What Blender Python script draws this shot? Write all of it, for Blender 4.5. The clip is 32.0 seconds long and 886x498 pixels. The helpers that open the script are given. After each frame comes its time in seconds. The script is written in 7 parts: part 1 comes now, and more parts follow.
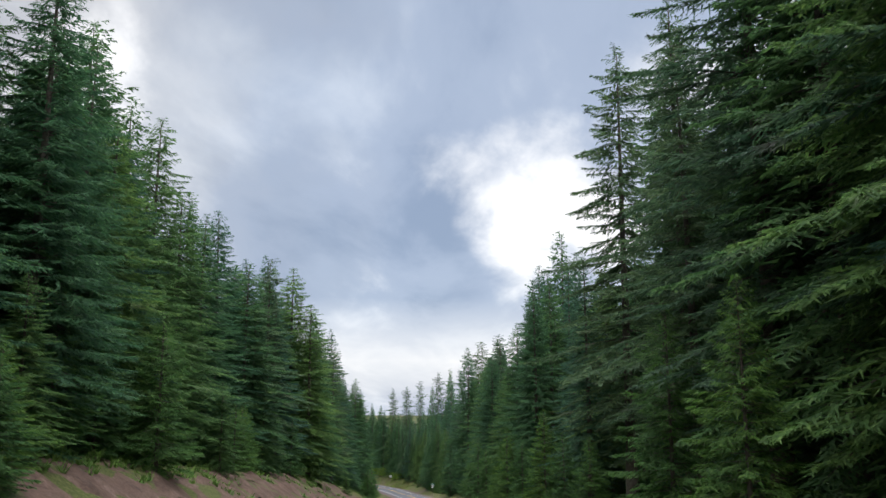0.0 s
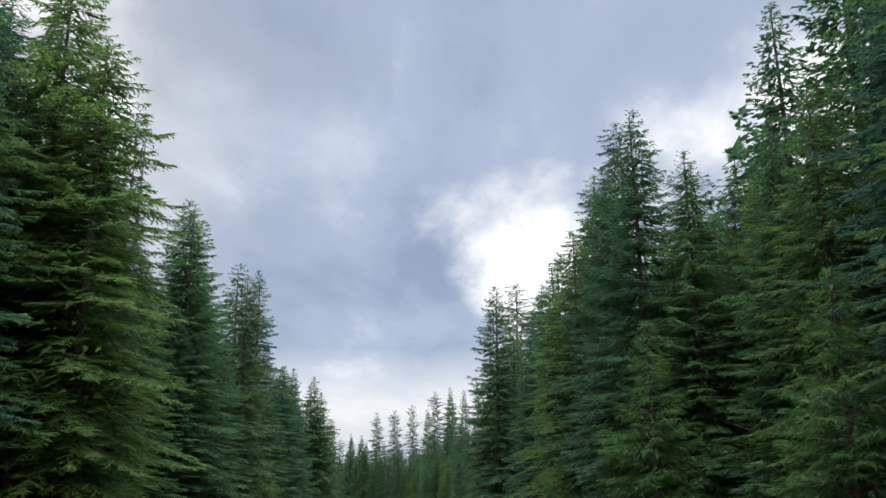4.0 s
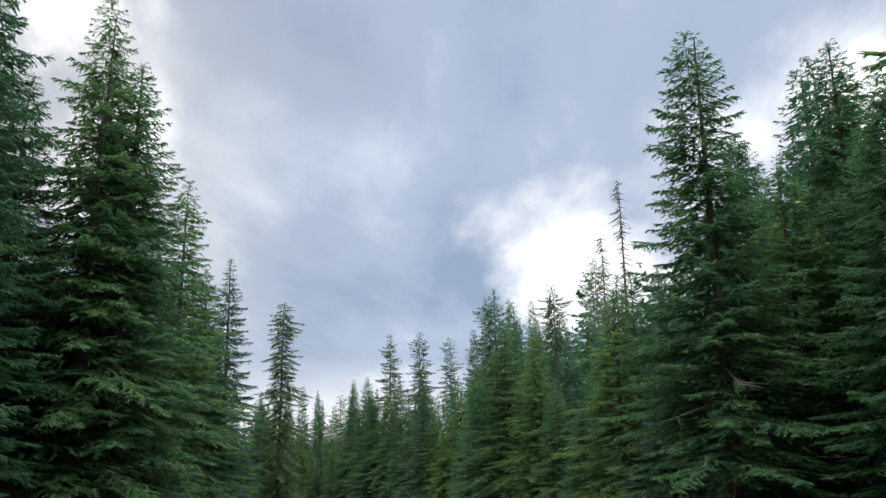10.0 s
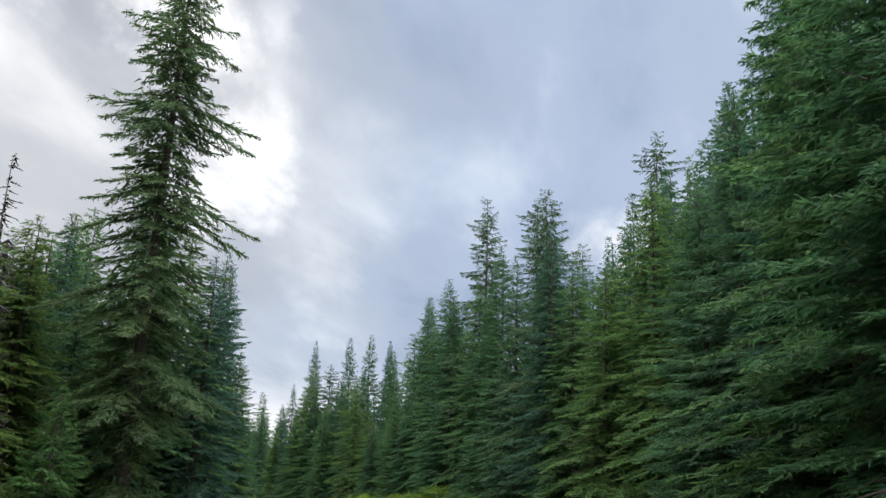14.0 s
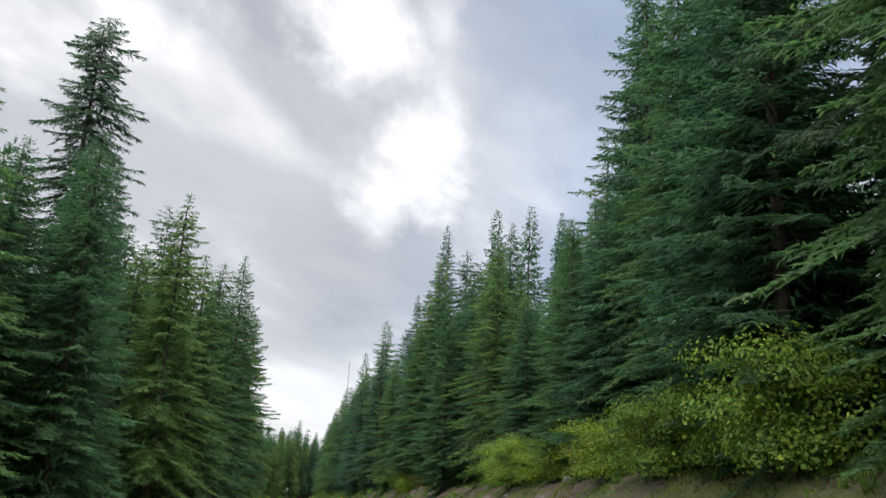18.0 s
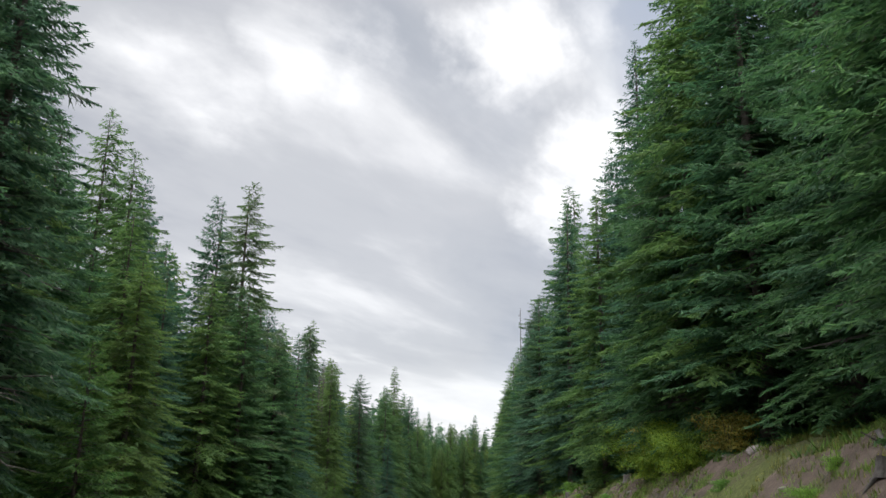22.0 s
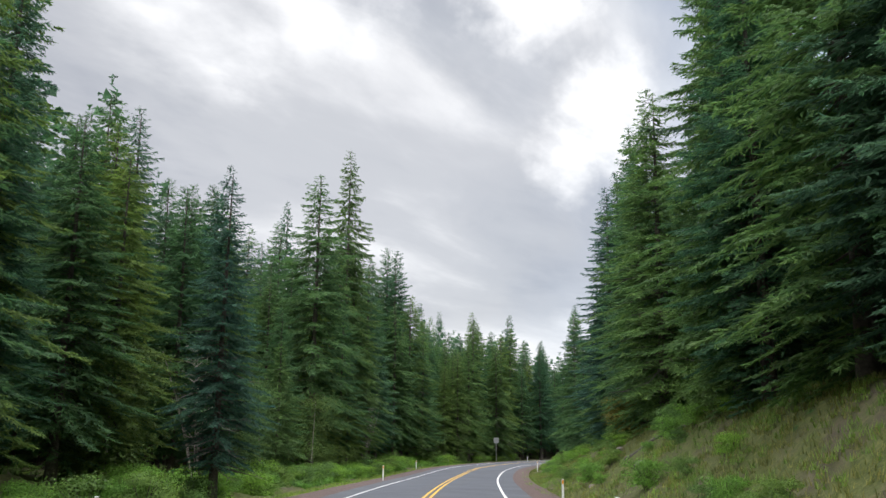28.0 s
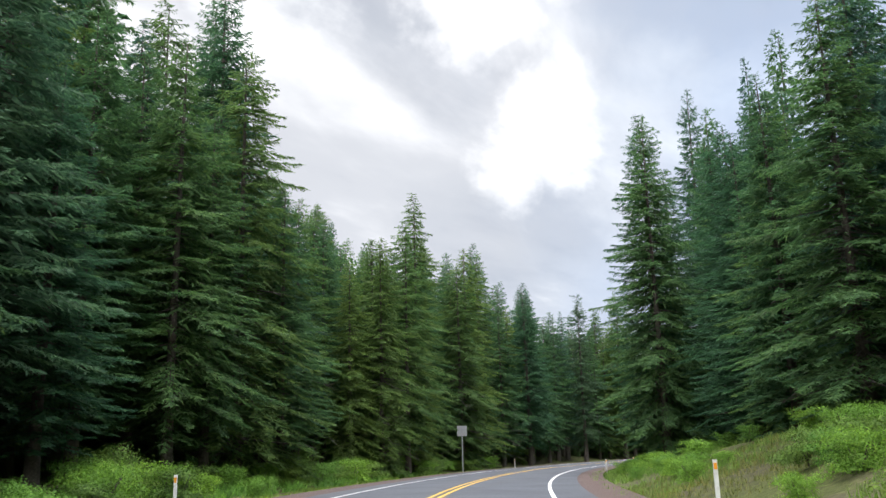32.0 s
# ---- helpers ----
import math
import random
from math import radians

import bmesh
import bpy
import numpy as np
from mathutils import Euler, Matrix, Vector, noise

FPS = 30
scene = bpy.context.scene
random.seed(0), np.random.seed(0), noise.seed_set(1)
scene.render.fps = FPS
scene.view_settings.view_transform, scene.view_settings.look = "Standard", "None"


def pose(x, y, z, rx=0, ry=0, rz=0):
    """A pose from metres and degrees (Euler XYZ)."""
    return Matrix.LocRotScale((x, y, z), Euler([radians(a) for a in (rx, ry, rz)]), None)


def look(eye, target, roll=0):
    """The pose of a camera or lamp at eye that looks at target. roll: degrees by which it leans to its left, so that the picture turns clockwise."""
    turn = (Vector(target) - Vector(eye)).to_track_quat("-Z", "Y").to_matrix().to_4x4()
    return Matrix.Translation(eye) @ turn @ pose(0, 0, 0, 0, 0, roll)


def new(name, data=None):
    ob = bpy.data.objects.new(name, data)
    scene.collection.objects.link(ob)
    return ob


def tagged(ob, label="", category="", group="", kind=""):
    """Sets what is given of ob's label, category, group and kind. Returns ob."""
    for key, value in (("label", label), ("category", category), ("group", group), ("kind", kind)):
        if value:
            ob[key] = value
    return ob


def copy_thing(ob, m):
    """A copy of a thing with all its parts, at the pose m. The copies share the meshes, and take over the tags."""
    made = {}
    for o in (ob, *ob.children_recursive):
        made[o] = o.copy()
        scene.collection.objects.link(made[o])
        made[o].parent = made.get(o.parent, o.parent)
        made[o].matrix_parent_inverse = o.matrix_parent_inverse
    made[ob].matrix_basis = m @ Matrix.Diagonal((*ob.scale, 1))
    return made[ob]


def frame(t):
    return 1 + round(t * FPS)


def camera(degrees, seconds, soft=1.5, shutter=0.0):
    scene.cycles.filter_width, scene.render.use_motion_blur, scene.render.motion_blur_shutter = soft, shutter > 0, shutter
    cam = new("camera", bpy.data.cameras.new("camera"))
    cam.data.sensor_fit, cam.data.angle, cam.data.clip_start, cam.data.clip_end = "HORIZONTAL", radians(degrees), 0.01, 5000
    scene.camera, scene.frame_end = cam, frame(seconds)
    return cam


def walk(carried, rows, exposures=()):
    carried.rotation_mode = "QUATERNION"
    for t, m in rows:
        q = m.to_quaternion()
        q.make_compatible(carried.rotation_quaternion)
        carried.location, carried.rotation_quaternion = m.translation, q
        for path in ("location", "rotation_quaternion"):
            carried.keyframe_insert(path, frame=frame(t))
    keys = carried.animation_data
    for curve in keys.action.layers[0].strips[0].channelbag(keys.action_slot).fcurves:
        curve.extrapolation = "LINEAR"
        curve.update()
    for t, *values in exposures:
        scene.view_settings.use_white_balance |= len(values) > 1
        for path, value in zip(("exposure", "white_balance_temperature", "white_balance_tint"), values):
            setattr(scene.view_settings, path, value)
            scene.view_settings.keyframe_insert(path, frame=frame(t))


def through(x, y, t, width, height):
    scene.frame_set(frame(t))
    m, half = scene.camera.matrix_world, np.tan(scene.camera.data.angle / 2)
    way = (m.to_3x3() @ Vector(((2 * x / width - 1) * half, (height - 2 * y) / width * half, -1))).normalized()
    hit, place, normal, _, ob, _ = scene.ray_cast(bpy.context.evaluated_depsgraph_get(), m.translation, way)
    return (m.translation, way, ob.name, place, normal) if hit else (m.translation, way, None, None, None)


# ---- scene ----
import functools

cam = camera(56.95, 32.0, soft=1.5, shutter=0.04)
PATH = [
    (0.0, pose(3.30, -115.44, 11.74, 100.91, 0.04, 0.30)),
    (0.5, pose(2.97, -104.84, 10.76, 100.84, -0.35, -0.40)),
    (1.0, pose(2.62, -94.24, 9.76, 102.41, -0.34, -1.01)),
    (1.5, pose(2.29, -83.65, 8.73, 102.75, -0.15, -1.30)),
    (2.0, pose(2.04, -73.05, 7.65, 102.33, 0.05, -0.96)),
    (2.5, pose(1.83, -62.52, 6.59, 103.28, 0.06, -0.04)),
    (3.0, pose(1.59, -52.07, 5.58, 102.78, 0.13, 0.01)),
    (3.5, pose(1.33, -41.65, 4.63, 104.19, 0.11, -0.19)),
    (5.5, pose(-0.40, 1.17, 1.07, 104.50, 1.68, 0.37)),
    (6.0, pose(-0.70, 11.48, 0.02, 104.36, 1.50, 0.40)),
    (6.5, pose(-0.90, 21.71, -1.03, 104.98, 1.28, 0.99)),
    (7.0, pose(-1.03, 31.85, -2.09, 105.43, 1.30, 1.43)),
    (7.5, pose(-1.13, 41.96, -3.16, 105.42, 1.42, 1.15)),
    (8.0, pose(-1.23, 52.07, -4.24, 106.30, 1.41, 1.12)),
    (8.5, pose(-1.38, 62.19, -5.33, 104.74, 1.16, 1.73)),
    (9.0, pose(-1.64, 72.26, -6.40, 106.25, 1.18, 1.85)),
    (9.5, pose(-1.97, 82.32, -7.46, 104.74, 1.09, 2.00)),
    (10.0, pose(-2.43, 92.21, -8.46, 105.01, 0.98, 2.70)),
    (10.5, pose(-3.00, 101.95, -9.40, 105.37, 0.44, 3.21)),
    (11.0, pose(-3.58, 111.70, -10.34, 104.65, -0.17, 3.63)),
    (11.5, pose(-4.18, 121.53, -11.27, 105.45, -0.52, 3.97)),
    (12.0, pose(-4.92, 131.37, -12.20, 105.08, -0.58, 4.11)),
    (12.5, pose(-5.80, 141.30, -13.11, 104.87, -0.97, 5.58)),
    (13.0, pose(-6.85, 151.25, -13.97, 106.01, -1.31, 7.54)),
    (13.5, pose(-8.07, 161.21, -14.80, 106.13, -1.59, 7.95)),
    (14.0, pose(-9.43, 171.22, -15.60, 106.17, -2.06, 9.81)),
    (14.5, pose(-10.90, 181.19, -16.35, 105.61, -1.87, 10.48)),
    (16.5, pose(-18.32, 218.36, -18.27, 105.05, -2.29, 17.68)),
    (17.0, pose(-20.87, 227.25, -18.76, 104.75, -2.87, 20.87)),
    (17.5, pose(-23.56, 236.05, -19.24, 105.25, -3.04, 21.35)),
    (18.0, pose(-26.53, 244.80, -19.65, 104.92, -3.24, 22.06)),
    (18.5, pose(-29.79, 253.50, -20.04, 105.28, -3.71, 24.72)),
    (19.0, pose(-33.35, 262.16, -20.42, 104.85, -3.50, 26.31)),
    (19.5, pose(-37.26, 270.71, -20.80, 103.91, -2.92, 27.96)),
    (20.0, pose(-41.54, 279.14, -21.22, 104.60, -2.51, 30.25)),
    (20.5, pose(-46.08, 287.48, -21.69, 103.92, -2.21, 31.65)),
    (21.0, pose(-50.77, 295.74, -22.20, 104.70, -1.97, 33.31)),
    (21.5, pose(-55.61, 303.94, -22.73, 104.56, -1.60, 34.52)),
    (22.0, pose(-60.60, 312.08, -23.27, 105.21, -0.97, 35.27)),
    (22.5, pose(-65.75, 320.14, -23.83, 103.16, -0.27, 36.44)),
    (23.0, pose(-71.03, 328.09, -24.38, 103.72, 0.25, 37.34)),
    (23.5, pose(-76.41, 335.88, -24.91, 101.78, 0.35, 37.77)),
    (24.0, pose(-81.83, 343.56, -25.39, 102.58, 0.85, 37.78)),
    (24.5, pose(-87.30, 351.17, -25.85, 101.68, 0.90, 37.84)),
    (25.0, pose(-92.81, 358.85, -26.32, 100.88, 0.93, 37.89)),
    (25.5, pose(-98.29, 366.56, -26.79, 102.10, 0.64, 37.89)),
    (26.0, pose(-103.76, 374.28, -27.25, 100.43, 0.41, 37.82)),
    (26.5, pose(-109.25, 382.01, -27.69, 101.01, 0.33, 37.76)),
    (28.5, pose(-131.36, 413.26, -28.81, 101.99, -0.45, 36.48)),
    (29.0, pose(-136.88, 421.08, -29.21, 102.24, 0.00, 36.68)),
    (29.5, pose(-142.38, 428.95, -29.66, 102.96, 0.42, 36.64)),
    (30.0, pose(-147.85, 436.76, -30.15, 102.06, 0.82, 35.61)),
    (30.5, pose(-153.18, 444.51, -30.65, 102.43, 1.18, 35.25)),
    (31.0, pose(-158.31, 452.17, -31.11, 103.22, 1.75, 34.80)),
    (31.5, pose(-163.25, 459.76, -31.54, 102.38, 2.12, 34.78)),
    (32.0, pose(-168.02, 467.30, -31.96, 102.64, 1.48, 33.30)),
]
walk(cam, PATH, [(0.0, 0.98), (2.0, 0.78), (4.0, 0.95), (6.0, 1.08), (8.0, 1.0), (9.0, 0.9), (10.0, 1.04), (12.0, 0.84), (13.0, 1.2), (14.0, 1.1), (17.0, 1.05), (20.0, 1.16), (22.0, 1.08), (23.0, 1.0), (24.0, 1.08), (25.0, 1.18), (26.0, 1.08), (29.0, 1.16), (31.0, 1.32), (32.0, 1.36)])

# ---- sky and light ----
world = bpy.data.worlds.new("overcast_evening")
scene.world = world
world.use_nodes = True
wt = world.node_tree
wt.nodes.clear()


def wn(kind, **values):
    node = wt.nodes.new(kind)
    for key, value in values.items():
        node.inputs[key].default_value = value
    return node


def wmath(op, a, b=None, clamp=False):
    node = wt.nodes.new("ShaderNodeMath")
    node.operation, node.use_clamp = op, clamp
    for slot, v in enumerate((a, b)):
        if v is None:
            continue
        if isinstance(v, (int, float)):
            node.inputs[slot].default_value = v
        else:
            wt.links.new(v, node.inputs[slot])
    return node.outputs[0]


def wramp(value, stops):
    node = wt.nodes.new("ShaderNodeValToRGB")
    ramp = node.color_ramp
    ramp.interpolation = "EASE"
    while len(ramp.elements) < len(stops):
        ramp.elements.new(0.5)
    for el, (at, colour) in zip(ramp.elements, stops):
        el.position, el.color = at, (*colour, 1)
    wt.links.new(value, node.inputs[0])
    return node.outputs[0]


def wmix(fac, a, b, mode="MIX"):
    node = wt.nodes.new("ShaderNodeMix")
    node.data_type, node.blend_type = "RGBA", mode
    for slot, v in ((0, fac), (6, a), (7, b)):
        if isinstance(v, tuple):
            node.inputs[slot].default_value = (*v, 1)
        elif isinstance(v, (int, float)):
            node.inputs[slot].default_value = v
        else:
            wt.links.new(v, node.inputs[slot])
    return node.outputs[2]


coord = wt.nodes.new("ShaderNodeTexCoord").outputs["Generated"]
split = wt.nodes.new("ShaderNodeSeparateXYZ")
wt.links.new(coord, split.inputs[0])
low = wmath("ADD", wmath("MAXIMUM", split.outputs[2], 0.0), 0.16)
flat = wt.nodes.new("ShaderNodeCombineXYZ")
wt.links.new(wmath("DIVIDE", split.outputs[0], low), flat.inputs[0])
wt.links.new(wmath("DIVIDE", split.outputs[1], low), flat.inputs[1])


def cloud_noise(scale, detail, rough, shift, stretch=(1, 1, 1), lean=0.0):
    m = wt.nodes.new("ShaderNodeMapping")
    m.inputs["Location"].default_value, m.inputs["Scale"].default_value = shift, stretch
    m.inputs["Rotation"].default_value = (0, 0, radians(lean))
    wt.links.new(flat.outputs[0], m.inputs[0])
    n = wn("ShaderNodeTexNoise", Scale=scale, Detail=detail, Roughness=rough, Distortion=0.25)
    wt.links.new(m.outputs[0], n.inputs["Vector"])
    return n.outputs[0]


def toward(azimuth, height):
    a, e = radians(azimuth), radians(height)
    return (-math.sin(a) * math.cos(e), math.cos(a) * math.cos(e), math.sin(e))


warp = wn("ShaderNodeTexNoise", Scale=4.2, Detail=6.0, Roughness=0.58)
wt.links.new(coord, warp.inputs["Vector"])
shift = wt.nodes.new("ShaderNodeVectorMath")
shift.operation = "MULTIPLY_ADD"
wt.links.new(warp.outputs["Color"], shift.inputs[0])
shift.inputs[1].default_value = (0.34, 0.34, 0.24)
wt.links.new(coord, shift.inputs[2])
less = wt.nodes.new("ShaderNodeVectorMath")
less.operation = "SUBTRACT"
less.inputs[1].default_value = (0.17, 0.17, 0.12)
wt.links.new(shift.outputs[0], less.inputs[0])
unit = wt.nodes.new("ShaderNodeVectorMath")
unit.operation = "NORMALIZE"
wt.links.new(less.outputs[0], unit.inputs[0])


def closeness(direction, wide):
    """1 in the given direction of the sky, 0 from wide degrees off."""
    dot = wt.nodes.new("ShaderNodeVectorMath")
    dot.operation = "DOT_PRODUCT"
    dot.inputs[1].default_value = direction
    wt.links.new(unit.outputs[0], dot.inputs[0])
    edge = math.cos(radians(wide))
    return wmath("DIVIDE", wmath("SUBTRACT", dot.outputs["Value"], edge), 1 - edge, True)


big = cloud_noise(0.70, 5.0, 0.50, (3.1, 0.7, 0), (1.35, 0.70, 1), -38)
fine = cloud_noise(2.0, 6.0, 0.55, (0.4, 5.2, 0), (1.4, 0.65, 1), -34)
body = wmath("ADD", wmath("MULTIPLY", big, 0.60), wmath("MULTIPLY", fine, 0.40))
west = closeness(toward(60, 20), 46)
cool = wramp(body, [(0.36, (0.148, 0.188, 0.262)), (0.50, (0.215, 0.255, 0.330)), (0.64, (0.335, 0.372, 0.430))])
pale = wramp(body, [(0.36, (0.205, 0.214, 0.238)), (0.50, (0.285, 0.290, 0.306)), (0.64, (0.40, 0.402, 0.412))])
deck = wmix(wmath("MULTIPLY", west, 1.7, True), cool, pale)
# darker bars of cloud
for azimuth, height, wide, much in ((39, 30.5, 6, 0.55), (33, 24.5, 5, 0.40), (22, 17, 7, 0.45), (30, 11, 7, 0.30), (12, 12, 8, 0.25), (14, 27, 9, 0.25)):
    deck = wmix(wmath("MULTIPLY", closeness(toward(azimuth, height), wide), much), deck, (0.165, 0.182, 0.215))
# thin places where the low sun lights the cloud through: azimuth, height, width in degrees, strength
gap = 0.0
for azimuth, height, wide, much in ((-3.4, 12.8, 6.6, 1.05), (-9, 14.5, 7.0, 1.05), (-17, 18.5, 8.5, 0.75), (-27, 21.5, 9, 0.95), (23, 32, 3.6, 0.75), (30, 26.6, 3.0, 0.55), (31.5, 29.8, 5.0, 1.0),
                                    (28.4, 18.0, 4.4, 1.0), (25.4, 21.4, 5.0, 1.05), (46, 29, 6.5, 0.7), (56, 26, 7, 0.6)):
    gap = wmath("MAXIMUM", gap, wmath("MULTIPLY", closeness(toward(azimuth, height), wide), much))
thin = wmath("ADD", gap, wmath("MULTIPLY", wmath("SUBTRACT", wmath("ADD", wmath("MULTIPLY", body, 0.4), wmath("MULTIPLY", fine, 0.6)), 0.5), 3.0))
thin = wmath("MULTIPLY", wmath("SUBTRACT", thin, 0.10), 1.05, True)
thin = wmath("MULTIPLY", thin, thin)
band = wmath("SUBTRACT", 1.0, wmath("DIVIDE", wmath("ABSOLUTE", wmath("SUBTRACT", split.outputs[2], 0.055)), 0.075), True)
deck = wmix(wmath("MULTIPLY", wmath("MULTIPLY", band, wmath("ADD", fine, 0.45)), 0.95, True), deck, (0.47, 0.472, 0.485))
glow = wmix(thin, deck, (0.56, 0.56, 0.565))
# an overcast sky grows brighter towards the zenith; boosted above the view to brighten the trees
high = wmath("MULTIPLY", wmath("SUBTRACT", split.outputs[2], 0.60), 2.6, True)
glow = wmix(high, glow, (2.5, 2.55, 2.65))
sky = wt.nodes.new("ShaderNodeTexSky")
sky.sky_type, sky.sun_disc = "NISHITA", False
sky.sun_elevation, sky.sun_rotation = radians(40), radians(162)
veil = wmix(0.005, glow, sky.outputs[0], "ADD")
back = wn("ShaderNodeBackground", Strength=1.0)
wt.links.new(veil, back.inputs[0])
wout = wt.nodes.new("ShaderNodeOutputWorld")
wt.links.new(back.outputs[0], wout.inputs[0])

# wide fill added behind the view, opposite the bright cloud, to lift the tree faces
sun = new("rear_fill_sun", bpy.data.lights.new("rear_fill_sun", "SUN"))
sun.data.energy, sun.data.angle, sun.data.color = 2.0, radians(100), (1.0, 0.97, 0.93)
sun.matrix_world = look(Vector(toward(-162, 40)) * 50, (0, 0, 0))

# ---- materials ----


class Mat:
    """A node material in the making."""

    def __init__(self, name, rough=0.8, metal=0.0, spec=0.3):
        self.mat = bpy.data.materials.new(name)
        self.mat.use_nodes = True
        self.tree = self.mat.node_tree
        self.bsdf = self.tree.nodes["Principled BSDF"]
        self.bsdf.inputs["Roughness"].default_value = rough
        self.bsdf.inputs["Metallic"].default_value = metal
        self.bsdf.inputs["Specular IOR Level"].default_value = spec

    def node(self, kind, **values):
        n = self.tree.nodes.new(kind)
        for key, value in values.items():
            n.inputs[key].default_value = value
        return n

    def place(self, world_space=False):
        return self.tree.nodes.new("ShaderNodeNewGeometry").outputs["Position"] if world_space else self.tree.nodes.new("ShaderNodeTexCoord").outputs["Object"]

    def noise(self, scale, detail=4.0, rough=0.55, where=None):
        n = self.node("ShaderNodeTexNoise", Scale=scale, Detail=detail, Roughness=rough)
        self.tree.links.new(where or self.place(), n.inputs["Vector"])
        return n.outputs[0]

    def ramp(self, value, stops):
        n = self.tree.nodes.new("ShaderNodeValToRGB")
        while len(n.color_ramp.elements) < len(stops):
            n.color_ramp.elements.new(0.5)
        for el, (at, colour) in zip(n.color_ramp.elements, stops):
            el.position, el.color = at, (*colour, 1)
        self.tree.links.new(value, n.inputs[0])
        return n.outputs[0]

    def mix(self, fac, a, b, mode="MIX"):
        n = self.tree.nodes.new("ShaderNodeMix")
        n.data_type, n.blend_type = "RGBA", mode
        for slot, v in ((0, fac), (6, a), (7, b)):
            if isinstance(v, tuple):
                n.inputs[slot].default_value = (*v, 1)
            elif isinstance(v, (int, float)):
                n.inputs[slot].default_value = v
            else:
                self.tree.links.new(v, n.inputs[slot])
        return n.outputs[2]

    def colour(self, value):
        self.tree.links.new(value, self.bsdf.inputs["Base Color"])
        return self

    def bump(self, value, strength, distance=0.02):
        n = self.node("ShaderNodeBump", Strength=strength, Distance=distance)
        self.tree.links.new(value, n.inputs["Height"])
        self.tree.links.new(n.outputs[0], self.bsdf.inputs["Normal"])
        return self


def foliage(name, dark, mid, light, through=0.45, withered=0.0):
    """Needles or leaves: a shade for each tree, another for each spray, some light coming through; withered: how much old grey-brown growth is among it."""
    m = Mat(name, 0.62, 0.0, 0.25)
    tree = m.tree.nodes.new("ShaderNodeObjectInfo").outputs["Random"]
    spray = m.tree.nodes.new("ShaderNodeNewGeometry").outputs["Random Per Island"]
    where = m.place()
    patch = m.noise(0.45, 3.0, 0.6, where)
    base = m.ramp(spray, [(0.0, dark), (0.55, mid), (1.0, light)])
    tone = m.ramp(tree, [(0.0, (0.74, 0.82, 0.90)), (0.5, (1.0, 1.0, 0.95)), (1.0, (1.26, 1.14, 0.84))])
    shade = m.ramp(patch, [(0.30, (0.74, 0.78, 0.84)), (0.70, (1.26, 1.20, 1.00))])
    col = m.mix(1.0, m.mix(1.0, base, tone, "MULTIPLY"), shade, "MULTIPLY")
    tuft = m.noise(5.0, 4.0, 0.7, where)
    col = m.mix(1.0, col, m.ramp(tuft, [(0.34, (0.64, 0.68, 0.72)), (0.66, (1.38, 1.34, 1.22))]), "MULTIPLY")
    if withered:
        old = m.ramp(m.noise(0.30, 4.0, 0.65, where), [(0.60, (0, 0, 0)), (0.72, (withered,) * 3)])
        col = m.mix(old, col, (0.125, 0.112, 0.100))
    m.colour(col)
    glow = m.tree.nodes.new("ShaderNodeBsdfTranslucent")
    m.tree.links.new(col, glow.inputs[0])
    both = m.tree.nodes.new("ShaderNodeMixShader")
    both.inputs[0].default_value = through
    m.tree.links.new(m.bsdf.outputs[0], both.inputs[1])
    m.tree.links.new(glow.outputs[0], both.inputs[2])
    m.tree.links.new(both.outputs[0], m.tree.nodes["Material Output"].inputs[0])
    return m.mat


NEEDLE_FIR = foliage("fir_needles", (0.040, 0.104, 0.056), (0.056, 0.138, 0.070), (0.086, 0.182, 0.082), 0.56, 0.25)
NEEDLE_BLUE = foliage("spruce_needles", (0.040, 0.100, 0.074), (0.056, 0.132, 0.094), (0.082, 0.168, 0.118), 0.56, 0.25)
NEEDLE_SOFT = foliage("hemlock_needles", (0.054, 0.124, 0.050), (0.078, 0.162, 0.062), (0.112, 0.208, 0.076), 0.56, 0.5)
NEEDLE_OLD = foliage("old_fir_needles", (0.048, 0.098, 0.056), (0.068, 0.126, 0.068), (0.098, 0.160, 0.082), 0.56, 0.6)
NEEDLE_CEDAR = foliage("cedar_sprays", (0.066, 0.128, 0.040), (0.094, 0.168, 0.050), (0.135, 0.214, 0.064), 0.56, 0.3)
NEEDLE_YOUNG = foliage("young_fir_needles", (0.046, 0.116, 0.036), (0.066, 0.150, 0.044), (0.100, 0.196, 0.058), 0.56)
LEAF_YELLOW = foliage("maple_leaves_turning", (0.070, 0.155, 0.022), (0.125, 0.225, 0.028), (0.240, 0.315, 0.036), 0.45)
LEAF_ORANGE = foliage("maple_leaves_orange", (0.120, 0.130, 0.026), (0.205, 0.185, 0.032), (0.330, 0.240, 0.044), 0.45)
LEAF_GREEN = foliage("shrub_leaves", (0.060, 0.120, 0.028), (0.090, 0.170, 0.036), (0.13, 0.22, 0.05), 0.42)
LEAF_ALDER = foliage("alder_leaves", (0.050, 0.100, 0.034), (0.074, 0.136, 0.042), (0.108, 0.180, 0.056), 0.45)
LEAF_FERN = foliage("fern_leaves", (0.085, 0.19, 0.03), (0.13, 0.27, 0.04), (0.19, 0.34, 0.06), 0.5)
GRASS = foliage("grass_blades", (0.090, 0.112, 0.028), (0.140, 0.155, 0.040), (0.225, 0.205, 0.072), 0.5)
GRASS_GREEN = foliage("green_grass_blades", (0.09, 0.16, 0.03), (0.13, 0.22, 0.038), (0.18, 0.27, 0.055), 0.5)

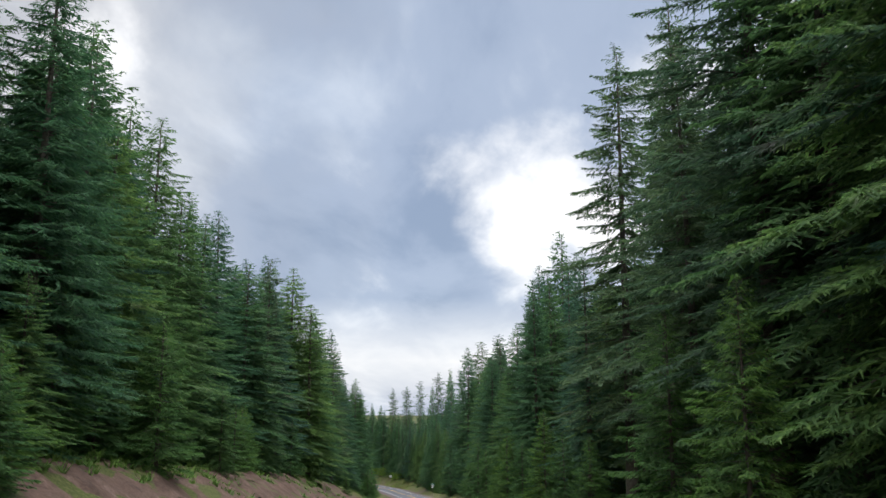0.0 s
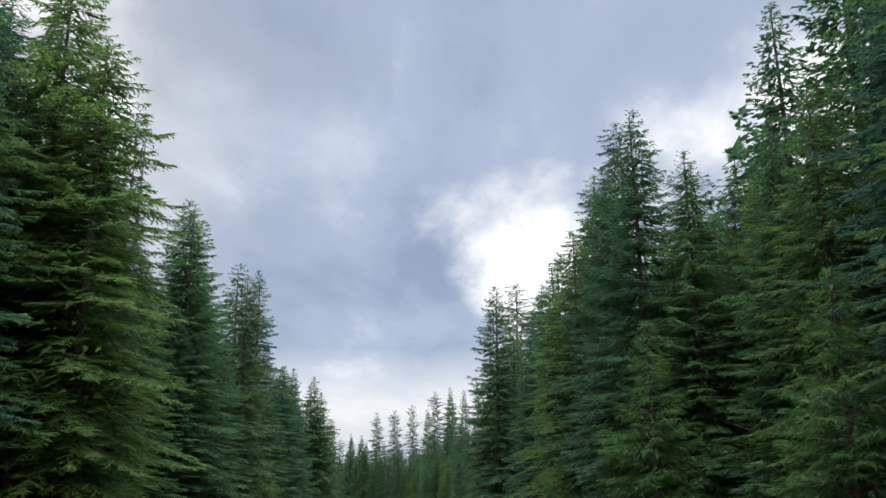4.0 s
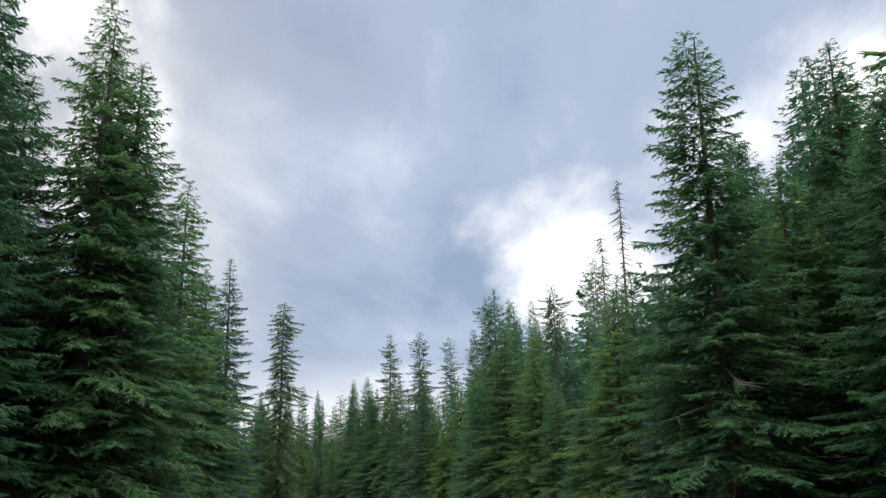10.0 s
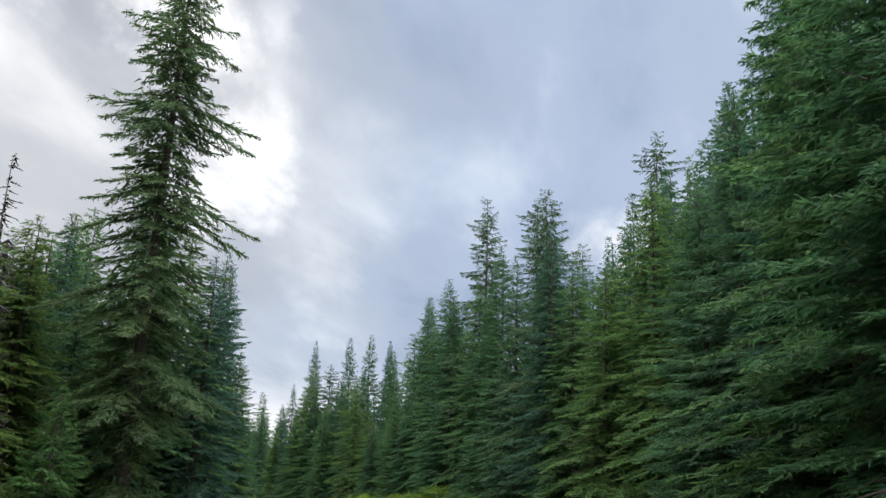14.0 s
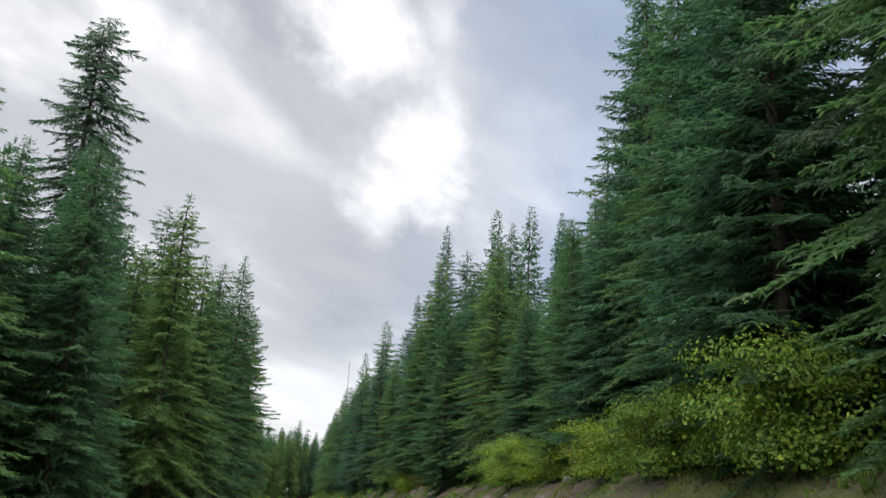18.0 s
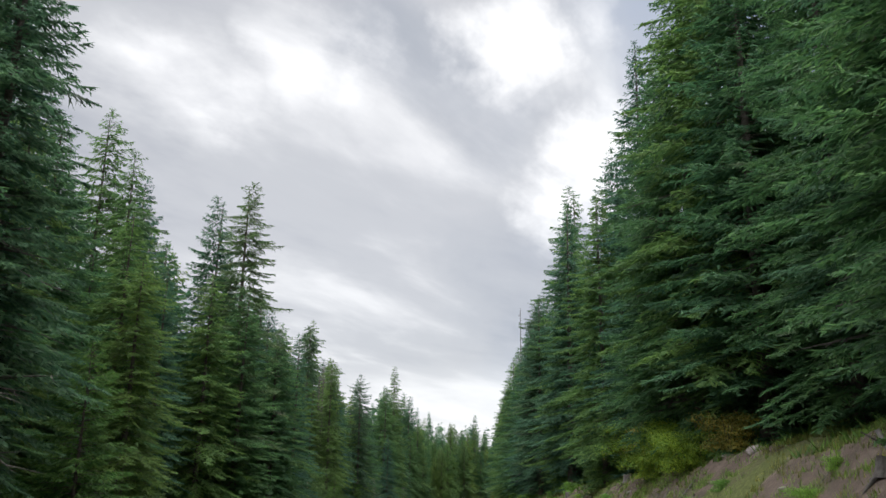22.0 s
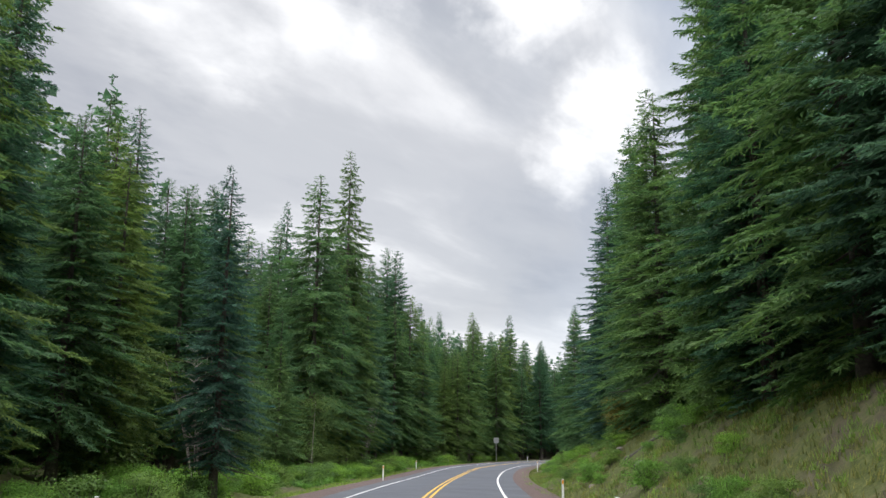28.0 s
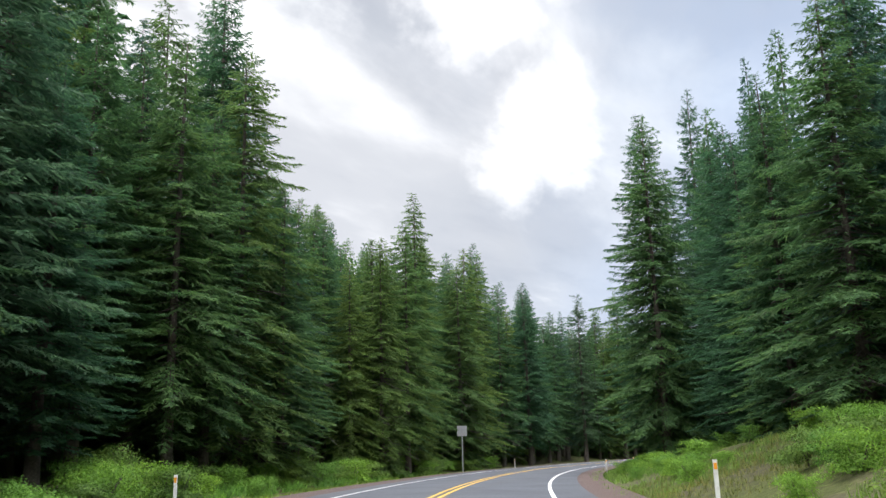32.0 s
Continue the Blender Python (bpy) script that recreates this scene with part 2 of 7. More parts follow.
m = Mat("bark", 0.92)
grain = m.noise(9.0, 5.0, 0.65)
m.colour(m.ramp(grain, [(0.3, (0.040, 0.034, 0.029)), (0.55, (0.080, 0.068, 0.058)), (0.8, (0.14, 0.122, 0.108))])).bump(grain, 0.8, 0.05)
BARK = m.mat
m = Mat("grey_dead_wood", 0.9)
grain = m.noise(7.0, 5.0, 0.6)
m.colour(m.ramp(grain, [(0.3, (0.046, 0.041, 0.037)), (0.7, (0.130, 0.118, 0.108))])).bump(grain, 0.6, 0.03)
DEADWOOD = m.mat
m = Mat("alder_bark", 0.85)
grain = m.noise(5.0, 4.0, 0.6)
m.colour(m.ramp(grain, [(0.35, (0.16, 0.15, 0.13)), (0.65, (0.36, 0.34, 0.30))])).bump(grain, 0.4, 0.02)
ALDERBARK = m.mat

m = Mat("forest_ground", 0.95, 0.0, 0.15)
where = m.place(True)
wide, mid, tiny = m.noise(0.09, 4, 0.6, where), m.noise(0.55, 5, 0.62, where), m.noise(6.0, 5, 0.7, where)
soil = m.ramp(mid, [(0.30, (0.055, 0.042, 0.034)), (0.50, (0.100, 0.078, 0.062)), (0.72, (0.15, 0.122, 0.100))])
grassy = m.ramp(tiny, [(0.30, (0.042, 0.054, 0.018)), (0.55, (0.076, 0.088, 0.027)), (0.75, (0.125, 0.118, 0.05))])
cover = m.ramp(m.mix(0.5, wide, mid), [(0.38, (0, 0, 0)), (0.51, (1, 1, 1))])
col = m.mix(cover, soil, grassy)
m.colour(m.mix(1.0, col, m.ramp(tiny, [(0.3, (0.72, 0.72, 0.72)), (0.7, (1.22, 1.22, 1.22))]), "MULTIPLY"))
m.bump(m.mix(0.5, mid, tiny), 0.9, 0.12)
GROUND = m.mat


def soil_material(name, low, mid_tone, high_tone):
    m = Mat(name, 0.95, 0.0, 0.15)
    where = m.place(True)
    mid, tiny = m.noise(0.7, 5, 0.62, where), m.noise(5.0, 6, 0.7, where)
    m.colour(m.mix(1.0, m.ramp(mid, [(0.3, low), (0.55, mid_tone), (0.75, high_tone)]),
                   m.ramp(tiny, [(0.3, (0.60, 0.60, 0.60)), (0.7, (1.30, 1.30, 1.30))]), "MULTIPLY")).bump(m.mix(0.5, mid, tiny), 1.0, 0.15)
    return m.mat


SOIL = soil_material("red_soil", (0.056, 0.036, 0.029), (0.110, 0.072, 0.057), (0.170, 0.120, 0.098))
TAN_SOIL = soil_material("tan_soil", (0.060, 0.046, 0.036), (0.108, 0.082, 0.066), (0.172, 0.136, 0.112))

m = Mat("asphalt", 0.88, 0.0, 0.42)
where = m.place(True)
wide, tiny = m.noise(0.35, 4, 0.6, where), m.noise(60.0, 4, 0.7, where)
col = m.ramp(wide, [(0.3, (0.052, 0.056, 0.068)), (0.7, (0.080, 0.085, 0.100))])
m.colour(m.mix(1.0, col, m.ramp(tiny, [(0.3, (0.72, 0.72, 0.72)), (0.7, (1.25, 1.25, 1.25))]), "MULTIPLY")).bump(tiny, 0.3, 0.01)
ASPHALT = m.mat
m = Mat("cinder_shoulder", 0.95)
where = m.place(True)
tiny = m.noise(14.0, 5, 0.75, where)
m.colour(m.ramp(tiny, [(0.3, (0.058, 0.040, 0.036)), (0.55, (0.105, 0.074, 0.066)), (0.75, (0.165, 0.125, 0.112))])).bump(tiny, 0.8, 0.04)
CINDER = m.mat


def paint(name, colour, wear=0.25, rough=0.6):
    m = Mat(name, rough)
    where = m.place(True)
    worn = m.noise(9.0, 5, 0.7, where)
    lo = tuple(c * (1 - wear) for c in colour)
    m.colour(m.ramp(worn, [(0.35, lo), (0.6, colour)]))
    return m.mat


WHITE_LINE = paint("white_road_paint", (0.72, 0.72, 0.70), 0.42)
YELLOW_LINE = paint("yellow_road_paint", (0.72, 0.43, 0.045), 0.42)
SIGN_YELLOW = paint("yellow_sign_sheeting", (0.80, 0.40, 0.012), 0.08, 0.4)
SIGN_WHITE = paint("white_sign_sheeting", (0.75, 0.76, 0.78), 0.08, 0.4)
SIGN_GREEN = paint("green_sign_sheeting", (0.012, 0.22, 0.13), 0.10, 0.4)
SIGN_BLACK = paint("black_sign_ink", (0.018, 0.018, 0.020), 0.1, 0.5)
POST_WHITE = paint("white_post_plastic", (0.72, 0.72, 0.72), 0.15, 0.5)
POST_WOOD = paint("weathered_post_wood", (0.20, 0.17, 0.145), 0.35, 0.9)
GALVANISED = paint("galvanised_steel", (0.36, 0.37, 0.38), 0.2, 0.5)
ROCK = paint("grey_rock", (0.21, 0.185, 0.17), 0.5, 0.9)
REFLECTOR = paint("amber_reflector", (0.75, 0.30, 0.02), 0.1, 0.42)

# ---- helpers for things ----


def mesh_of(name, verts, faces, material, smooth_shade=False):
    me = bpy.data.meshes.new(name)
    me.from_pydata(verts, [], faces)
    me.materials.append(material)
    if smooth_shade:
        me.shade_smooth()
    return me


def quick_mesh(name, verts, quads, material):
    """A mesh from arrays: verts (n, 3), quads (k, 4)."""
    me = bpy.data.meshes.new(name)
    me.vertices.add(len(verts))
    me.vertices.foreach_set("co", np.asarray(verts, np.float32).ravel())
    quads = np.asarray(quads, np.int32)
    me.loops.add(quads.size)
    me.loops.foreach_set("vertex_index", quads.ravel())
    me.polygons.add(len(quads))
    me.polygons.foreach_set("loop_start", np.arange(0, quads.size, quads.shape[1], dtype=np.int32))
    me.materials.append(material)
    me.update(calc_edges=True)
    me.validate()
    return me


def part(name, bm, material, parent, label=""):
    me = bpy.data.meshes.new(name)
    bm.to_mesh(me)
    bm.free()
    me.materials.append(material)
    return child(name, me, parent, label)


def child(name, me, parent, label=""):
    ob = new(name, me)
    ob.parent = parent
    if label:
        tagged(ob, label)
    return ob


def thing(name, m, label, category, group=""):
    ob = new(name)
    ob.empty_display_size = 0.3
    ob.matrix_world = m
    return tagged(ob, label, category, group)


def box(size, at=(0, 0, 0), bevel=0.0):
    bm = bmesh.new()
    bmesh.ops.create_cube(bm, size=1.0, matrix=Matrix.Translation(at) @ Matrix.Diagonal((*size, 1)))
    if bevel:
        bmesh.ops.bevel(bm, geom=bm.edges[:], offset=bevel, segments=1, affect="EDGES")
    return bm


def rod(r0, r1, p0, p1, sides=8):
    """A tapered round bar from p0 to p1."""
    p0, p1 = Vector(p0), Vector(p1)
    bm = bmesh.new()
    turn = (p1 - p0).to_track_quat("Z", "Y").to_matrix().to_4x4()
    bmesh.ops.create_cone(bm, cap_ends=True, segments=sides, radius1=r0, radius2=max(r1, 0.002), depth=(p1 - p0).length,
                          matrix=Matrix.Translation((p0 + p1) / 2) @ turn)
    return bm

# ---- plan of the road: points of its centre line ----
ROAD = [
    (5.3, -235.4, 21.11),
    (3.4, -175.5, 15.42),
    (1.6, -115.5, 9.74),
    (0.6, -85.7, 6.91),
    (-0.1, -55.9, 3.96),
    (-1.1, -26.1, 1.33),
    (-2.2, 3.7, -1.24),
    (-2.8, 33.5, -4.28),
    (-3.2, 63.3, -7.45),
    (-4.3, 93.1, -10.54),
    (-6.1, 122.9, -13.41),
    (-8.8, 152.6, -16.08),
    (-13.0, 182.1, -18.35),
    (-18.8, 211.3, -19.93),
    (-26.8, 240.0, -21.44),
    (-37.9, 267.7, -22.71),
    (-51.9, 294.0, -24.16),
    (-67.5, 319.4, -25.85),
    (-84.3, 344.0, -27.47),
    (-101.7, 368.3, -28.95),
    (-118.9, 392.6, -30.10),
    (-136.1, 417.0, -31.00),
    (-153.1, 441.4, -32.11),
    (-169.5, 466.4, -33.26),
    (-182.0, 488.0, -33.88),
    (-192.8, 510.6, -34.63),
    (-201.8, 533.9, -35.38),
    (-209.1, 557.8, -36.16),
    (-214.5, 582.2, -36.83),
    (-218.1, 606.9, -37.45),
    (-219.8, 631.8, -37.82),
    (-219.6, 656.8, -38.20),
    (-217.5, 681.7, -38.57),
    (-213.8, 706.5, -38.95),
    (-209.8, 731.1, -39.32),
]


def spline(points, step):
    """Catmull-Rom through the points, as rows about step metres apart."""
    p = np.array(points, float)
    p = np.vstack([2 * p[0] - p[1], p, 2 * p[-1] - p[-2]])
    rows = []
    for i in range(1, len(p) - 2):
        n = max(2, int(np.linalg.norm(p[i + 1] - p[i]) / step))
        for u in np.arange(n) / n:
            a, b, c, d = p[i - 1], p[i], p[i + 1], p[i + 2]
            rows.append(0.5 * (2 * b + (c - a) * u + (2 * a - 5 * b + 4 * c - d) * u**2 + (3 * b - a - 3 * c + d) * u**3))
    return np.array(rows + [p[-2]])


LINE = spline(ROAD, 3.0)
ALONG = np.r_[0, np.cumsum(np.linalg.norm(np.diff(LINE[:, :2], axis=0), axis=1))] - 120.0
WAY = np.gradient(LINE[:, :2], axis=0)
WAY /= np.linalg.norm(WAY, axis=1)[:, None]


def beside(x, y):
    """For places x, y: metres along the road, metres to the right of its centre line, and the road's height there."""
    x, y = np.atleast_1d(np.asarray(x, float)), np.atleast_1d(np.asarray(y, float))
    s, d, z = np.zeros(len(x)), np.zeros(len(x)), np.zeros(len(x))
    for lo in range(0, len(x), 4000):
        q = np.stack([x[lo:lo + 4000], y[lo:lo + 4000]], 1)
        off = q[:, None, :] - LINE[None, :, :2]
        n = (off**2).sum(-1).argmin(1)
        o, w = off[np.arange(len(q)), n], WAY[n]
        fwd = (o * w).sum(1)
        s[lo:lo + 4000] = ALONG[n] + fwd.clip(-40, 40)
        d[lo:lo + 4000] = o[:, 0] * w[:, 1] - o[:, 1] * w[:, 0]
        z[lo:lo + 4000] = np.interp(s[lo:lo + 4000], ALONG, LINE[:, 2])
    return s, d, z


def smooth(a, lo, hi):
    u = ((a - lo) / (hi - lo)).clip(0, 1)
    return u * u * (3 - 2 * u)


def land(x, y, rough=True):
    """Height of the ground: road bed, verge, cut banks and the slopes behind them."""
    x, y = np.atleast_1d(np.asarray(x, float)), np.atleast_1d(np.asarray(y, float))
    s, d, z = beside(x, y)
    right = np.interp(s, [-120, 200, 290, 345, 375, 400, 480, 530, 600, 640, 720, 900], [0.9, 0.9, 1.2, 2.6, 3.4, 4.2, 5.0, 4.6, 3.9, 2.1, 1.0, 1.0])
    left = np.interp(s, [-120, 120, 190, 240, 300, 470, 640, 900], [3.8, 3.8, 2.6, 0.8, 0.5, 0.6, 0.6, 0.6])
    a = np.abs(d)
    bank = np.where(d > 0, right * smooth(a, 5.9, 12.8), left * smooth(a, 8.5, 17.5))
    rise = np.where(d > 0, 0.06 + 0.045 * right, 0.05) * (a - 12.5).clip(0, 60)
    h = z - 0.05 - 0.22 * smooth(a, 4.9, 6.3) + bank + rise
    if rough:
        w = smooth(a, 5.6, 9.0)
        h = h + w * (0.16 * np.sin(0.9 * x + 0.4 * y) * np.sin(0.7 * y - 0.3 * x) + 0.10 * np.sin(2.3 * x + 1.1) * np.sin(2.1 * y))
    return h

# ---- ground and road ----
cross = np.r_[np.arange(-70, -30, 4.0), np.arange(-30, -18, 1.5), np.arange(-18, -6, 0.75), np.arange(-6, 6.1, 0.6), np.arange(6.5, 18, 0.75), np.arange(18, 30, 1.5), np.arange(30, 71, 4.0)]
SIDE = np.stack([WAY[:, 1], -WAY[:, 0]], 1)
gx = (LINE[:, None, 0] + SIDE[:, None, 0] * cross[None]).ravel()
gy = (LINE[:, None, 1] + SIDE[:, None, 1] * cross[None]).ravel()
gz = land(gx, gy)
nx, ny = len(cross), len(LINE)
idx = np.arange(nx * ny).reshape(ny, nx)
strip = np.stack([idx[:-1, :-1], idx[:-1, 1:], idx[1:, 1:], idx[1:, :-1]], -1).reshape(-1, 4)
far = np.r_[-4200, -2600, -1700, -1200, np.arange(-900, 901, 18.0), 1200, 1700, 2600, 4200]
fx, fy = np.meshgrid(far - 90, far + 260)
s_, d_, z_ = beside(fx.ravel(), fy.ravel())
fz = land(fx.ravel(), fy.ravel(), False) - np.where(np.abs(d_) < 66, 6.0, 0.5)
n = len(far)
idx2 = np.arange(n * n).reshape(n, n) + nx * ny
sheet = np.stack([idx2[:-1, :-1], idx2[:-1, 1:], idx2[1:, 1:], idx2[1:, :-1]], -1).reshape(-1, 4)
me = quick_mesh("ground", np.vstack([np.stack([gx, gy, gz], 1), np.stack([fx.ravel(), fy.ravel(), fz], 1)]), np.vstack([strip, sheet]), GROUND)
me.shade_smooth()
tagged(new("ground", me), "forest floor with grass, moss and brown soil", "ground", kind="structure")


def ribbon(name, offsets, lift, material, label, category="road", lo=-115, hi=860, parent=None):
    """A strip along the road between two distances from its centre line."""
    keep = (ALONG > lo) & (ALONG < hi)
    o = np.linspace(offsets[0], offsets[1], offsets[2] if len(offsets) > 2 else 2)
    x = LINE[keep, None, 0] + SIDE[keep, None, 0] * o
    y = LINE[keep, None, 1] + SIDE[keep, None, 1] * o
    z = LINE[keep, None, 2] - 0.022 * np.abs(o)[None] * 0.6 + lift
    k, w = x.shape
    ix = np.arange(k * w).reshape(k, w)
    q = np.stack([ix[:-1, :-1], ix[:-1, 1:], ix[1:, 1:], ix[1:, :-1]], -1).reshape(-1, 4)
    ob = new(name, quick_mesh(name, np.stack([x.ravel(), y.ravel(), z.ravel()], 1), q, material))
    if parent:
        ob.parent = parent
        return tagged(ob, label)
    return tagged(ob, label, category, kind="structure")


road = ribbon("road", (-4.75, 4.75, 13), 0.04, ASPHALT, "grey worn asphalt of a two-lane mountain highway")
ribbon("shoulder_left", (-6.4, -4.65, 4), 0.015, CINDER, "strip of red cinder gravel beside the asphalt", "shoulder")
ribbon("shoulder_right", (4.65, 6.2, 4), 0.015, CINDER, "strip of red cinder gravel beside the asphalt", "shoulder")
ribbon("edge_line", (3.44, 3.57), 0.046, WHITE_LINE, "solid white edge line", parent=road)
ribbon("edge_line", (-3.57, -3.44), 0.046, WHITE_LINE, "solid white edge line", parent=road)
ribbon("centre_line", (-0.21, -0.09), 0.046, YELLOW_LINE, "solid yellow centre line", parent=road)
ribbon("centre_line", (0.09, 0.21), 0.046, YELLOW_LINE, "solid yellow centre line", parent=road)


def on_land(x, y):
    return float(land(x, y)[0])


# ---- trees ----


def unit_rows(v):
    return v / (np.linalg.norm(v, axis=1)[:, None] + 1e-9)


def conifer_arrays(rng, height, radius, whorl_gap, per_whorl, base, shape, droop, lift_top, ragged=0.2, gaps=0.0, nod=0.0, core=0.55, twigs=4.5, side_twigs=4, blade=0.085, hang=0.25):
    """A conifer's crown as loose triangles. Boughs stand in whorls round the trunk; each carries branchlets on both sides, flat and drooping,
    and each branchlet a row of needle-clad twigs. An inner mass of short sprays fills the shade. Returns corners, normals and the boughs as (foot, tip) pairs."""
    lean = rng.uniform(-1, 1, 2) * 0.010 * height
    phase = rng.uniform(0, 6.283, 3)
    top = np.array([0, 0, 1.0])

    def reach_at(u):
        r = radius * (max(0.0, 1 - u) ** shape) + 0.10
        return r * (0.42 + 3.2 * u if u < 0.18 else 1.0)

    boughs = []
    z = height * base
    while z < height * 0.992:
        u = (z / height - base) / (1 - base)
        n = max(4, int(round(per_whorl * (0.60 + 0.55 * (1 - u)))))
        turn = rng.uniform(0, 2 * math.pi)
        for k in range(n):
            if rng.random() < gaps:
                continue
            a = turn + 2 * math.pi * k / n + rng.normal(0, 0.28)
            lump = 1 + ragged * (0.45 * math.sin(z * 1.5 + phase[0]) + 0.5 * math.sin(2 * a + z * 0.55 + phase[1]) * math.sin(z * 0.9 + phase[2]))
            ln = reach_at(u) * lump * rng.uniform(1 - 1.2 * ragged, 1 + 0.9 * ragged)
            if ln < 0.10:
                continue
            zb = min(z + rng.uniform(-0.8, 0.8) * whorl_gap * (1 - 0.8 * u), height * 0.988)
            boughs.append((a, ln, zb, lift_top * u**1.4 - droop * (1 - u) * 0.55 + rng.normal(0, 0.09), droop * (0.55 + 0.45 * (1 - u)) * rng.uniform(0.6, 1.4), u))
        z += whorl_gap * (0.46 + 0.62 * (1 - u)) * rng.uniform(0.8, 1.2)
    az, ln, zb, rise, sag, up = np.array(boughs).T
    out = np.stack([np.cos(az), np.sin(az), 0 * az], 1)
    side = np.stack([-np.sin(az), np.cos(az), 0 * az], 1)

    def at(i, f):
        p = out[i] * (ln[i] * f)[:, None]
        p[:, :2] += lean * ((zb[i] / height) ** 2)[:, None] + (nod * 6 * (up[i] - 0.93).clip(0, 1))[:, None]
        p[:, 2] += zb[i] + ln[i] * (rise[i] * f - sag[i] * f * f * 0.95 + 0.42 * sag[i] * f**4)
        return p

    tris, norms = [], []

    def blades(p, d, length, wide, n):
        """Pointed blades from p along d, turned at random about their own axis."""
        flat_ = unit_rows(np.cross(d, top))
        roll = rng.normal(0, 0.75, len(p))[:, None]
        b = (flat_ * np.cos(roll) + np.cross(d, flat_) * np.sin(roll)) * wide[:, None] * 0.5
        back = p - d * (0.12 * length)[:, None]
        tip = p + d * length[:, None] - top * (0.10 * length)[:, None]
        tris.append(np.stack([back + b, back - b, tip], 1).reshape(-1, 3))
        norms.append(np.repeat(unit_rows(n), 3, 0))

    # branchlets on both sides of each bough
    count = np.maximum(4, np.round(ln * twigs * 2)).astype(int)
    i = np.repeat(np.arange(len(ln)), count)
    order = np.arange(len(i)) - np.repeat(np.cumsum(count) - count, count)
    f = 0.16 + 0.86 * ((order + rng.uniform(0, 1, len(i))) / count[i]) ** 0.85
    sg = np.where(order % 2, 1.0, -1.0)
    p = at(i, np.minimum(f, 1.0))
    l2 = (0.05 + 0.10 * ln[i].clip(0, 1) + 0.40 * ln[i] * (1.06 - f)).clip(0.08, 1.25) * rng.uniform(0.7, 1.25, len(i))
    open_ = rng.uniform(0.55, 1.05, len(i)) * (1.12 - 0.35 * f)
    way = unit_rows(out[i] * np.cos(open_)[:, None] + side[i] * (sg * np.sin(open_))[:, None] + top * rng.normal(-hang, 0.16, len(i))[:, None])
    nn = out[i] * 0.62 + side[i] * (sg * 0.20)[:, None] + top * 0.58 + rng.normal(0, 0.16, (len(i), 3))
    slight = (0.35 + 0.40 * ln[i]).clip(0, 1)
    blades(p, way, l2, blade * slight * (0.8 + 0.5 * l2), nn)
    # twigs along the branchlets
    for k in range(side_twigs):
        g = (k + rng.uniform(0.15, 0.95, len(i))) / side_twigs
        s2 = np.where((k + order) % 2, 1.0, -1.0)
        q = p + way * (l2 * g)[:, None] - top * (0.10 * l2 * g * g)[:, None]
        across = unit_rows(np.cross(way, top))
        a2 = rng.uniform(0.45, 0.95, len(i))
        d2 = unit_rows(way * np.cos(a2)[:, None] + across * (s2 * np.sin(a2))[:, None] + top * rng.normal(-hang * 0.9, 0.22, len(i))[:, None])
        l3 = (0.10 * slight + 0.42 * l2 * (1.1 - g)) * rng.uniform(0.7, 1.3, len(i))
        blades(q, d2, l3, blade * slight * (0.85 + 0.4 * l3), nn + rng.normal(0, 0.12, nn.shape))
    # a brush at the end of each bough
    for k in range(3):
        j = np.arange(len(ln))
        d = unit_rows(out + side * rng.normal(0, 0.35, len(j))[:, None] + top * (rise - sag * 0.25 + rng.normal(0, 0.15, len(j)))[:, None])
        blades(at(j, np.full(len(j), 0.93)), d, (0.05 + 0.16 * ln).clip(0, 0.55) * rng.uniform(0.8, 1.3, len(j)), blade * 1.1 * (0.35 + 0.40 * ln).clip(0, 1), out * 0.6 + top * 0.6)
    # shaded inner growth: short hanging sprays close to the trunk
    if core:
        rings = []
        z = height * base
        while z < height * 0.95:
            u = (z / height - base) / (1 - base)
            r = core * reach_at(u)
            step = 0.30 + 0.05 * r
            rings += [(z, r)] * int(3 + 9.0 * r * min(1.0, (0.15 if blade > 0.3 else 0.09) / blade))
            z += step * max(1.0, blade / 0.16)
        zc, rc = np.array(rings).T
        a = rng.uniform(0, 6.283, len(zc))
        o = np.stack([np.cos(a), np.sin(a), 0 * a], 1)
        t = np.stack([-np.sin(a), np.cos(a), 0 * a], 1)
        c = o * (rc * rng.uniform(0.35, 1.15, len(zc)))[:, None] + top * (zc + rng.uniform(-0.4, 0.4, len(zc)))[:, None]
        c[:, :2] += lean * ((zc / height) ** 2)[:, None]
        d = unit_rows(o * 0.8 + t * rng.normal(0, 0.6, len(zc))[:, None] - top * rng.uniform(0.0, 1.0, len(zc))[:, None])
        blades(c, d, rng.uniform(0.30, 0.75, len(zc)) * (0.75 + 0.06 * rc), np.full(len(zc), blade * 2.0), o * 0.7 + top * 0.55 + rng.normal(0, 0.16, c.shape))
    # the leading shoot
    k = np.arange(8)
    o = np.stack([np.cos(k * 0.785), np.sin(k * 0.785), 0.0 * k], 1)
    crest = np.array([lean[0] + nod * 0.42, lean[1] + nod * 0.42, height * 0.972])
    blades(np.repeat(crest[None], 8, 0) + o * 0.02, unit_rows(o * (0.10 + 0.06 * (k % 3))[:, None] + top), 0.030 * height * (1 - 0.12 * (k % 4)), np.full(8, 0.07), o * 0.6 + top * 0.5)
    feet = np.stack([at(np.arange(len(ln)), np.full(len(ln), 0.0)), at(np.arange(len(ln)), np.full(len(ln), 0.35)), at(np.arange(len(ln)), np.full(len(ln), 0.72))], 1)
    return np.vstack(tris).astype(np.float32), np.vstack(norms).astype(np.float32), feet


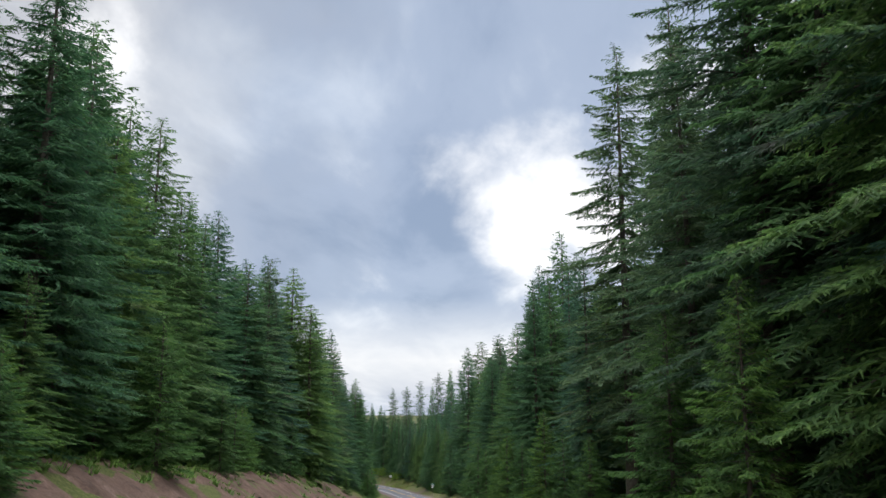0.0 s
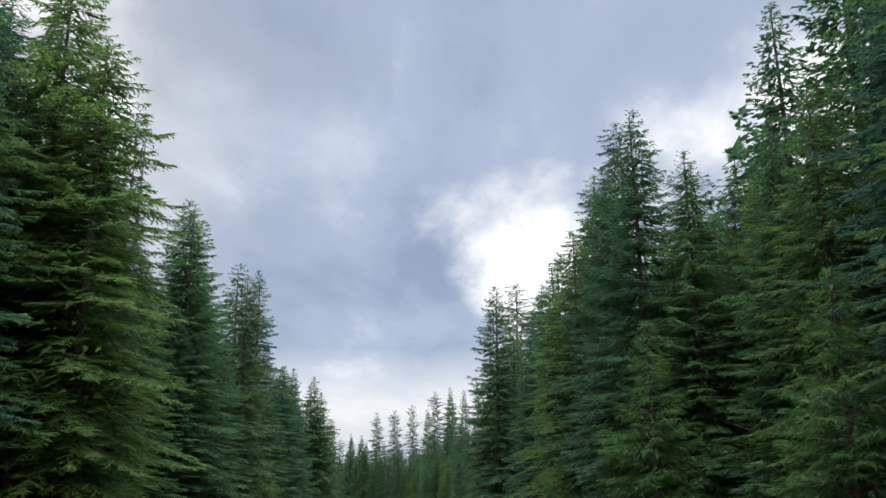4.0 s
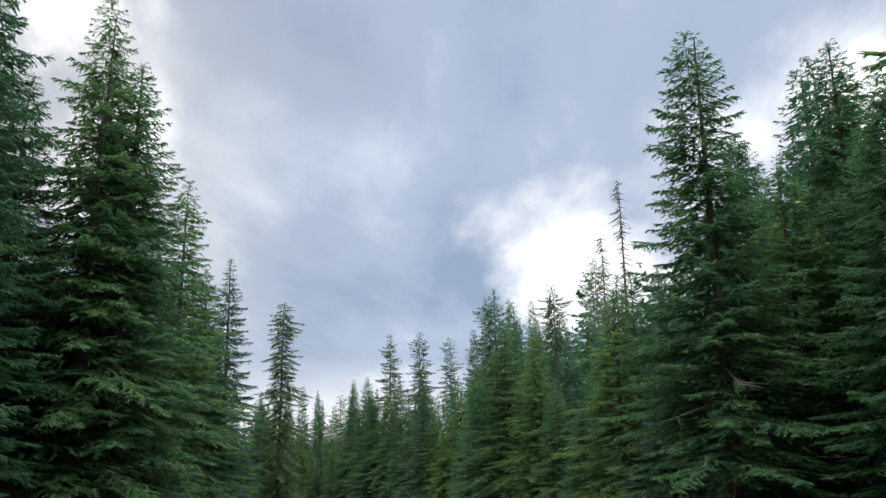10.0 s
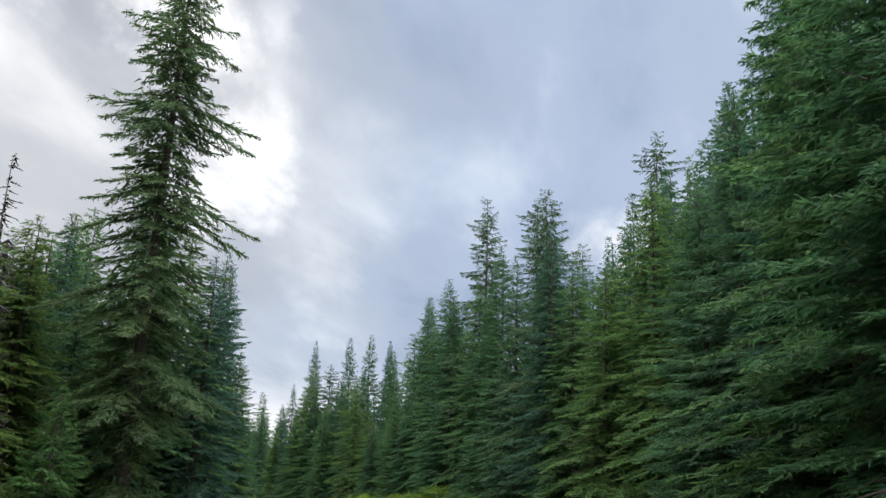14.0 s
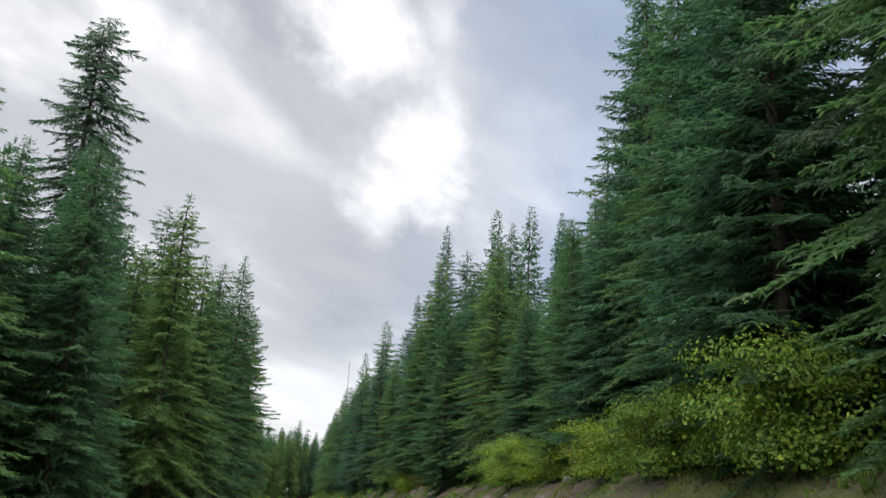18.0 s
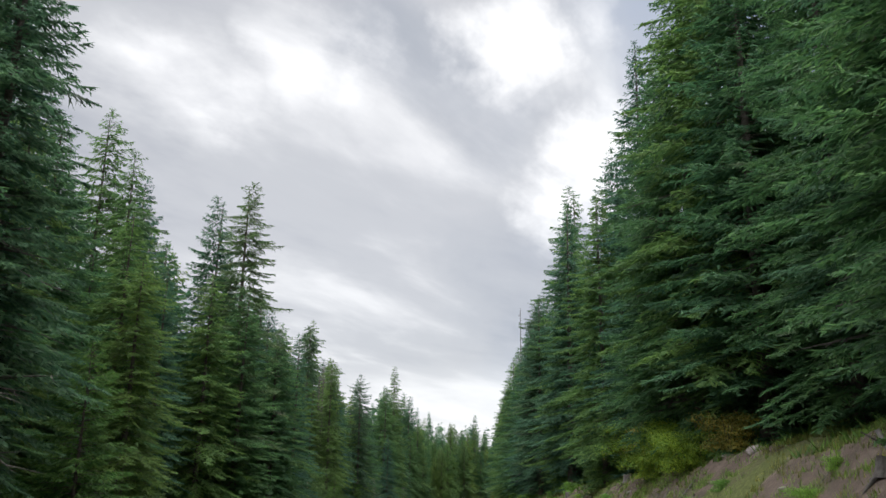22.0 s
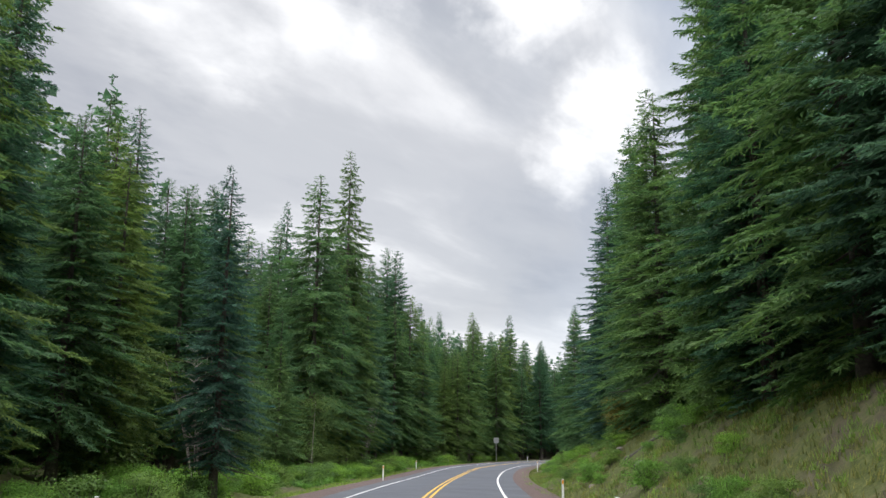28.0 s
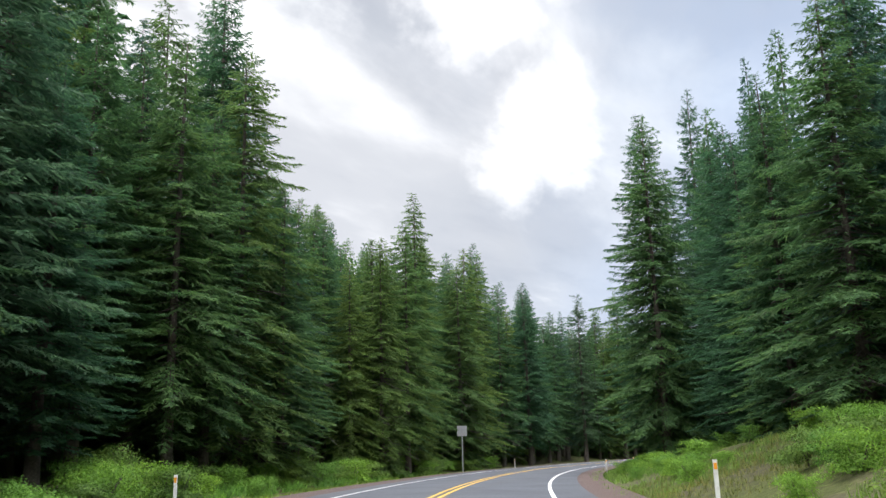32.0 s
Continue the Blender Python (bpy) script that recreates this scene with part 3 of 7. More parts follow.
def needle_mesh(name, verts, normals, material):
    """Foliage from loose triangles, shaded softly by the given normals."""
    t = np.asarray(verts, np.float32).reshape(-1, 3, 3)
    away = (np.cross(t[:, 1] - t[:, 0], t[:, 2] - t[:, 0]) * np.asarray(normals).reshape(-1, 3, 3)[:, 0]).sum(1) < 0
    t[away] = t[away][:, ::-1]
    me = quick_mesh(name, t.reshape(-1, 3), np.arange(len(verts)).reshape(-1, 3), material)
    me.shade_smooth()
    me.normals_split_custom_set_from_vertices(normals)
    return me


def trunk_mesh(rng, height, r, material, sides=8, name="trunk", limbs=()):
    """A tapered trunk; limbs: rows of three points along each bough's wood."""
    rings = 7
    verts, faces = [], []
    bend = rng.uniform(-1, 1, 2) * 0.006 * height
    for i in range(rings + 1):
        u = i / rings
        rr = r * (1 - 0.92 * u) * (1.35 if i == 0 else 1.0)
        for k in range(sides):
            a = 2 * math.pi * k / sides
            verts.append((rr * math.cos(a) + bend[0] * u * u, rr * math.sin(a) + bend[1] * u * u, height * 0.97 * u - (0.6 if i == 0 else 0)))
    for i in range(rings):
        for k in range(sides):
            a, b = i * sides + k, i * sides + (k + 1) % sides
            faces.append((a, b, b + sides, a + sides))
    for foot, elbow, tip in limbs:
        w = 0.010 + 0.011 * float(np.linalg.norm(tip - foot))
        across = np.cross(tip - foot, [0, 0, 1.0])
        across = across / (np.linalg.norm(across) + 1e-6) * w
        n = len(verts)
        verts += [tuple(foot + across), tuple(foot - across), tuple(foot + [0, 0, 1.6 * w]), tuple(elbow + across * 0.7), tuple(elbow - across * 0.7), tuple(elbow + [0, 0, w]), tuple(tip)]
        faces += [(n, n + 1, n + 4, n + 3), (n + 1, n + 2, n + 5, n + 4), (n + 2, n, n + 3, n + 5), (n + 3, n + 4, n + 6), (n + 4, n + 5, n + 6), (n + 5, n + 3, n + 6)]
    return mesh_of(name, verts, faces, material, True)


def twigs_mesh(rng, height, lo, hi, count, reach, material, name="dead_branch", droop=0.25):
    """Bare branches: thin three-sided spikes with a twig or two each."""
    verts, faces = [], []

    def spike(p, q, r):
        w = (q - p)
        side = np.cross(w, [0.3, 0.2, 1.0])
        side = side / (np.linalg.norm(side) + 1e-6)
        oth = np.cross(w, side)
        oth = oth / (np.linalg.norm(oth) + 1e-6)
        b = len(verts)
        for a in (0, 2.1, 4.2):
            verts.append(tuple(p + (side * math.cos(a) + oth * math.sin(a)) * r))
        verts.append(tuple(q))
        faces.extend([(b, b + 1, b + 3), (b + 1, b + 2, b + 3), (b + 2, b, b + 3)])

    for _ in range(count):
        u = rng.uniform(lo, hi)
        a = rng.uniform(0, 6.283)
        ln = reach * (1.1 - 0.75 * u) * rng.uniform(0.35, 1.1)
        p = np.array([0, 0, height * u])
        q = p + np.array([math.cos(a) * ln, math.sin(a) * ln, -droop * ln + rng.normal(0, 0.15) * ln])
        spike(p, q, 0.045 + 0.014 * ln)
        for f in rng.uniform(0.35, 0.9, 3):
            m_ = p + (q - p) * f
            b = a + rng.choice([-0.8, 0.8])
            spike(m_, m_ + np.array([math.cos(b), math.sin(b), rng.uniform(-0.5, 0.2)]) * ln * rng.uniform(0.2, 0.45), 0.028)
    return mesh_of(name, verts, faces, material)


# kind: height, radius, whorl gap, boughs a whorl, crown base, shape, droop, lift, raggedness, gaps, nod, core
KINDS = {
    "fir": ((28, 4.8, 0.72, 7.6, 0.02, 0.74, 0.30, 0.55, 0.20, 0.00, 0.0, 0.55), NEEDLE_FIR),
    "spruce": ((28, 4.4, 0.72, 7.6, 0.03, 0.80, 0.34, 0.42, 0.22, 0.02, 0.0, 0.55), NEEDLE_BLUE),
    "hemlock": ((26, 4.8, 0.74, 7.6, 0.02, 0.70, 0.46, 0.35, 0.27, 0.02, 0.30, 0.55), NEEDLE_SOFT),
    "old_fir": ((32, 4.5, 0.80, 7.0, 0.12, 0.52, 0.34, 0.32, 0.42, 0.10, 0.0, 0.40), NEEDLE_OLD),
    "column_fir": ((32, 3.0, 0.60, 8.6, 0.10, 0.32, 0.46, 0.10, 0.46, 0.06, 0.0, 0.66), NEEDLE_OLD),
    "cedar": ((24, 4.0, 0.70, 8.0, 0.03, 0.62, 0.52, 0.25, 0.30, 0.03, 0.2, 0.55), NEEDLE_CEDAR),
    "young_fir": ((9, 2.5, 0.36, 6.6, 0.02, 0.88, 0.20, 0.60, 0.20, 0.0, 0.0, 0.5), NEEDLE_YOUNG),
}
@functools.cache
def crown_and_trunk(kind, v, grade):
    """The meshes of one kind of conifer: coarse for trees further off, fine for those nearest the road, raised where the lowest boughs are shed."""
    shape, needles = KINDS[kind]
    rng = np.random.default_rng(11 + 7 * v + len(kind) + {"coarse": 0, "fine": 30, "raised": 70}[grade])
    if kind == "young_fir":
        tris, norms, feet = conifer_arrays(rng, *shape, twigs=6.0, side_twigs=3, blade=0.055)
    elif grade == "coarse":
        tris, norms, feet = conifer_arrays(rng, *shape, twigs=2.3, side_twigs=3, blade=0.14)
        feet = ()
    else:
        tris, norms, feet = conifer_arrays(rng, *shape[:4], 0.13 if grade == "raised" else shape[4], *shape[5:], twigs=4.2, side_twigs=4, blade=0.085)
    return needle_mesh("crown", tris, norms, needles), trunk_mesh(rng, shape[0], 0.0115 * shape[0], BARK, limbs=feet)


@functools.cache
def dead_boughs(kind):
    shape = KINDS[kind][0]
    return twigs_mesh(np.random.default_rng(5), shape[0], 0.10, 0.5, 60, shape[1] * 0.85, DEADWOOD)


LABELS = {
    "fir": ("fir_tree", "tall dark green fir with layered drooping boughs", "tree", "firs along the road"),
    "spruce": ("spruce_tree", "tall blue-green spruce with a pointed narrow crown", "tree", "spruces along the road"),
    "hemlock": ("hemlock_tree", "soft mid-green hemlock with drooping sprays and nodding top", "tree", "hemlocks along the road"),
    "old_fir": ("old_fir_tree", "old ragged fir with gaps between its boughs", "tree", "old firs above the canopy"),
    "column_fir": ("column_fir_tree", "old columnar fir with dense short hanging boughs", "tree", "columnar firs above the canopy"),
    "cedar": ("cedar_tree", "light green cedar with hanging feathery sprays", "tree", "cedars along the road"),
    "young_fir": ("young_fir_tree", "young bright green fir at the forest edge", "tree", "young firs at the forest edge"),
}
MASTERS = {}
tree_rng = random.Random(17)


def conifer(kind, x, y, h, slim=1.0, dead=False, second=""):
    """One conifer standing at x, y, h metres high; slim narrows or widens its crown; second: slender or tall, for the trees behind the first row."""
    v = tree_rng.randrange(3)
    s, d, _ = beside(x, y)
    if kind == "hemlock" and s[0] > 430 and d[0] < 0 and not second and int(x * 3 + y) % 2 == 0:
        kind = "cedar"
    near = 0 < d[0] < 17.0 or -24 < d[0] < 0
    bare_foot = near and d[0] < 0 and s[0] > 440 and kind in ("fir", "spruce", "hemlock") and h > 11
    if bare_foot:
        v = v % 2
    grade = "raised" if bare_foot else "fine" if near else "coarse"
    key = (kind, v, dead, grade, second)
    k = h / KINDS[kind][0][0]
    wide = slim * k**0.75 * tree_rng.uniform(0.92, 1.08) * (1.18 if d[0] < 0 and s[0] < 230 else 1.0)
    m = Matrix.Translation((x, y, on_land(x, y) - 0.1)) @ Matrix.Rotation(tree_rng.uniform(0, 6.283), 4, "Z") @ Matrix.Diagonal((wide, wide, k, 1))
    if key in MASTERS:
        first = MASTERS[key]
        return copy_thing(first, m @ Matrix.Diagonal((*(1 / c for c in first.scale), 1)))
    name, label, category, group = LABELS[kind]
    if second == "tall":
        name, label, category, group = "background_conifer", "tall dense conifer behind the trees of the forest edge", "tree", "conifers behind the forest edge"
    elif second:
        name, label, category, group = "slender_conifer", "slender " + label.split(" with ")[0].replace("tall ", "") + " standing in the shade of taller trees", "tree", "slender conifers in the second row"
    if dead:
        label = label.split(" with ")[0] + " with bare grey dead lower branches"
    ob = thing(name, Matrix.Identity(4), label, category, group)
    crown, trunk = crown_and_trunk(kind, v, grade)
    child("trunk", trunk, ob)
    child("crown", crown, ob)
    if dead:
        tagged(child("dead_branch", dead_boughs(kind), ob), "grey bare dead branches", kind="stuff")
    MASTERS[key] = ob
    ob.matrix_basis = m
    return ob


def snag(x, y, h, bushy=1.0, seed=1):
    """A dead standing trunk with bare branches."""
    rng = np.random.default_rng(seed)
    ob = thing("dead_tree", Matrix.Translation((x, y, on_land(x, y) - 0.1)), "grey dead conifer snag with bare broken branches", "dead tree", "dead trees in the forest")
    child("trunk", trunk_mesh(rng, h, 0.0085 * h, DEADWOOD), ob)
    tagged(child("dead_branch", twigs_mesh(rng, h, 0.22, 0.98, int(280 * bushy), 2.5 * bushy, DEADWOOD, droop=0.45), ob), "grey bare dead branches", kind="stuff")
    return ob

# conifers standing along the road, stretch by stretch
for x, y, h, slim in ((-30.3, 206.6, 35.1, 1.0), (-61.1, 275.5, 27.2, 1.05), (-153.0, 405.4, 29.4, 1.05)):
    conifer("column_fir", x, y, h, slim)
for x, y, h, slim in ((-17.5, -75.0, 28.0, 1.0), (-19.5, -66.0, 27.0, 1.0), (-18.5, -84.0, 26.0, 1.0), (-21.0, -58.0, 25.0, 1.0)):
    conifer("fir", x, y, h, slim)
for x, y, h, slim in ((14.4, -64.6, 30.0, 1.10), (14.6, -76.5, 26.0, 1.05), (14.0, -88.5, 27.0, 1.05), (15.4, -98.0, 28.0, 1.0)):
    conifer("old_fir", x, y, h, slim)
for x, y, h, slim in ((17.1, -162.6, 33.2, 1.05), (15.2, -149.7, 28.7, 1.05), (14.4, -146.4, 24.8, 1.05), (17.0, -143.1, 31.2, 1.05), (14.4, -133.9, 22.2, 1.05), (15.1, -117.4, 30.3, 1.05), (16.1, -110.4, 30.3, 1.05), (15.8, -106.4, 25.6, 1.05), (-18.3, -170.0, 22.7, 1.15), (-21.3, -167.0, 24.2, 1.15), (-18.9, -163.7, 28.5, 1.15), (-18.6, -160.5, 23.4, 1.15), (-18.6, -147.5, 22.3, 1.15), (-22.9, -86.3, 29.0, 1.15), (20.3, -165.7, 22.5, 1.10), (22.2, -149.4, 26.4, 1.10), (19.2, -146.3, 24.8, 1.10), (21.0, -143.0, 25.6, 1.10), (21.1, -127.8, 26.5, 1.10),):
    conifer("fir", x, y, h, slim, dead=int(x * 7 + y) % 6 == 0)
for x, y, h, slim in ((22.3, -122.2, 28.3, 1.10), (18.2, -119.8, 22.5, 1.10), (22.7, -114.8, 22.5, 1.10), (21.7, -106.2, 23.3, 1.10), (20.8, -102.7, 28.3, 1.10), (24.2, -96.6, 19.0, 1.10), (23.4, -91.1, 23.1, 1.10), (24.0, -155.9, 31.5, 1.10), (-17.9, -154.0, 28.5, 1.10),):
    conifer("fir", x, y, h, slim, dead=int(x * 7 + y) % 6 == 0)
for x, y, h, slim in ((14.1, -19.3, 27.0, 1.12), (-22.9, -23.1, 29.5, 1.22), (11.5, -38.9, 20.5, 1.05), (13.8, -32.2, 22.1, 1.05), (12.5, -28.9, 21.9, 1.05), (11.2, -22.3, 19.6, 1.05), (11.8, -5.7, 14.0, 1.05), (11.1, 0.8, 16.4, 1.05), (9.8, 4.0, 20.2, 1.05), (-20.2, -69.6, 24.1, 1.15), (-23.0, -66.4, 25.5, 1.15), (-24.1, -36.9, 23.2, 1.15), (-21.7, -33.5, 25.9, 1.15), (-25.4, -27.0, 29.1, 1.15), (-23.7, -13.7, 24.4, 1.15),):
    conifer("fir", x, y, h, slim, dead=int(x * 7 + y) % 6 == 0)
for x, y, h, slim in ((-21.9, 89.9, 25.6, 1.22), (-22.1, 42.2, 29.8, 1.22), (12.0, 55.1, 27.8, 1.12), (-33.9, 78.8, 39.9, 1.10), (7.9, 69.8, 32.8, 1.22), (15.7, 14.6, 21.2, 1.12), (9.9, 10.6, 20.5, 1.05), (12.2, 27.1, 25.1, 1.05), (9.4, 43.6, 19.2, 1.05), (11.8, 46.9, 23.0, 1.05), (10.0, 87.1, 25.6, 1.05), (-24.3, 23.2, 31.1, 1.15), (-26.7, 33.1, 32.3, 1.15), (-24.8, 36.5, 23.8, 1.15), (-23.5, 46.6, 30.7, 1.15), (-27.2, 62.7, 29.6, 1.15), (-26.2, 72.5, 24.3, 1.15), (-25.1, 75.8, 22.4, 1.15), (12.0, 83.8, 29.3, 1.10),):
    conifer("fir", x, y, h, slim, dead=int(x * 7 + y) % 6 == 0)
for x, y, h, slim in ((-23.5, 138.6, 31.7, 1.22), (-27.7, 129.1, 34.8, 1.10), (-26.7, 114.1, 31.5, 1.22), (-0.6, 181.6, 28.0, 1.12), (9.4, 117.4, 17.1, 1.12), (-28.1, 167.3, 27.5, 1.22), (4.2, 114.8, 16.9, 1.12), (12.4, 180.1, 21.0, 1.12), (8.2, 123.2, 16.8, 1.06), (6.9, 116.3, 12.8, 1.06), (7.5, 110.7, 12.3, 1.06), (-33.0, 162.2, 37.6, 1.04), (6.5, 131.9, 12.5, 1.06), (8.7, 113.8, 12.8, 1.05), (4.2, 147.2, 10.5, 1.05), (4.9, 154.1, 11.0, 1.05), (3.8, 164.2, 14.6, 1.05), (1.6, 174.2, 17.7, 1.05), (-27.6, 95.2, 28.4, 1.15), (-26.5, 101.8, 29.1, 1.15), (-27.4, 105.0, 25.4, 1.15), (-27.6, 124.4, 30.5, 1.15),):
    conifer("fir", x, y, h, slim, dead=int(x * 7 + y) % 6 == 0)
for x, y, h, slim in ((-32.5, 146.5, 24.6, 1.15), (-31.0, 153.1, 23.9, 1.15), (-34.1, 159.2, 32.6, 1.15), (-33.6, 172.1, 29.6, 1.15),):
    conifer("fir", x, y, h, slim, dead=int(x * 7 + y) % 6 == 0)
for x, y, h, slim in ((-2.7, 187.4, 20.2, 1.12), (-3.6, 271.9, 36.1, 0.90), (10.1, 277.8, 40.1, 0.90), (5.0, 266.7, 39.6, 1.22), (-39.1, 210.6, 17.4, 1.22), (15.7, 294.5, 41.1, 0.90), (-41.4, 206.3, 19.4, 1.16), (-2.5, 197.5, 21.3, 1.05), (-4.9, 204.0, 14.9, 1.05), (-13.1, 244.7, 26.0, 1.05), (-18.1, 254.0, 28.2, 1.05), (-20.1, 260.7, 24.8, 1.05), (-26.4, 273.0, 27.4, 1.05), (-37.4, 184.5, 24.3, 1.15), (-38.4, 190.8, 26.6, 1.15), (-42.5, 212.1, 16.8, 1.15), (-47.7, 226.6, 22.6, 1.05), (-0.6, 204.9, 21.6, 1.10), (-35.2, 214.0, 22.3, 1.15), (-37.4, 226.6, 15.9, 1.15), (-38.4, 236.1, 16.4, 1.05), (-44.1, 250.8, 11.8, 1.05),):
    conifer("fir", x, y, h, slim, dead=int(x * 7 + y) % 6 == 0)
for x, y, h, slim in ((-46.3, 253.4, 12.1, 1.05),):
    conifer("fir", x, y, h, slim, dead=int(x * 7 + y) % 6 == 0)
for x, y, h, slim in ((-66.6, 298.3, 21.1, 1.00), (-74.6, 311.9, 20.0, 1.00), (-62.9, 350.5, 36.5, 0.90), (-51.6, 322.0, 25.9, 1.00), (-50.5, 267.1, 15.7, 1.00), (-59.1, 353.7, 36.6, 0.90), (-33.0, 289.6, 30.9, 1.00), (-61.0, 329.8, 21.7, 1.00), (-51.2, 344.8, 30.5, 1.00), (-27.0, 276.6, 26.9, 1.05), (-28.1, 280.0, 31.3, 1.05), (-35.9, 291.5, 16.6, 1.05), (-39.1, 297.4, 17.3, 1.05), (-44.7, 306.0, 14.1, 1.05), (-57.6, 330.0, 24.2, 1.05), (-69.2, 346.7, 26.3, 1.05), (-58.0, 261.7, 19.0, 1.05), (-64.8, 272.1, 19.8, 1.05), (-77.2, 294.1, 27.6, 1.05), (-85.5, 307.8, 25.3, 1.05), (-96.9, 319.2, 27.7, 1.05), (-100.1, 325.0, 21.2, 1.05),):
    conifer("fir", x, y, h, slim, dead=int(x * 7 + y) % 6 == 0)
for x, y, h, slim in ((-51.8, 264.7, 14.1, 1.05), (-54.5, 270.4, 17.0, 1.05), (-64.1, 287.1, 18.7, 1.05), (-65.7, 289.9, 18.7, 1.05), (-69.5, 298.8, 19.4, 1.05), (-81.5, 310.3, 18.0, 1.05), (-82.5, 313.5, 23.1, 1.05), (-82.1, 317.6, 23.8, 1.05), (-83.8, 320.4, 13.9, 1.05), (-93.7, 329.5, 18.6, 1.05),):
    conifer("fir", x, y, h, slim, dead=int(x * 7 + y) % 6 == 0)
for x, y, h, slim in ((-155.5, 396.3, 33.0, 1.00), (-116.1, 357.6, 23.3, 1.00), (-116.4, 411.8, 23.8, 1.00), (-147.1, 396.5, 21.9, 1.00), (-112.2, 353.1, 26.5, 0.95), (-75.8, 354.2, 23.1, 1.05), (-78.5, 360.5, 21.8, 1.05), (-85.8, 371.6, 26.8, 1.05), (-88.1, 374.0, 16.6, 1.05), (-91.6, 379.5, 15.9, 1.05), (-98.1, 387.0, 21.7, 1.05), (-110.3, 402.7, 23.9, 1.05), (-112.6, 409.2, 25.3, 1.05), (-118.4, 417.2, 25.1, 1.05), (-123.8, 421.5, 19.6, 1.05), (-124.5, 425.1, 20.8, 1.05), (-120.9, 354.6, 24.2, 1.05), (-119.1, 420.8, 19.5, 1.10), (-104.5, 350.0, 17.5, 1.05), (-109.9, 358.3, 16.7, 1.05), (-120.8, 371.0, 15.1, 1.05),):
    conifer("fir", x, y, h, slim, dead=int(x * 7 + y) % 6 == 0)
for x, y, h, slim in ((-163.7, 415.6, 27.7, 1.00), (-193.3, 472.4, 26.9, 1.00), (-151.9, 466.2, 25.4, 1.00), (-172.8, 410.6, 33.7, 1.00), (-136.1, 453.1, 32.8, 1.00), (-142.6, 465.2, 40.2, 0.90), (-212.7, 474.1, 31.6, 0.95), (-133.8, 434.8, 18.8, 1.05), (-135.7, 441.6, 26.4, 1.05), (-161.1, 478.9, 15.2, 1.05), (-164.5, 483.7, 13.3, 1.05), (-174.2, 501.6, 15.2, 1.05), (-174.4, 431.2, 22.3, 1.05), (-178.4, 440.9, 21.6, 1.05), (-183.4, 446.0, 23.1, 1.05), (-197.7, 469.2, 27.2, 1.05), (-203.2, 485.5, 32.4, 1.05), (-126.8, 431.7, 22.9, 1.10), (-153.0, 417.2, 14.0, 1.05), (-162.3, 431.3, 16.3, 1.05), (-163.9, 434.2, 16.9, 1.05), (-167.9, 435.6, 15.4, 1.05),):
    conifer("fir", x, y, h, slim, dead=int(x * 7 + y) % 6 == 0)
for x, y, h, slim in ((-176.0, 450.7, 13.4, 1.05), (-183.6, 465.8, 16.8, 1.05), (-193.6, 482.5, 15.4, 1.05), (-199.0, 487.3, 21.3, 1.05),):
    conifer("fir", x, y, h, slim, dead=int(x * 7 + y) % 6 == 0)
for x, y, h, slim in ((-206.4, 501.0, 32.0, 1.00), (-186.0, 521.0, 24.1, 1.00), (-187.2, 542.7, 29.3, 1.00), (-244.7, 563.1, 31.2, 1.00), (-249.9, 570.1, 34.1, 0.90), (-233.7, 576.8, 33.7, 1.00), (-246.9, 558.4, 34.6, 0.90), (-210.1, 503.1, 33.1, 1.00), (-176.9, 525.3, 28.4, 1.00), (-228.5, 482.2, 33.1, 1.00), (-224.5, 555.2, 27.0, 0.95), (-177.3, 509.9, 16.0, 1.05), (-179.1, 515.5, 19.3, 1.05), (-178.1, 518.9, 21.5, 1.05), (-181.4, 530.1, 22.6, 1.05), (-184.1, 532.4, 24.8, 1.05), (-187.8, 558.7, 23.5, 1.05), (-191.2, 573.1, 22.3, 1.05), (-191.3, 584.9, 22.4, 1.05), (-220.9, 544.1, 23.1, 1.05), (-221.4, 551.0, 24.5, 1.05), (-225.1, 560.9, 22.9, 1.05),):
    conifer("fir", x, y, h, slim, dead=int(x * 7 + y) % 6 == 0)
for x, y, h, slim in ((-227.5, 571.1, 22.8, 1.05), (-225.6, 578.0, 27.4, 1.05), (-170.4, 506.3, 22.1, 1.10), (-175.8, 516.6, 20.3, 1.10), (-171.3, 521.2, 21.9, 1.10), (-180.2, 536.4, 20.8, 1.10), (-215.5, 502.8, 21.1, 1.10), (-227.4, 535.8, 24.3, 1.10), (-228.4, 550.0, 21.8, 1.10), (-200.8, 500.9, 17.4, 1.05), (-221.9, 571.4, 25.1, 1.10), (-229.7, 577.9, 27.5, 1.10), (-212.8, 518.0, 20.6, 1.10), (-203.2, 492.8, 22.6, 1.10), (-232.3, 553.0, 23.5, 1.10), (-224.6, 543.5, 24.7, 1.10), (-191.0, 552.2, 39.0, 0.90), (-187.1, 545.0, 33.0, 1.00),):
    conifer("fir", x, y, h, slim, dead=int(x * 7 + y) % 6 == 0)
for x, y, h, slim in ((-236.7, 597.8, 30.0, 1.00), (-190.1, 590.8, 32.7, 1.05), (-190.7, 593.8, 22.1, 1.05), (-229.1, 595.3, 25.4, 1.10), (-234.3, 667.5, 24.0, 1.10), (-235.9, 611.5, 23.1, 1.10), (-235.0, 658.1, 24.4, 1.10), (-237.8, 632.2, 26.3, 1.10), (-241.2, 629.0, 29.3, 1.10), (-243.0, 656.5, 28.1, 1.10), (-209.7, 664.9, 23.8, 1.10), (-236.3, 650.8, 32.3, 1.10), (-236.0, 643.1, 29.9, 1.10),):
    conifer("fir", x, y, h, slim, dead=int(x * 7 + y) % 6 == 0)
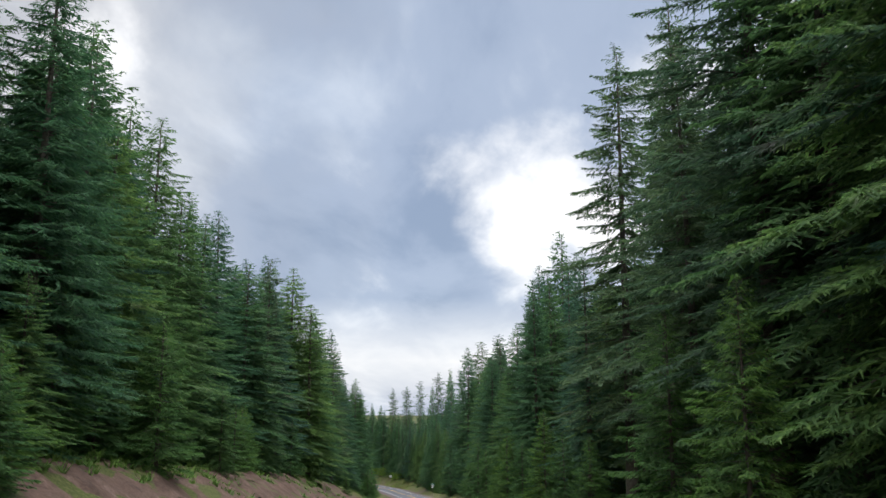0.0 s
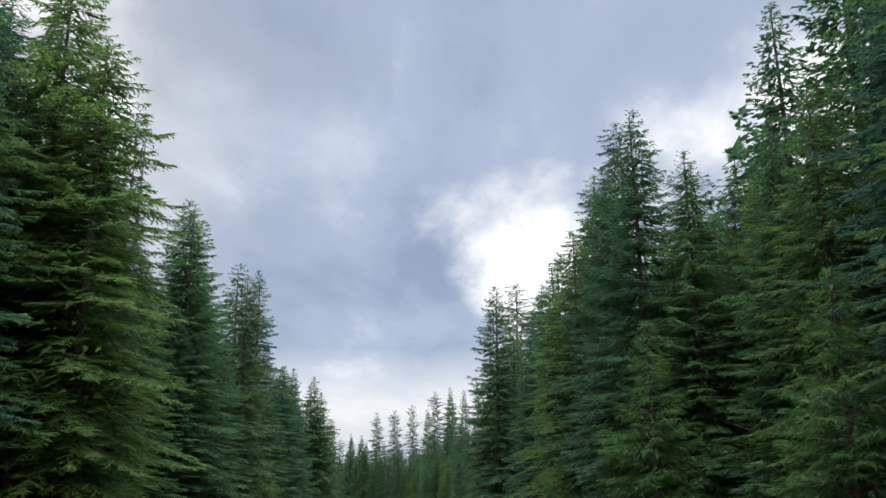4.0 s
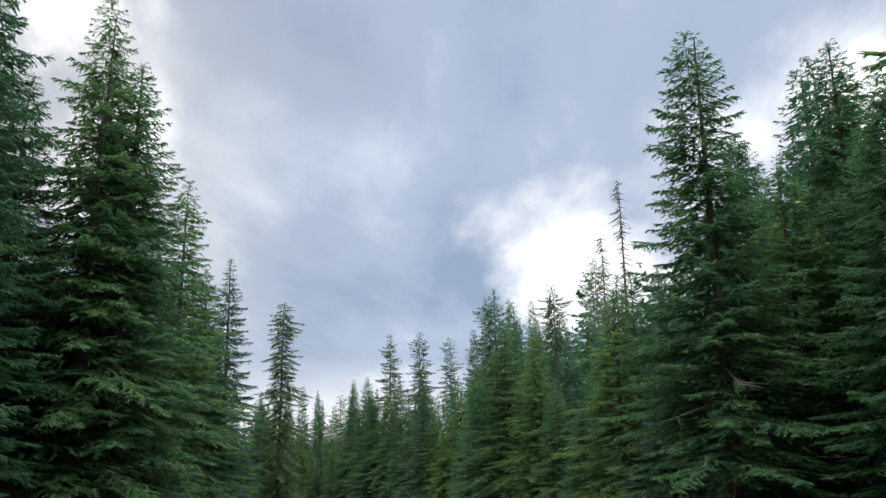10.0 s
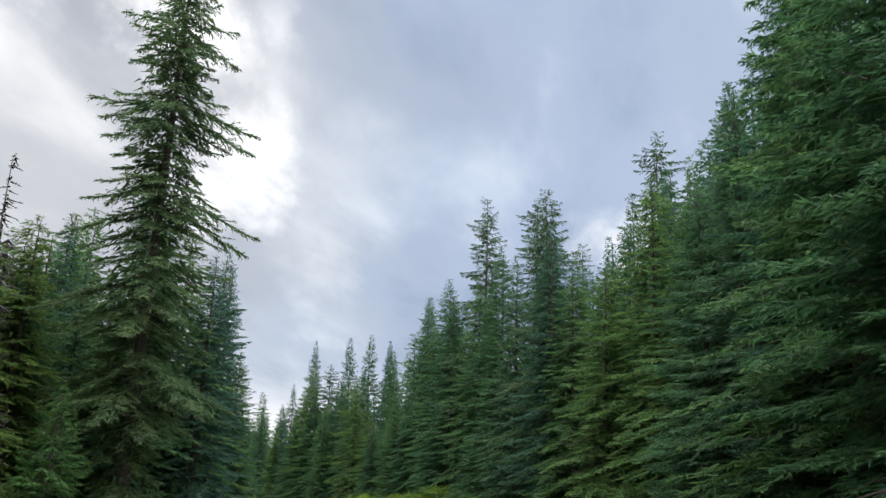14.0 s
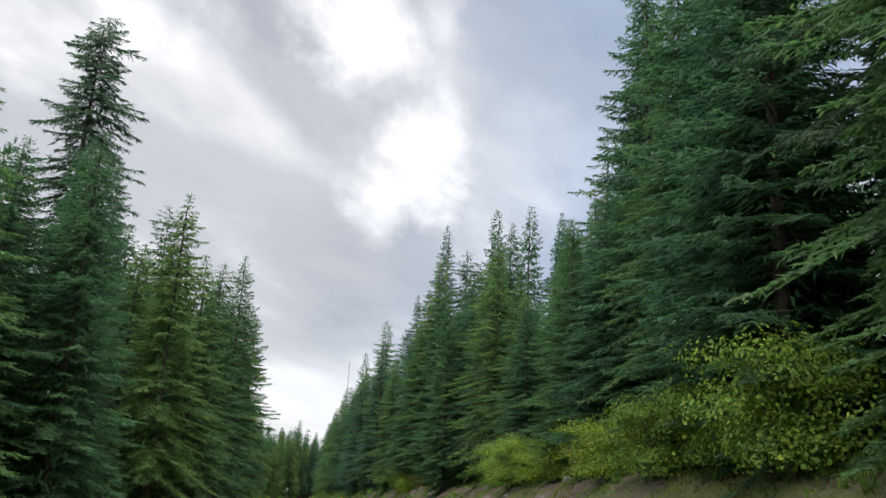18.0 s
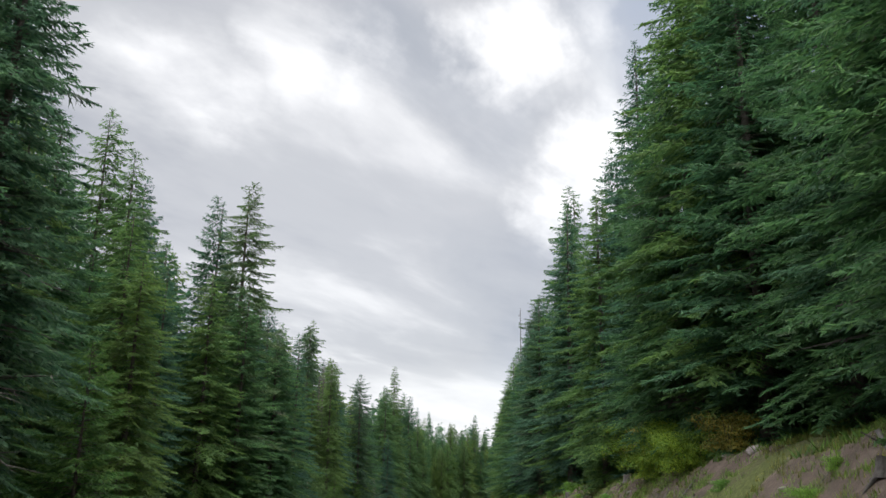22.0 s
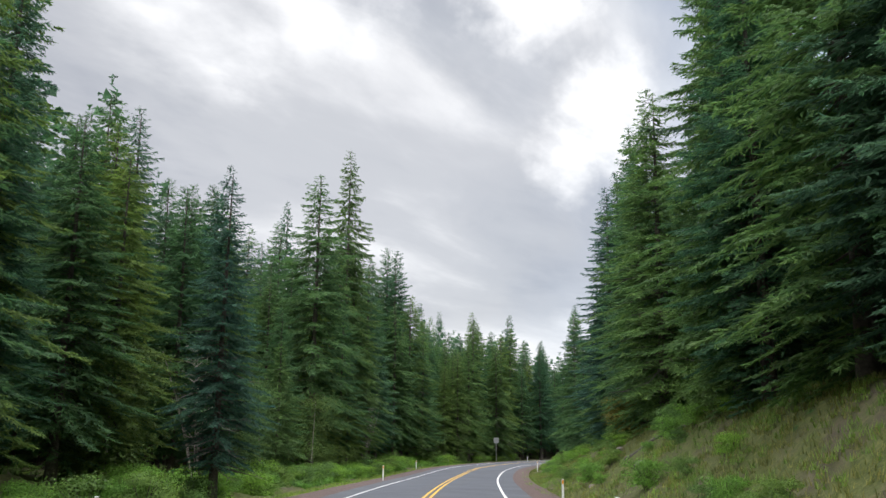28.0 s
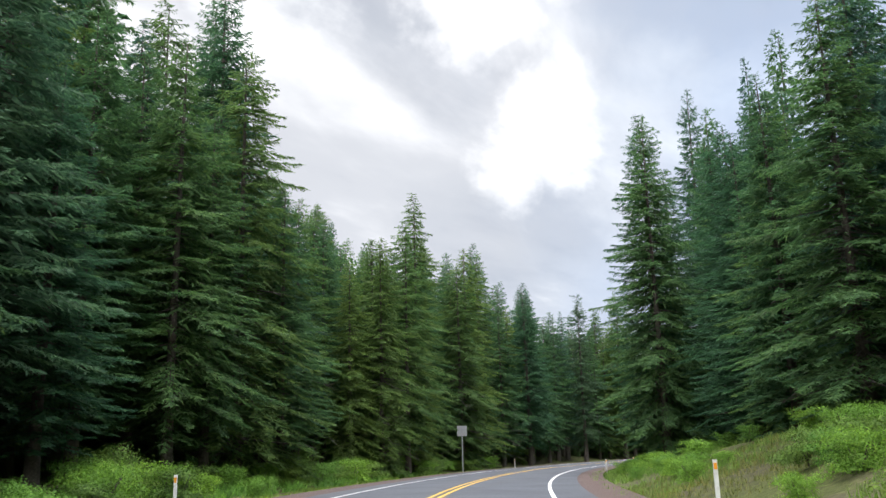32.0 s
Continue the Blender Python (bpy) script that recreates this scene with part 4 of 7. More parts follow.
for x, y, h, slim in ((-201.9, 706.7, 19.5, 1.10), (-206.4, 675.3, 18.9, 1.10), (-197.2, 700.4, 25.7, 1.10), (-234.0, 673.3, 26.2, 1.10), (-229.4, 683.5, 25.4, 1.10), (-234.4, 689.5, 29.6, 1.10), (-233.5, 710.5, 27.8, 1.10), (-193.6, 698.5, 25.1, 1.10), (-239.6, 679.2, 24.1, 1.10), (-197.6, 678.1, 27.5, 1.10), (-202.3, 676.5, 28.3, 1.10), (-239.6, 675.2, 24.7, 1.10), (-204.3, 696.2, 28.3, 1.10), (-195.4, 684.4, 29.4, 1.10), (-206.3, 689.3, 30.6, 1.10),):
    conifer("fir", x, y, h, slim, dead=int(x * 7 + y) % 6 == 0)
for x, y, h, slim in ((16.2, -159.4, 33.5, 1.05), (16.5, -136.9, 23.7, 1.05), (14.4, -128.0, 24.8, 1.05), (15.4, -85.3, 22.3, 1.05), (-20.6, -141.2, 30.8, 1.15), (-19.4, -135.0, 27.5, 1.15), (-19.2, -129.0, 23.5, 1.15), (-20.7, -111.5, 29.0, 1.15), (-19.1, -107.5, 30.5, 1.15), (20.0, -159.3, 20.8, 1.10), (20.9, -133.7, 25.3, 1.10), (21.1, -110.2, 29.5, 1.10), (17.2, -99.7, 29.6, 1.10), (20.6, -93.9, 27.1, 1.10), (23.0, -162.4, 31.0, 1.10), (19.1, -88.3, 31.0, 1.10),):
    conifer("spruce", x, y, h, slim, dead=int(x * 7 + y) % 6 == 0)
for x, y, h, slim in ((16.3, -28.3, 24.6, 1.12), (14.4, -50.0, 14.8, 1.12), (-25.2, -1.2, 29.4, 1.16), (12.9, -58.9, 17.5, 1.05), (14.1, -45.5, 14.8, 1.05), (10.9, -15.7, 15.1, 1.05), (-23.5, -73.0, 26.7, 1.15),):
    conifer("spruce", x, y, h, slim, dead=int(x * 7 + y) % 6 == 0)
for x, y, h, slim in ((-28.2, 26.2, 38.1, 1.10), (-25.0, 84.5, 38.1, 1.10), (-24.5, 55.6, 27.8, 1.22), (-24.6, 11.1, 29.2, 1.22), (16.7, 18.4, 21.9, 1.12), (15.4, 58.9, 29.9, 1.12), (11.3, 17.2, 22.7, 1.05), (10.5, 37.0, 23.6, 1.05), (11.4, 60.3, 26.4, 1.05), (9.2, 93.8, 23.1, 1.05), (-25.5, 79.0, 27.8, 1.15),):
    conifer("spruce", x, y, h, slim, dead=int(x * 7 + y) % 6 == 0)
for x, y, h, slim in ((-28.1, 174.2, 31.2, 1.22), (5.7, 128.3, 13.5, 1.06), (6.8, 140.7, 17.0, 1.05), (-29.1, 117.8, 25.6, 1.15), (-31.2, 130.6, 32.6, 1.15), (-31.3, 149.9, 26.5, 1.15), (5.8, 167.9, 14.6, 1.10), (3.8, 178.0, 23.3, 1.10),):
    conifer("spruce", x, y, h, slim, dead=int(x * 7 + y) % 6 == 0)
for x, y, h, slim in ((-55.1, 235.1, 24.7, 1.00), (-38.9, 232.7, 24.1, 1.00), (-4.0, 200.7, 17.7, 1.05), (-12.2, 234.0, 24.1, 1.05), (-16.1, 247.4, 25.3, 1.05), (-45.5, 221.0, 22.2, 1.15), (-49.7, 241.9, 22.5, 1.05), (-60.1, 257.4, 18.8, 1.05), (-32.6, 218.0, 18.9, 1.15), (-41.1, 238.5, 24.7, 1.05),):
    conifer("spruce", x, y, h, slim, dead=int(x * 7 + y) % 6 == 0)
for x, y, h, slim in ((-84.7, 322.9, 24.1, 1.00), (-53.9, 353.0, 33.7, 1.00), (-34.2, 296.7, 32.4, 1.00), (-52.8, 347.7, 31.8, 1.00), (-53.5, 324.6, 25.3, 1.05), (-63.0, 338.7, 23.4, 1.05), (-65.1, 275.5, 17.0, 1.05), (-68.9, 277.0, 21.1, 1.05), (-98.6, 322.0, 22.3, 1.05), (-71.6, 301.3, 18.3, 1.05), (-87.3, 321.9, 26.2, 1.05),):
    conifer("spruce", x, y, h, slim, dead=int(x * 7 + y) % 6 == 0)
for x, y, h, slim in ((-109.3, 398.8, 19.9, 1.00), (-115.4, 366.1, 18.6, 1.00), (-103.9, 391.3, 22.2, 1.00), (-73.5, 357.7, 38.8, 0.90), (-110.3, 344.7, 24.9, 1.00), (-139.9, 385.5, 22.6, 1.00), (-119.6, 364.8, 22.5, 1.00), (-80.4, 363.2, 30.5, 1.05), (-95.1, 381.0, 27.2, 1.05), (-127.7, 426.9, 19.7, 1.05), (-133.0, 370.5, 23.6, 1.05), (-151.4, 402.2, 21.4, 1.05), (-158.0, 405.6, 23.9, 1.05), (-103.5, 342.6, 16.8, 1.05), (-115.6, 362.4, 19.8, 1.05), (-137.5, 395.7, 18.4, 1.05), (-142.3, 400.4, 18.1, 1.05),):
    conifer("spruce", x, y, h, slim, dead=int(x * 7 + y) % 6 == 0)
for x, y, h, slim in ((-166.8, 500.7, 21.9, 1.00), (-164.3, 494.7, 22.9, 1.00), (-154.6, 428.0, 14.9, 1.00), (-206.3, 478.0, 33.7, 0.95), (-195.2, 464.7, 24.1, 0.95), (-149.3, 460.3, 21.1, 1.05), (-155.3, 468.0, 21.7, 1.05), (-155.7, 471.3, 24.1, 1.05), (-170.3, 496.8, 17.1, 1.05), (-167.4, 423.6, 28.0, 1.05), (-177.4, 437.5, 25.8, 1.05), (-185.0, 449.1, 21.0, 1.05), (-187.9, 451.3, 22.1, 1.05), (-205.0, 480.9, 25.6, 1.05), (-159.8, 492.5, 26.2, 1.10), (-163.3, 426.4, 13.3, 1.05), (-192.5, 479.3, 25.1, 1.05), (-161.6, 497.8, 31.0, 1.10), (-166.7, 504.8, 26.6, 1.10),):
    conifer("spruce", x, y, h, slim, dead=int(x * 7 + y) % 6 == 0)
for x, y, h, slim in ((-187.2, 529.7, 22.5, 1.00), (-184.2, 551.3, 39.9, 0.90), (-206.2, 506.2, 19.7, 1.00), (-207.5, 495.6, 27.1, 0.95), (-180.5, 524.3, 20.8, 1.05), (-188.6, 582.0, 27.7, 1.05), (-219.3, 512.5, 22.9, 1.10), (-228.4, 567.6, 28.7, 1.10), (-210.2, 511.8, 19.8, 1.10), (-190.3, 561.3, 24.9, 1.10),):
    conifer("spruce", x, y, h, slim, dead=int(x * 7 + y) % 6 == 0)
for x, y, h, slim in ((-191.1, 596.8, 24.5, 1.05), (-230.9, 602.4, 22.5, 1.10), (-241.7, 661.6, 23.9, 1.10), (-206.5, 656.8, 32.4, 1.10), (-209.8, 647.4, 27.4, 1.10), (-239.7, 640.1, 31.0, 1.10), (-242.3, 621.7, 28.1, 1.10), (-240.2, 610.3, 22.6, 1.10), (-228.9, 630.6, 25.1, 1.10), (-201.2, 668.9, 23.9, 1.10), (-235.3, 639.2, 27.5, 1.10), (-232.3, 606.0, 27.1, 1.10),):
    conifer("spruce", x, y, h, slim, dead=int(x * 7 + y) % 6 == 0)
for x, y, h, slim in ((-230.7, 704.6, 28.9, 1.10), (-228.6, 717.1, 24.0, 1.10), (-202.3, 680.1, 23.2, 1.10), (-201.9, 672.7, 25.9, 1.10),):
    conifer("spruce", x, y, h, slim, dead=int(x * 7 + y) % 6 == 0)
for x, y, h, slim in ((17.3, -168.9, 31.6, 1.05), (17.4, -156.1, 23.4, 1.05), (16.2, -122.4, 25.5, 1.05), (14.9, -96.9, 26.2, 1.05), (15.1, -91.3, 27.8, 1.05), (-21.5, -154.1, 29.3, 1.15), (-19.9, -144.3, 28.9, 1.15), (-22.1, -121.0, 25.8, 1.15), (-19.0, -116.1, 25.0, 1.15), (-20.8, -100.9, 23.3, 1.15), (-21.8, -92.4, 32.8, 1.15), (24.5, -168.7, 24.6, 1.10), (26.8, -159.0, 25.2, 1.10), (24.9, -110.1, 20.4, 1.10), (20.7, -171.9, 31.4, 1.10), (20.6, -152.7, 24.5, 1.10), (22.8, -139.8, 32.0, 1.10), (-19.4, -95.1, 22.9, 1.10), (-18.0, -123.5, 23.6, 1.10),):
    conifer("hemlock", x, y, h, slim, dead=int(x * 7 + y) % 6 == 0)
for x, y, h, slim in ((10.3, -19.0, 14.8, 1.12), (-20.9, -17.6, 24.7, 1.22), (17.1, -18.1, 31.0, 1.12), (19.5, -30.7, 24.2, 1.12), (-27.9, -38.9, 35.5, 1.10), (-21.9, -47.2, 29.8, 1.16), (11.8, -9.0, 13.9, 1.05), (-23.3, -83.0, 29.9, 1.15), (-23.0, -76.3, 30.5, 1.15), (-23.5, -63.1, 28.8, 1.15), (-20.3, -59.7, 23.6, 1.15), (-24.1, -56.6, 33.5, 1.15), (-20.7, -43.3, 24.6, 1.15), (-24.2, -10.4, 26.3, 1.15), (-26.7, 3.0, 22.5, 1.15), (16.7, -78.7, 22.9, 1.10),):
    conifer("hemlock", x, y, h, slim, dead=int(x * 7 + y) % 6 == 0)
for x, y, h, slim in ((-21.3, 13.5, 32.3, 1.22), (-28.3, 84.9, 39.4, 1.10), (-17.9, 11.7, 26.6, 1.22), (9.7, 20.0, 20.2, 1.12), (17.2, 11.0, 21.1, 1.12), (11.8, 23.8, 25.6, 1.05), (10.5, 33.7, 23.7, 1.05), (10.4, 73.7, 28.7, 1.05), (9.7, 90.4, 29.1, 1.05), (-23.9, 19.9, 24.5, 1.15), (-24.4, 26.5, 25.1, 1.15), (-25.2, 43.2, 22.5, 1.15), (-25.1, 66.0, 22.2, 1.15), (-28.0, 92.0, 33.1, 1.15),):
    conifer("hemlock", x, y, h, slim, dead=int(x * 7 + y) % 6 == 0)
for x, y, h, slim in ((4.1, 131.5, 13.5, 1.12), (-27.0, 157.3, 32.4, 1.22), (8.6, 102.3, 22.3, 1.06), (8.7, 99.7, 20.2, 1.06), (-24.7, 136.7, 34.5, 1.04), (3.6, 159.0, 13.2, 1.06), (6.1, 144.0, 13.3, 1.05), (2.5, 167.5, 18.1, 1.05), (2.8, 170.9, 21.1, 1.05), (0.1, 177.4, 23.7, 1.05), (-31.3, 137.1, 30.7, 1.15), (-34.0, 165.6, 28.3, 1.15), (-33.8, 175.3, 24.8, 1.15), (-36.9, 178.0, 23.6, 1.15),):
    conifer("hemlock", x, y, h, slim, dead=int(x * 7 + y) % 6 == 0)
for x, y, h, slim in ((-50.4, 255.4, 16.8, 1.00), (4.5, 280.0, 42.1, 0.90), (-49.7, 229.9, 26.3, 1.00), (-53.8, 248.6, 25.4, 0.95), (-2.4, 194.1, 21.6, 1.05), (-4.1, 207.7, 15.6, 1.05), (-4.4, 214.7, 17.3, 1.05), (-5.7, 218.0, 20.9, 1.05), (-8.4, 220.8, 16.0, 1.05), (-7.8, 228.1, 18.2, 1.05), (-10.5, 230.9, 19.6, 1.05), (-21.7, 263.8, 26.7, 1.05), (-37.1, 187.8, 31.5, 1.15), (-38.7, 197.1, 27.3, 1.15), (-38.2, 200.4, 15.8, 1.15), (-43.2, 215.2, 17.5, 1.15), (-46.8, 223.8, 23.5, 1.15), (-46.9, 233.2, 21.2, 1.05), (-50.0, 238.6, 20.8, 1.05), (-52.7, 244.0, 19.1, 1.05), (-57.0, 252.1, 21.3, 1.05), (-37.6, 219.9, 22.5, 1.15),):
    conifer("hemlock", x, y, h, slim, dead=int(x * 7 + y) % 6 == 0)
for x, y, h, slim in ((-37.1, 223.3, 22.3, 1.15), (-40.4, 242.1, 11.3, 1.05), (-41.7, 245.0, 11.7, 1.05), (-46.9, 256.6, 11.5, 1.05), (-50.7, 261.8, 15.3, 1.05),):
    conifer("hemlock", x, y, h, slim, dead=int(x * 7 + y) % 6 == 0)
for x, y, h, slim in ((-57.0, 279.6, 18.2, 1.00), (-63.9, 292.2, 18.5, 1.00), (-73.5, 309.0, 20.9, 1.00), (-44.2, 318.0, 23.0, 1.00), (-59.8, 285.5, 16.7, 1.00), (-72.0, 270.0, 27.7, 1.00), (-44.8, 330.2, 27.6, 1.00), (-93.3, 274.1, 40.2, 0.90), (-76.6, 290.1, 21.4, 0.95), (-30.4, 282.7, 24.8, 1.05), (-39.9, 300.9, 17.1, 1.05), (-45.4, 309.6, 15.2, 1.05), (-47.2, 312.5, 16.1, 1.05), (-48.4, 315.7, 18.4, 1.05), (-51.4, 317.8, 22.7, 1.05), (-55.6, 327.2, 24.1, 1.05), (-60.9, 336.0, 25.6, 1.05), (-65.0, 341.4, 21.8, 1.05), (-70.9, 349.5, 32.0, 1.05), (-73.5, 351.7, 27.8, 1.05), (-59.7, 264.2, 20.0, 1.05),):
    conifer("hemlock", x, y, h, slim, dead=int(x * 7 + y) % 6 == 0)
for x, y, h, slim in ((-64.4, 268.7, 23.4, 1.05), (-73.1, 282.0, 20.3, 1.05), (-80.6, 299.5, 24.7, 1.05), (-83.5, 301.4, 25.9, 1.05), (-88.0, 309.8, 21.8, 1.05), (-90.5, 315.8, 22.6, 1.05), (-92.5, 318.4, 22.3, 1.05), (-102.2, 331.6, 21.4, 1.05), (-56.0, 266.1, 13.1, 1.05), (-61.3, 281.2, 15.8, 1.05), (-72.3, 304.7, 18.4, 1.05), (-75.1, 306.8, 16.9, 1.05), (-77.7, 308.9, 15.6, 1.05), (-88.6, 325.0, 13.8, 1.05), (-93.1, 333.9, 13.5, 1.05), (-96.8, 335.4, 16.8, 1.05),):
    conifer("hemlock", x, y, h, slim, dead=int(x * 7 + y) % 6 == 0)
for x, y, h, slim in ((-99.8, 392.0, 33.1, 1.00), (-125.9, 381.9, 19.4, 1.00), (-133.7, 378.5, 21.8, 1.00), (-110.9, 341.9, 28.9, 0.95), (-106.0, 341.1, 24.1, 0.95), (-137.6, 379.5, 26.1, 0.95), (-84.3, 364.5, 21.2, 1.05), (-96.3, 384.3, 26.1, 1.05), (-106.5, 336.5, 21.8, 1.05), (-113.3, 347.7, 23.1, 1.05), (-116.1, 349.8, 21.8, 1.05), (-123.3, 357.0, 24.3, 1.05), (-124.0, 364.6, 21.5, 1.05), (-127.3, 366.4, 22.5, 1.05), (-136.2, 376.3, 22.6, 1.05), (-140.8, 381.1, 25.6, 1.05), (-142.8, 387.9, 24.6, 1.05), (-150.1, 399.0, 22.7, 1.05), (-80.7, 367.1, 21.5, 1.10), (-99.8, 337.2, 15.3, 1.05), (-103.8, 346.4, 17.4, 1.05),):
    conifer("hemlock", x, y, h, slim, dead=int(x * 7 + y) % 6 == 0)
for x, y, h, slim in ((-112.3, 360.7, 17.9, 1.05), (-126.2, 375.2, 17.5, 1.05), (-126.3, 379.3, 15.2, 1.05), (-132.5, 383.0, 16.7, 1.05), (-136.3, 388.4, 18.5, 1.05), (-135.9, 392.7, 14.9, 1.05), (-144.2, 403.1, 19.0, 1.05), (-147.1, 409.2, 16.1, 1.05), (-148.0, 412.7, 18.0, 1.05),):
    conifer("hemlock", x, y, h, slim, dead=int(x * 7 + y) % 6 == 0)
for x, y, h, slim in ((-190.4, 475.3, 20.2, 1.00), (-171.6, 424.7, 35.9, 0.90), (-187.5, 470.2, 35.3, 0.90), (-152.9, 409.8, 25.1, 1.00), (-188.8, 457.3, 23.1, 0.95), (-129.8, 429.6, 22.8, 1.05), (-135.6, 437.6, 19.8, 1.05), (-143.0, 448.4, 19.2, 1.05), (-146.6, 454.0, 17.2, 1.05), (-147.3, 457.6, 21.6, 1.05), (-159.9, 476.0, 14.4, 1.05), (-165.8, 489.4, 15.9, 1.05), (-170.8, 493.4, 13.6, 1.05), (-157.2, 410.2, 24.9, 1.05), (-160.3, 416.2, 23.4, 1.05), (-176.0, 434.2, 25.7, 1.05), (-190.5, 461.8, 21.0, 1.05), (-193.6, 467.7, 22.7, 1.05), (-200.3, 475.5, 25.0, 1.05), (-152.9, 413.3, 18.4, 1.05), (-157.2, 422.4, 15.9, 1.05), (-158.7, 425.5, 15.4, 1.05),):
    conifer("hemlock", x, y, h, slim, dead=int(x * 7 + y) % 6 == 0)
for x, y, h, slim in ((-169.4, 438.7, 18.8, 1.05), (-170.7, 441.9, 12.4, 1.05), (-173.4, 448.4, 10.5, 1.05), (-182.3, 454.8, 17.1, 1.05), (-181.1, 459.3, 28.6, 1.05), (-183.6, 461.9, 18.2, 1.05),):
    conifer("hemlock", x, y, h, slim, dead=int(x * 7 + y) % 6 == 0)
for x, y, h, slim in ((-184.8, 517.9, 22.6, 1.00), (-213.9, 532.8, 27.8, 1.00), (-208.9, 498.5, 30.5, 1.00), (-241.6, 555.3, 30.7, 1.00), (-221.0, 526.4, 25.5, 1.00), (-174.5, 504.6, 15.5, 1.05), (-185.8, 538.1, 23.8, 1.05), (-187.5, 549.8, 25.2, 1.05), (-188.9, 567.4, 26.7, 1.05), (-190.2, 576.1, 22.0, 1.05), (-205.7, 488.1, 30.0, 1.05), (-206.8, 491.3, 32.3, 1.05), (-213.2, 507.2, 28.0, 1.05), (-214.1, 510.5, 21.9, 1.05), (-214.6, 514.0, 23.0, 1.05), (-216.2, 520.6, 22.5, 1.05), (-221.1, 530.0, 22.2, 1.05), (-221.0, 533.6, 22.2, 1.05), (-222.8, 536.8, 24.3, 1.05), (-224.0, 547.1, 28.0, 1.05), (-225.5, 564.3, 28.9, 1.05), (-226.5, 574.6, 22.9, 1.05),):
    conifer("hemlock", x, y, h, slim, dead=int(x * 7 + y) % 6 == 0)
for x, y, h, slim in ((-170.6, 515.4, 20.9, 1.10), (-181.8, 544.9, 27.7, 1.10), (-221.0, 519.3, 28.3, 1.10), (-225.4, 539.8, 21.3, 1.10), (-231.4, 560.3, 22.5, 1.10), (-230.9, 563.9, 27.2, 1.10), (-232.0, 570.8, 24.9, 1.10), (-167.1, 510.7, 23.0, 1.10), (-219.8, 560.0, 20.0, 1.10), (-198.2, 491.3, 21.8, 1.05), (-199.4, 494.4, 18.8, 1.05), (-200.6, 497.5, 24.4, 1.05), (-207.4, 509.2, 19.4, 1.05), (-206.0, 513.1, 15.6, 1.05), (-205.8, 516.6, 18.3, 1.05), (-208.0, 522.9, 21.7, 1.05), (-209.4, 525.9, 14.4, 1.05), (-229.1, 557.0, 28.8, 1.10), (-208.7, 519.2, 19.2, 1.10), (-214.5, 528.1, 20.3, 1.10), (-217.3, 516.7, 24.8, 1.10), (-217.2, 537.9, 22.8, 1.10),):
    conifer("hemlock", x, y, h, slim, dead=int(x * 7 + y) % 6 == 0)
for x, y, h, slim in ((-236.5, 574.2, 25.1, 1.10), (-217.5, 548.1, 25.8, 1.10), (-218.7, 523.5, 24.4, 1.10), (-214.6, 541.8, 22.0, 1.10), (-235.0, 567.1, 27.3, 1.10),):
    conifer("hemlock", x, y, h, slim, dead=int(x * 7 + y) % 6 == 0)
for x, y, h, slim in ((-226.8, 581.4, 22.8, 1.05), (-227.4, 588.3, 23.5, 1.05), (-228.6, 584.8, 26.4, 1.10), (-233.7, 591.9, 26.3, 1.10), (-236.7, 602.7, 19.4, 1.10), (-228.8, 665.3, 20.5, 1.10), (-237.6, 607.6, 23.2, 1.10), (-230.6, 616.4, 20.0, 1.10), (-239.6, 618.9, 21.7, 1.10), (-228.3, 641.2, 21.1, 1.10), (-234.7, 624.3, 24.8, 1.10), (-235.1, 617.1, 24.5, 1.10), (-228.7, 652.5, 28.0, 1.10), (-230.5, 634.5, 26.5, 1.10), (-230.1, 620.0, 24.1, 1.10), (-234.2, 646.4, 28.0, 1.10), (-234.7, 584.8, 28.5, 1.10), (-237.5, 662.7, 31.5, 1.10), (-240.8, 652.0, 27.1, 1.10), (-202.9, 662.5, 25.0, 1.10), (-228.1, 623.3, 33.1, 1.10), (-233.4, 653.8, 27.5, 1.10),):
    conifer("hemlock", x, y, h, slim, dead=int(x * 7 + y) % 6 == 0)
for x, y, h, slim in ((-243.8, 641.0, 26.4, 1.10), (-234.8, 628.0, 30.3, 1.10), (-241.2, 667.8, 25.1, 1.10), (-229.3, 649.0, 24.3, 1.10), (-233.2, 631.3, 27.1, 1.10), (-230.3, 660.6, 23.7, 1.10),):
    conifer("hemlock", x, y, h, slim, dead=int(x * 7 + y) % 6 == 0)
for x, y, h, slim in ((-226.5, 706.1, 26.4, 1.10), (-209.4, 670.4, 24.3, 1.10), (-230.0, 698.7, 20.2, 1.10), (-234.7, 704.5, 26.4, 1.10), (-231.2, 714.1, 29.6, 1.10), (-227.3, 694.6, 24.7, 1.10), (-206.5, 693.2, 26.1, 1.10), (-230.6, 676.0, 26.7, 1.10), (-225.6, 698.0, 32.7, 1.10), (-235.3, 681.7, 27.0, 1.10), (-205.0, 704.6, 25.4, 1.10), (-198.8, 685.9, 27.5, 1.10), (-229.5, 679.5, 26.1, 1.10), (-237.5, 699.1, 29.2, 1.10), (-201.7, 702.8, 25.2, 1.10), (-236.8, 686.3, 28.3, 1.10), (-234.7, 677.5, 27.4, 1.10), (-222.8, 705.3, 25.7, 1.10),):
    conifer("hemlock", x, y, h, slim, dead=int(x * 7 + y) % 6 == 0)
for x, y, h, slim in ((-21.0, -4.4, 28.8, 1.00), (17.2, -42.1, 19.8, 1.00), (13.6, -81.2, 21.4, 0.95),):
    conifer("old_fir", x, y, h, slim, dead=int(x * 7 + y) % 6 == 0)
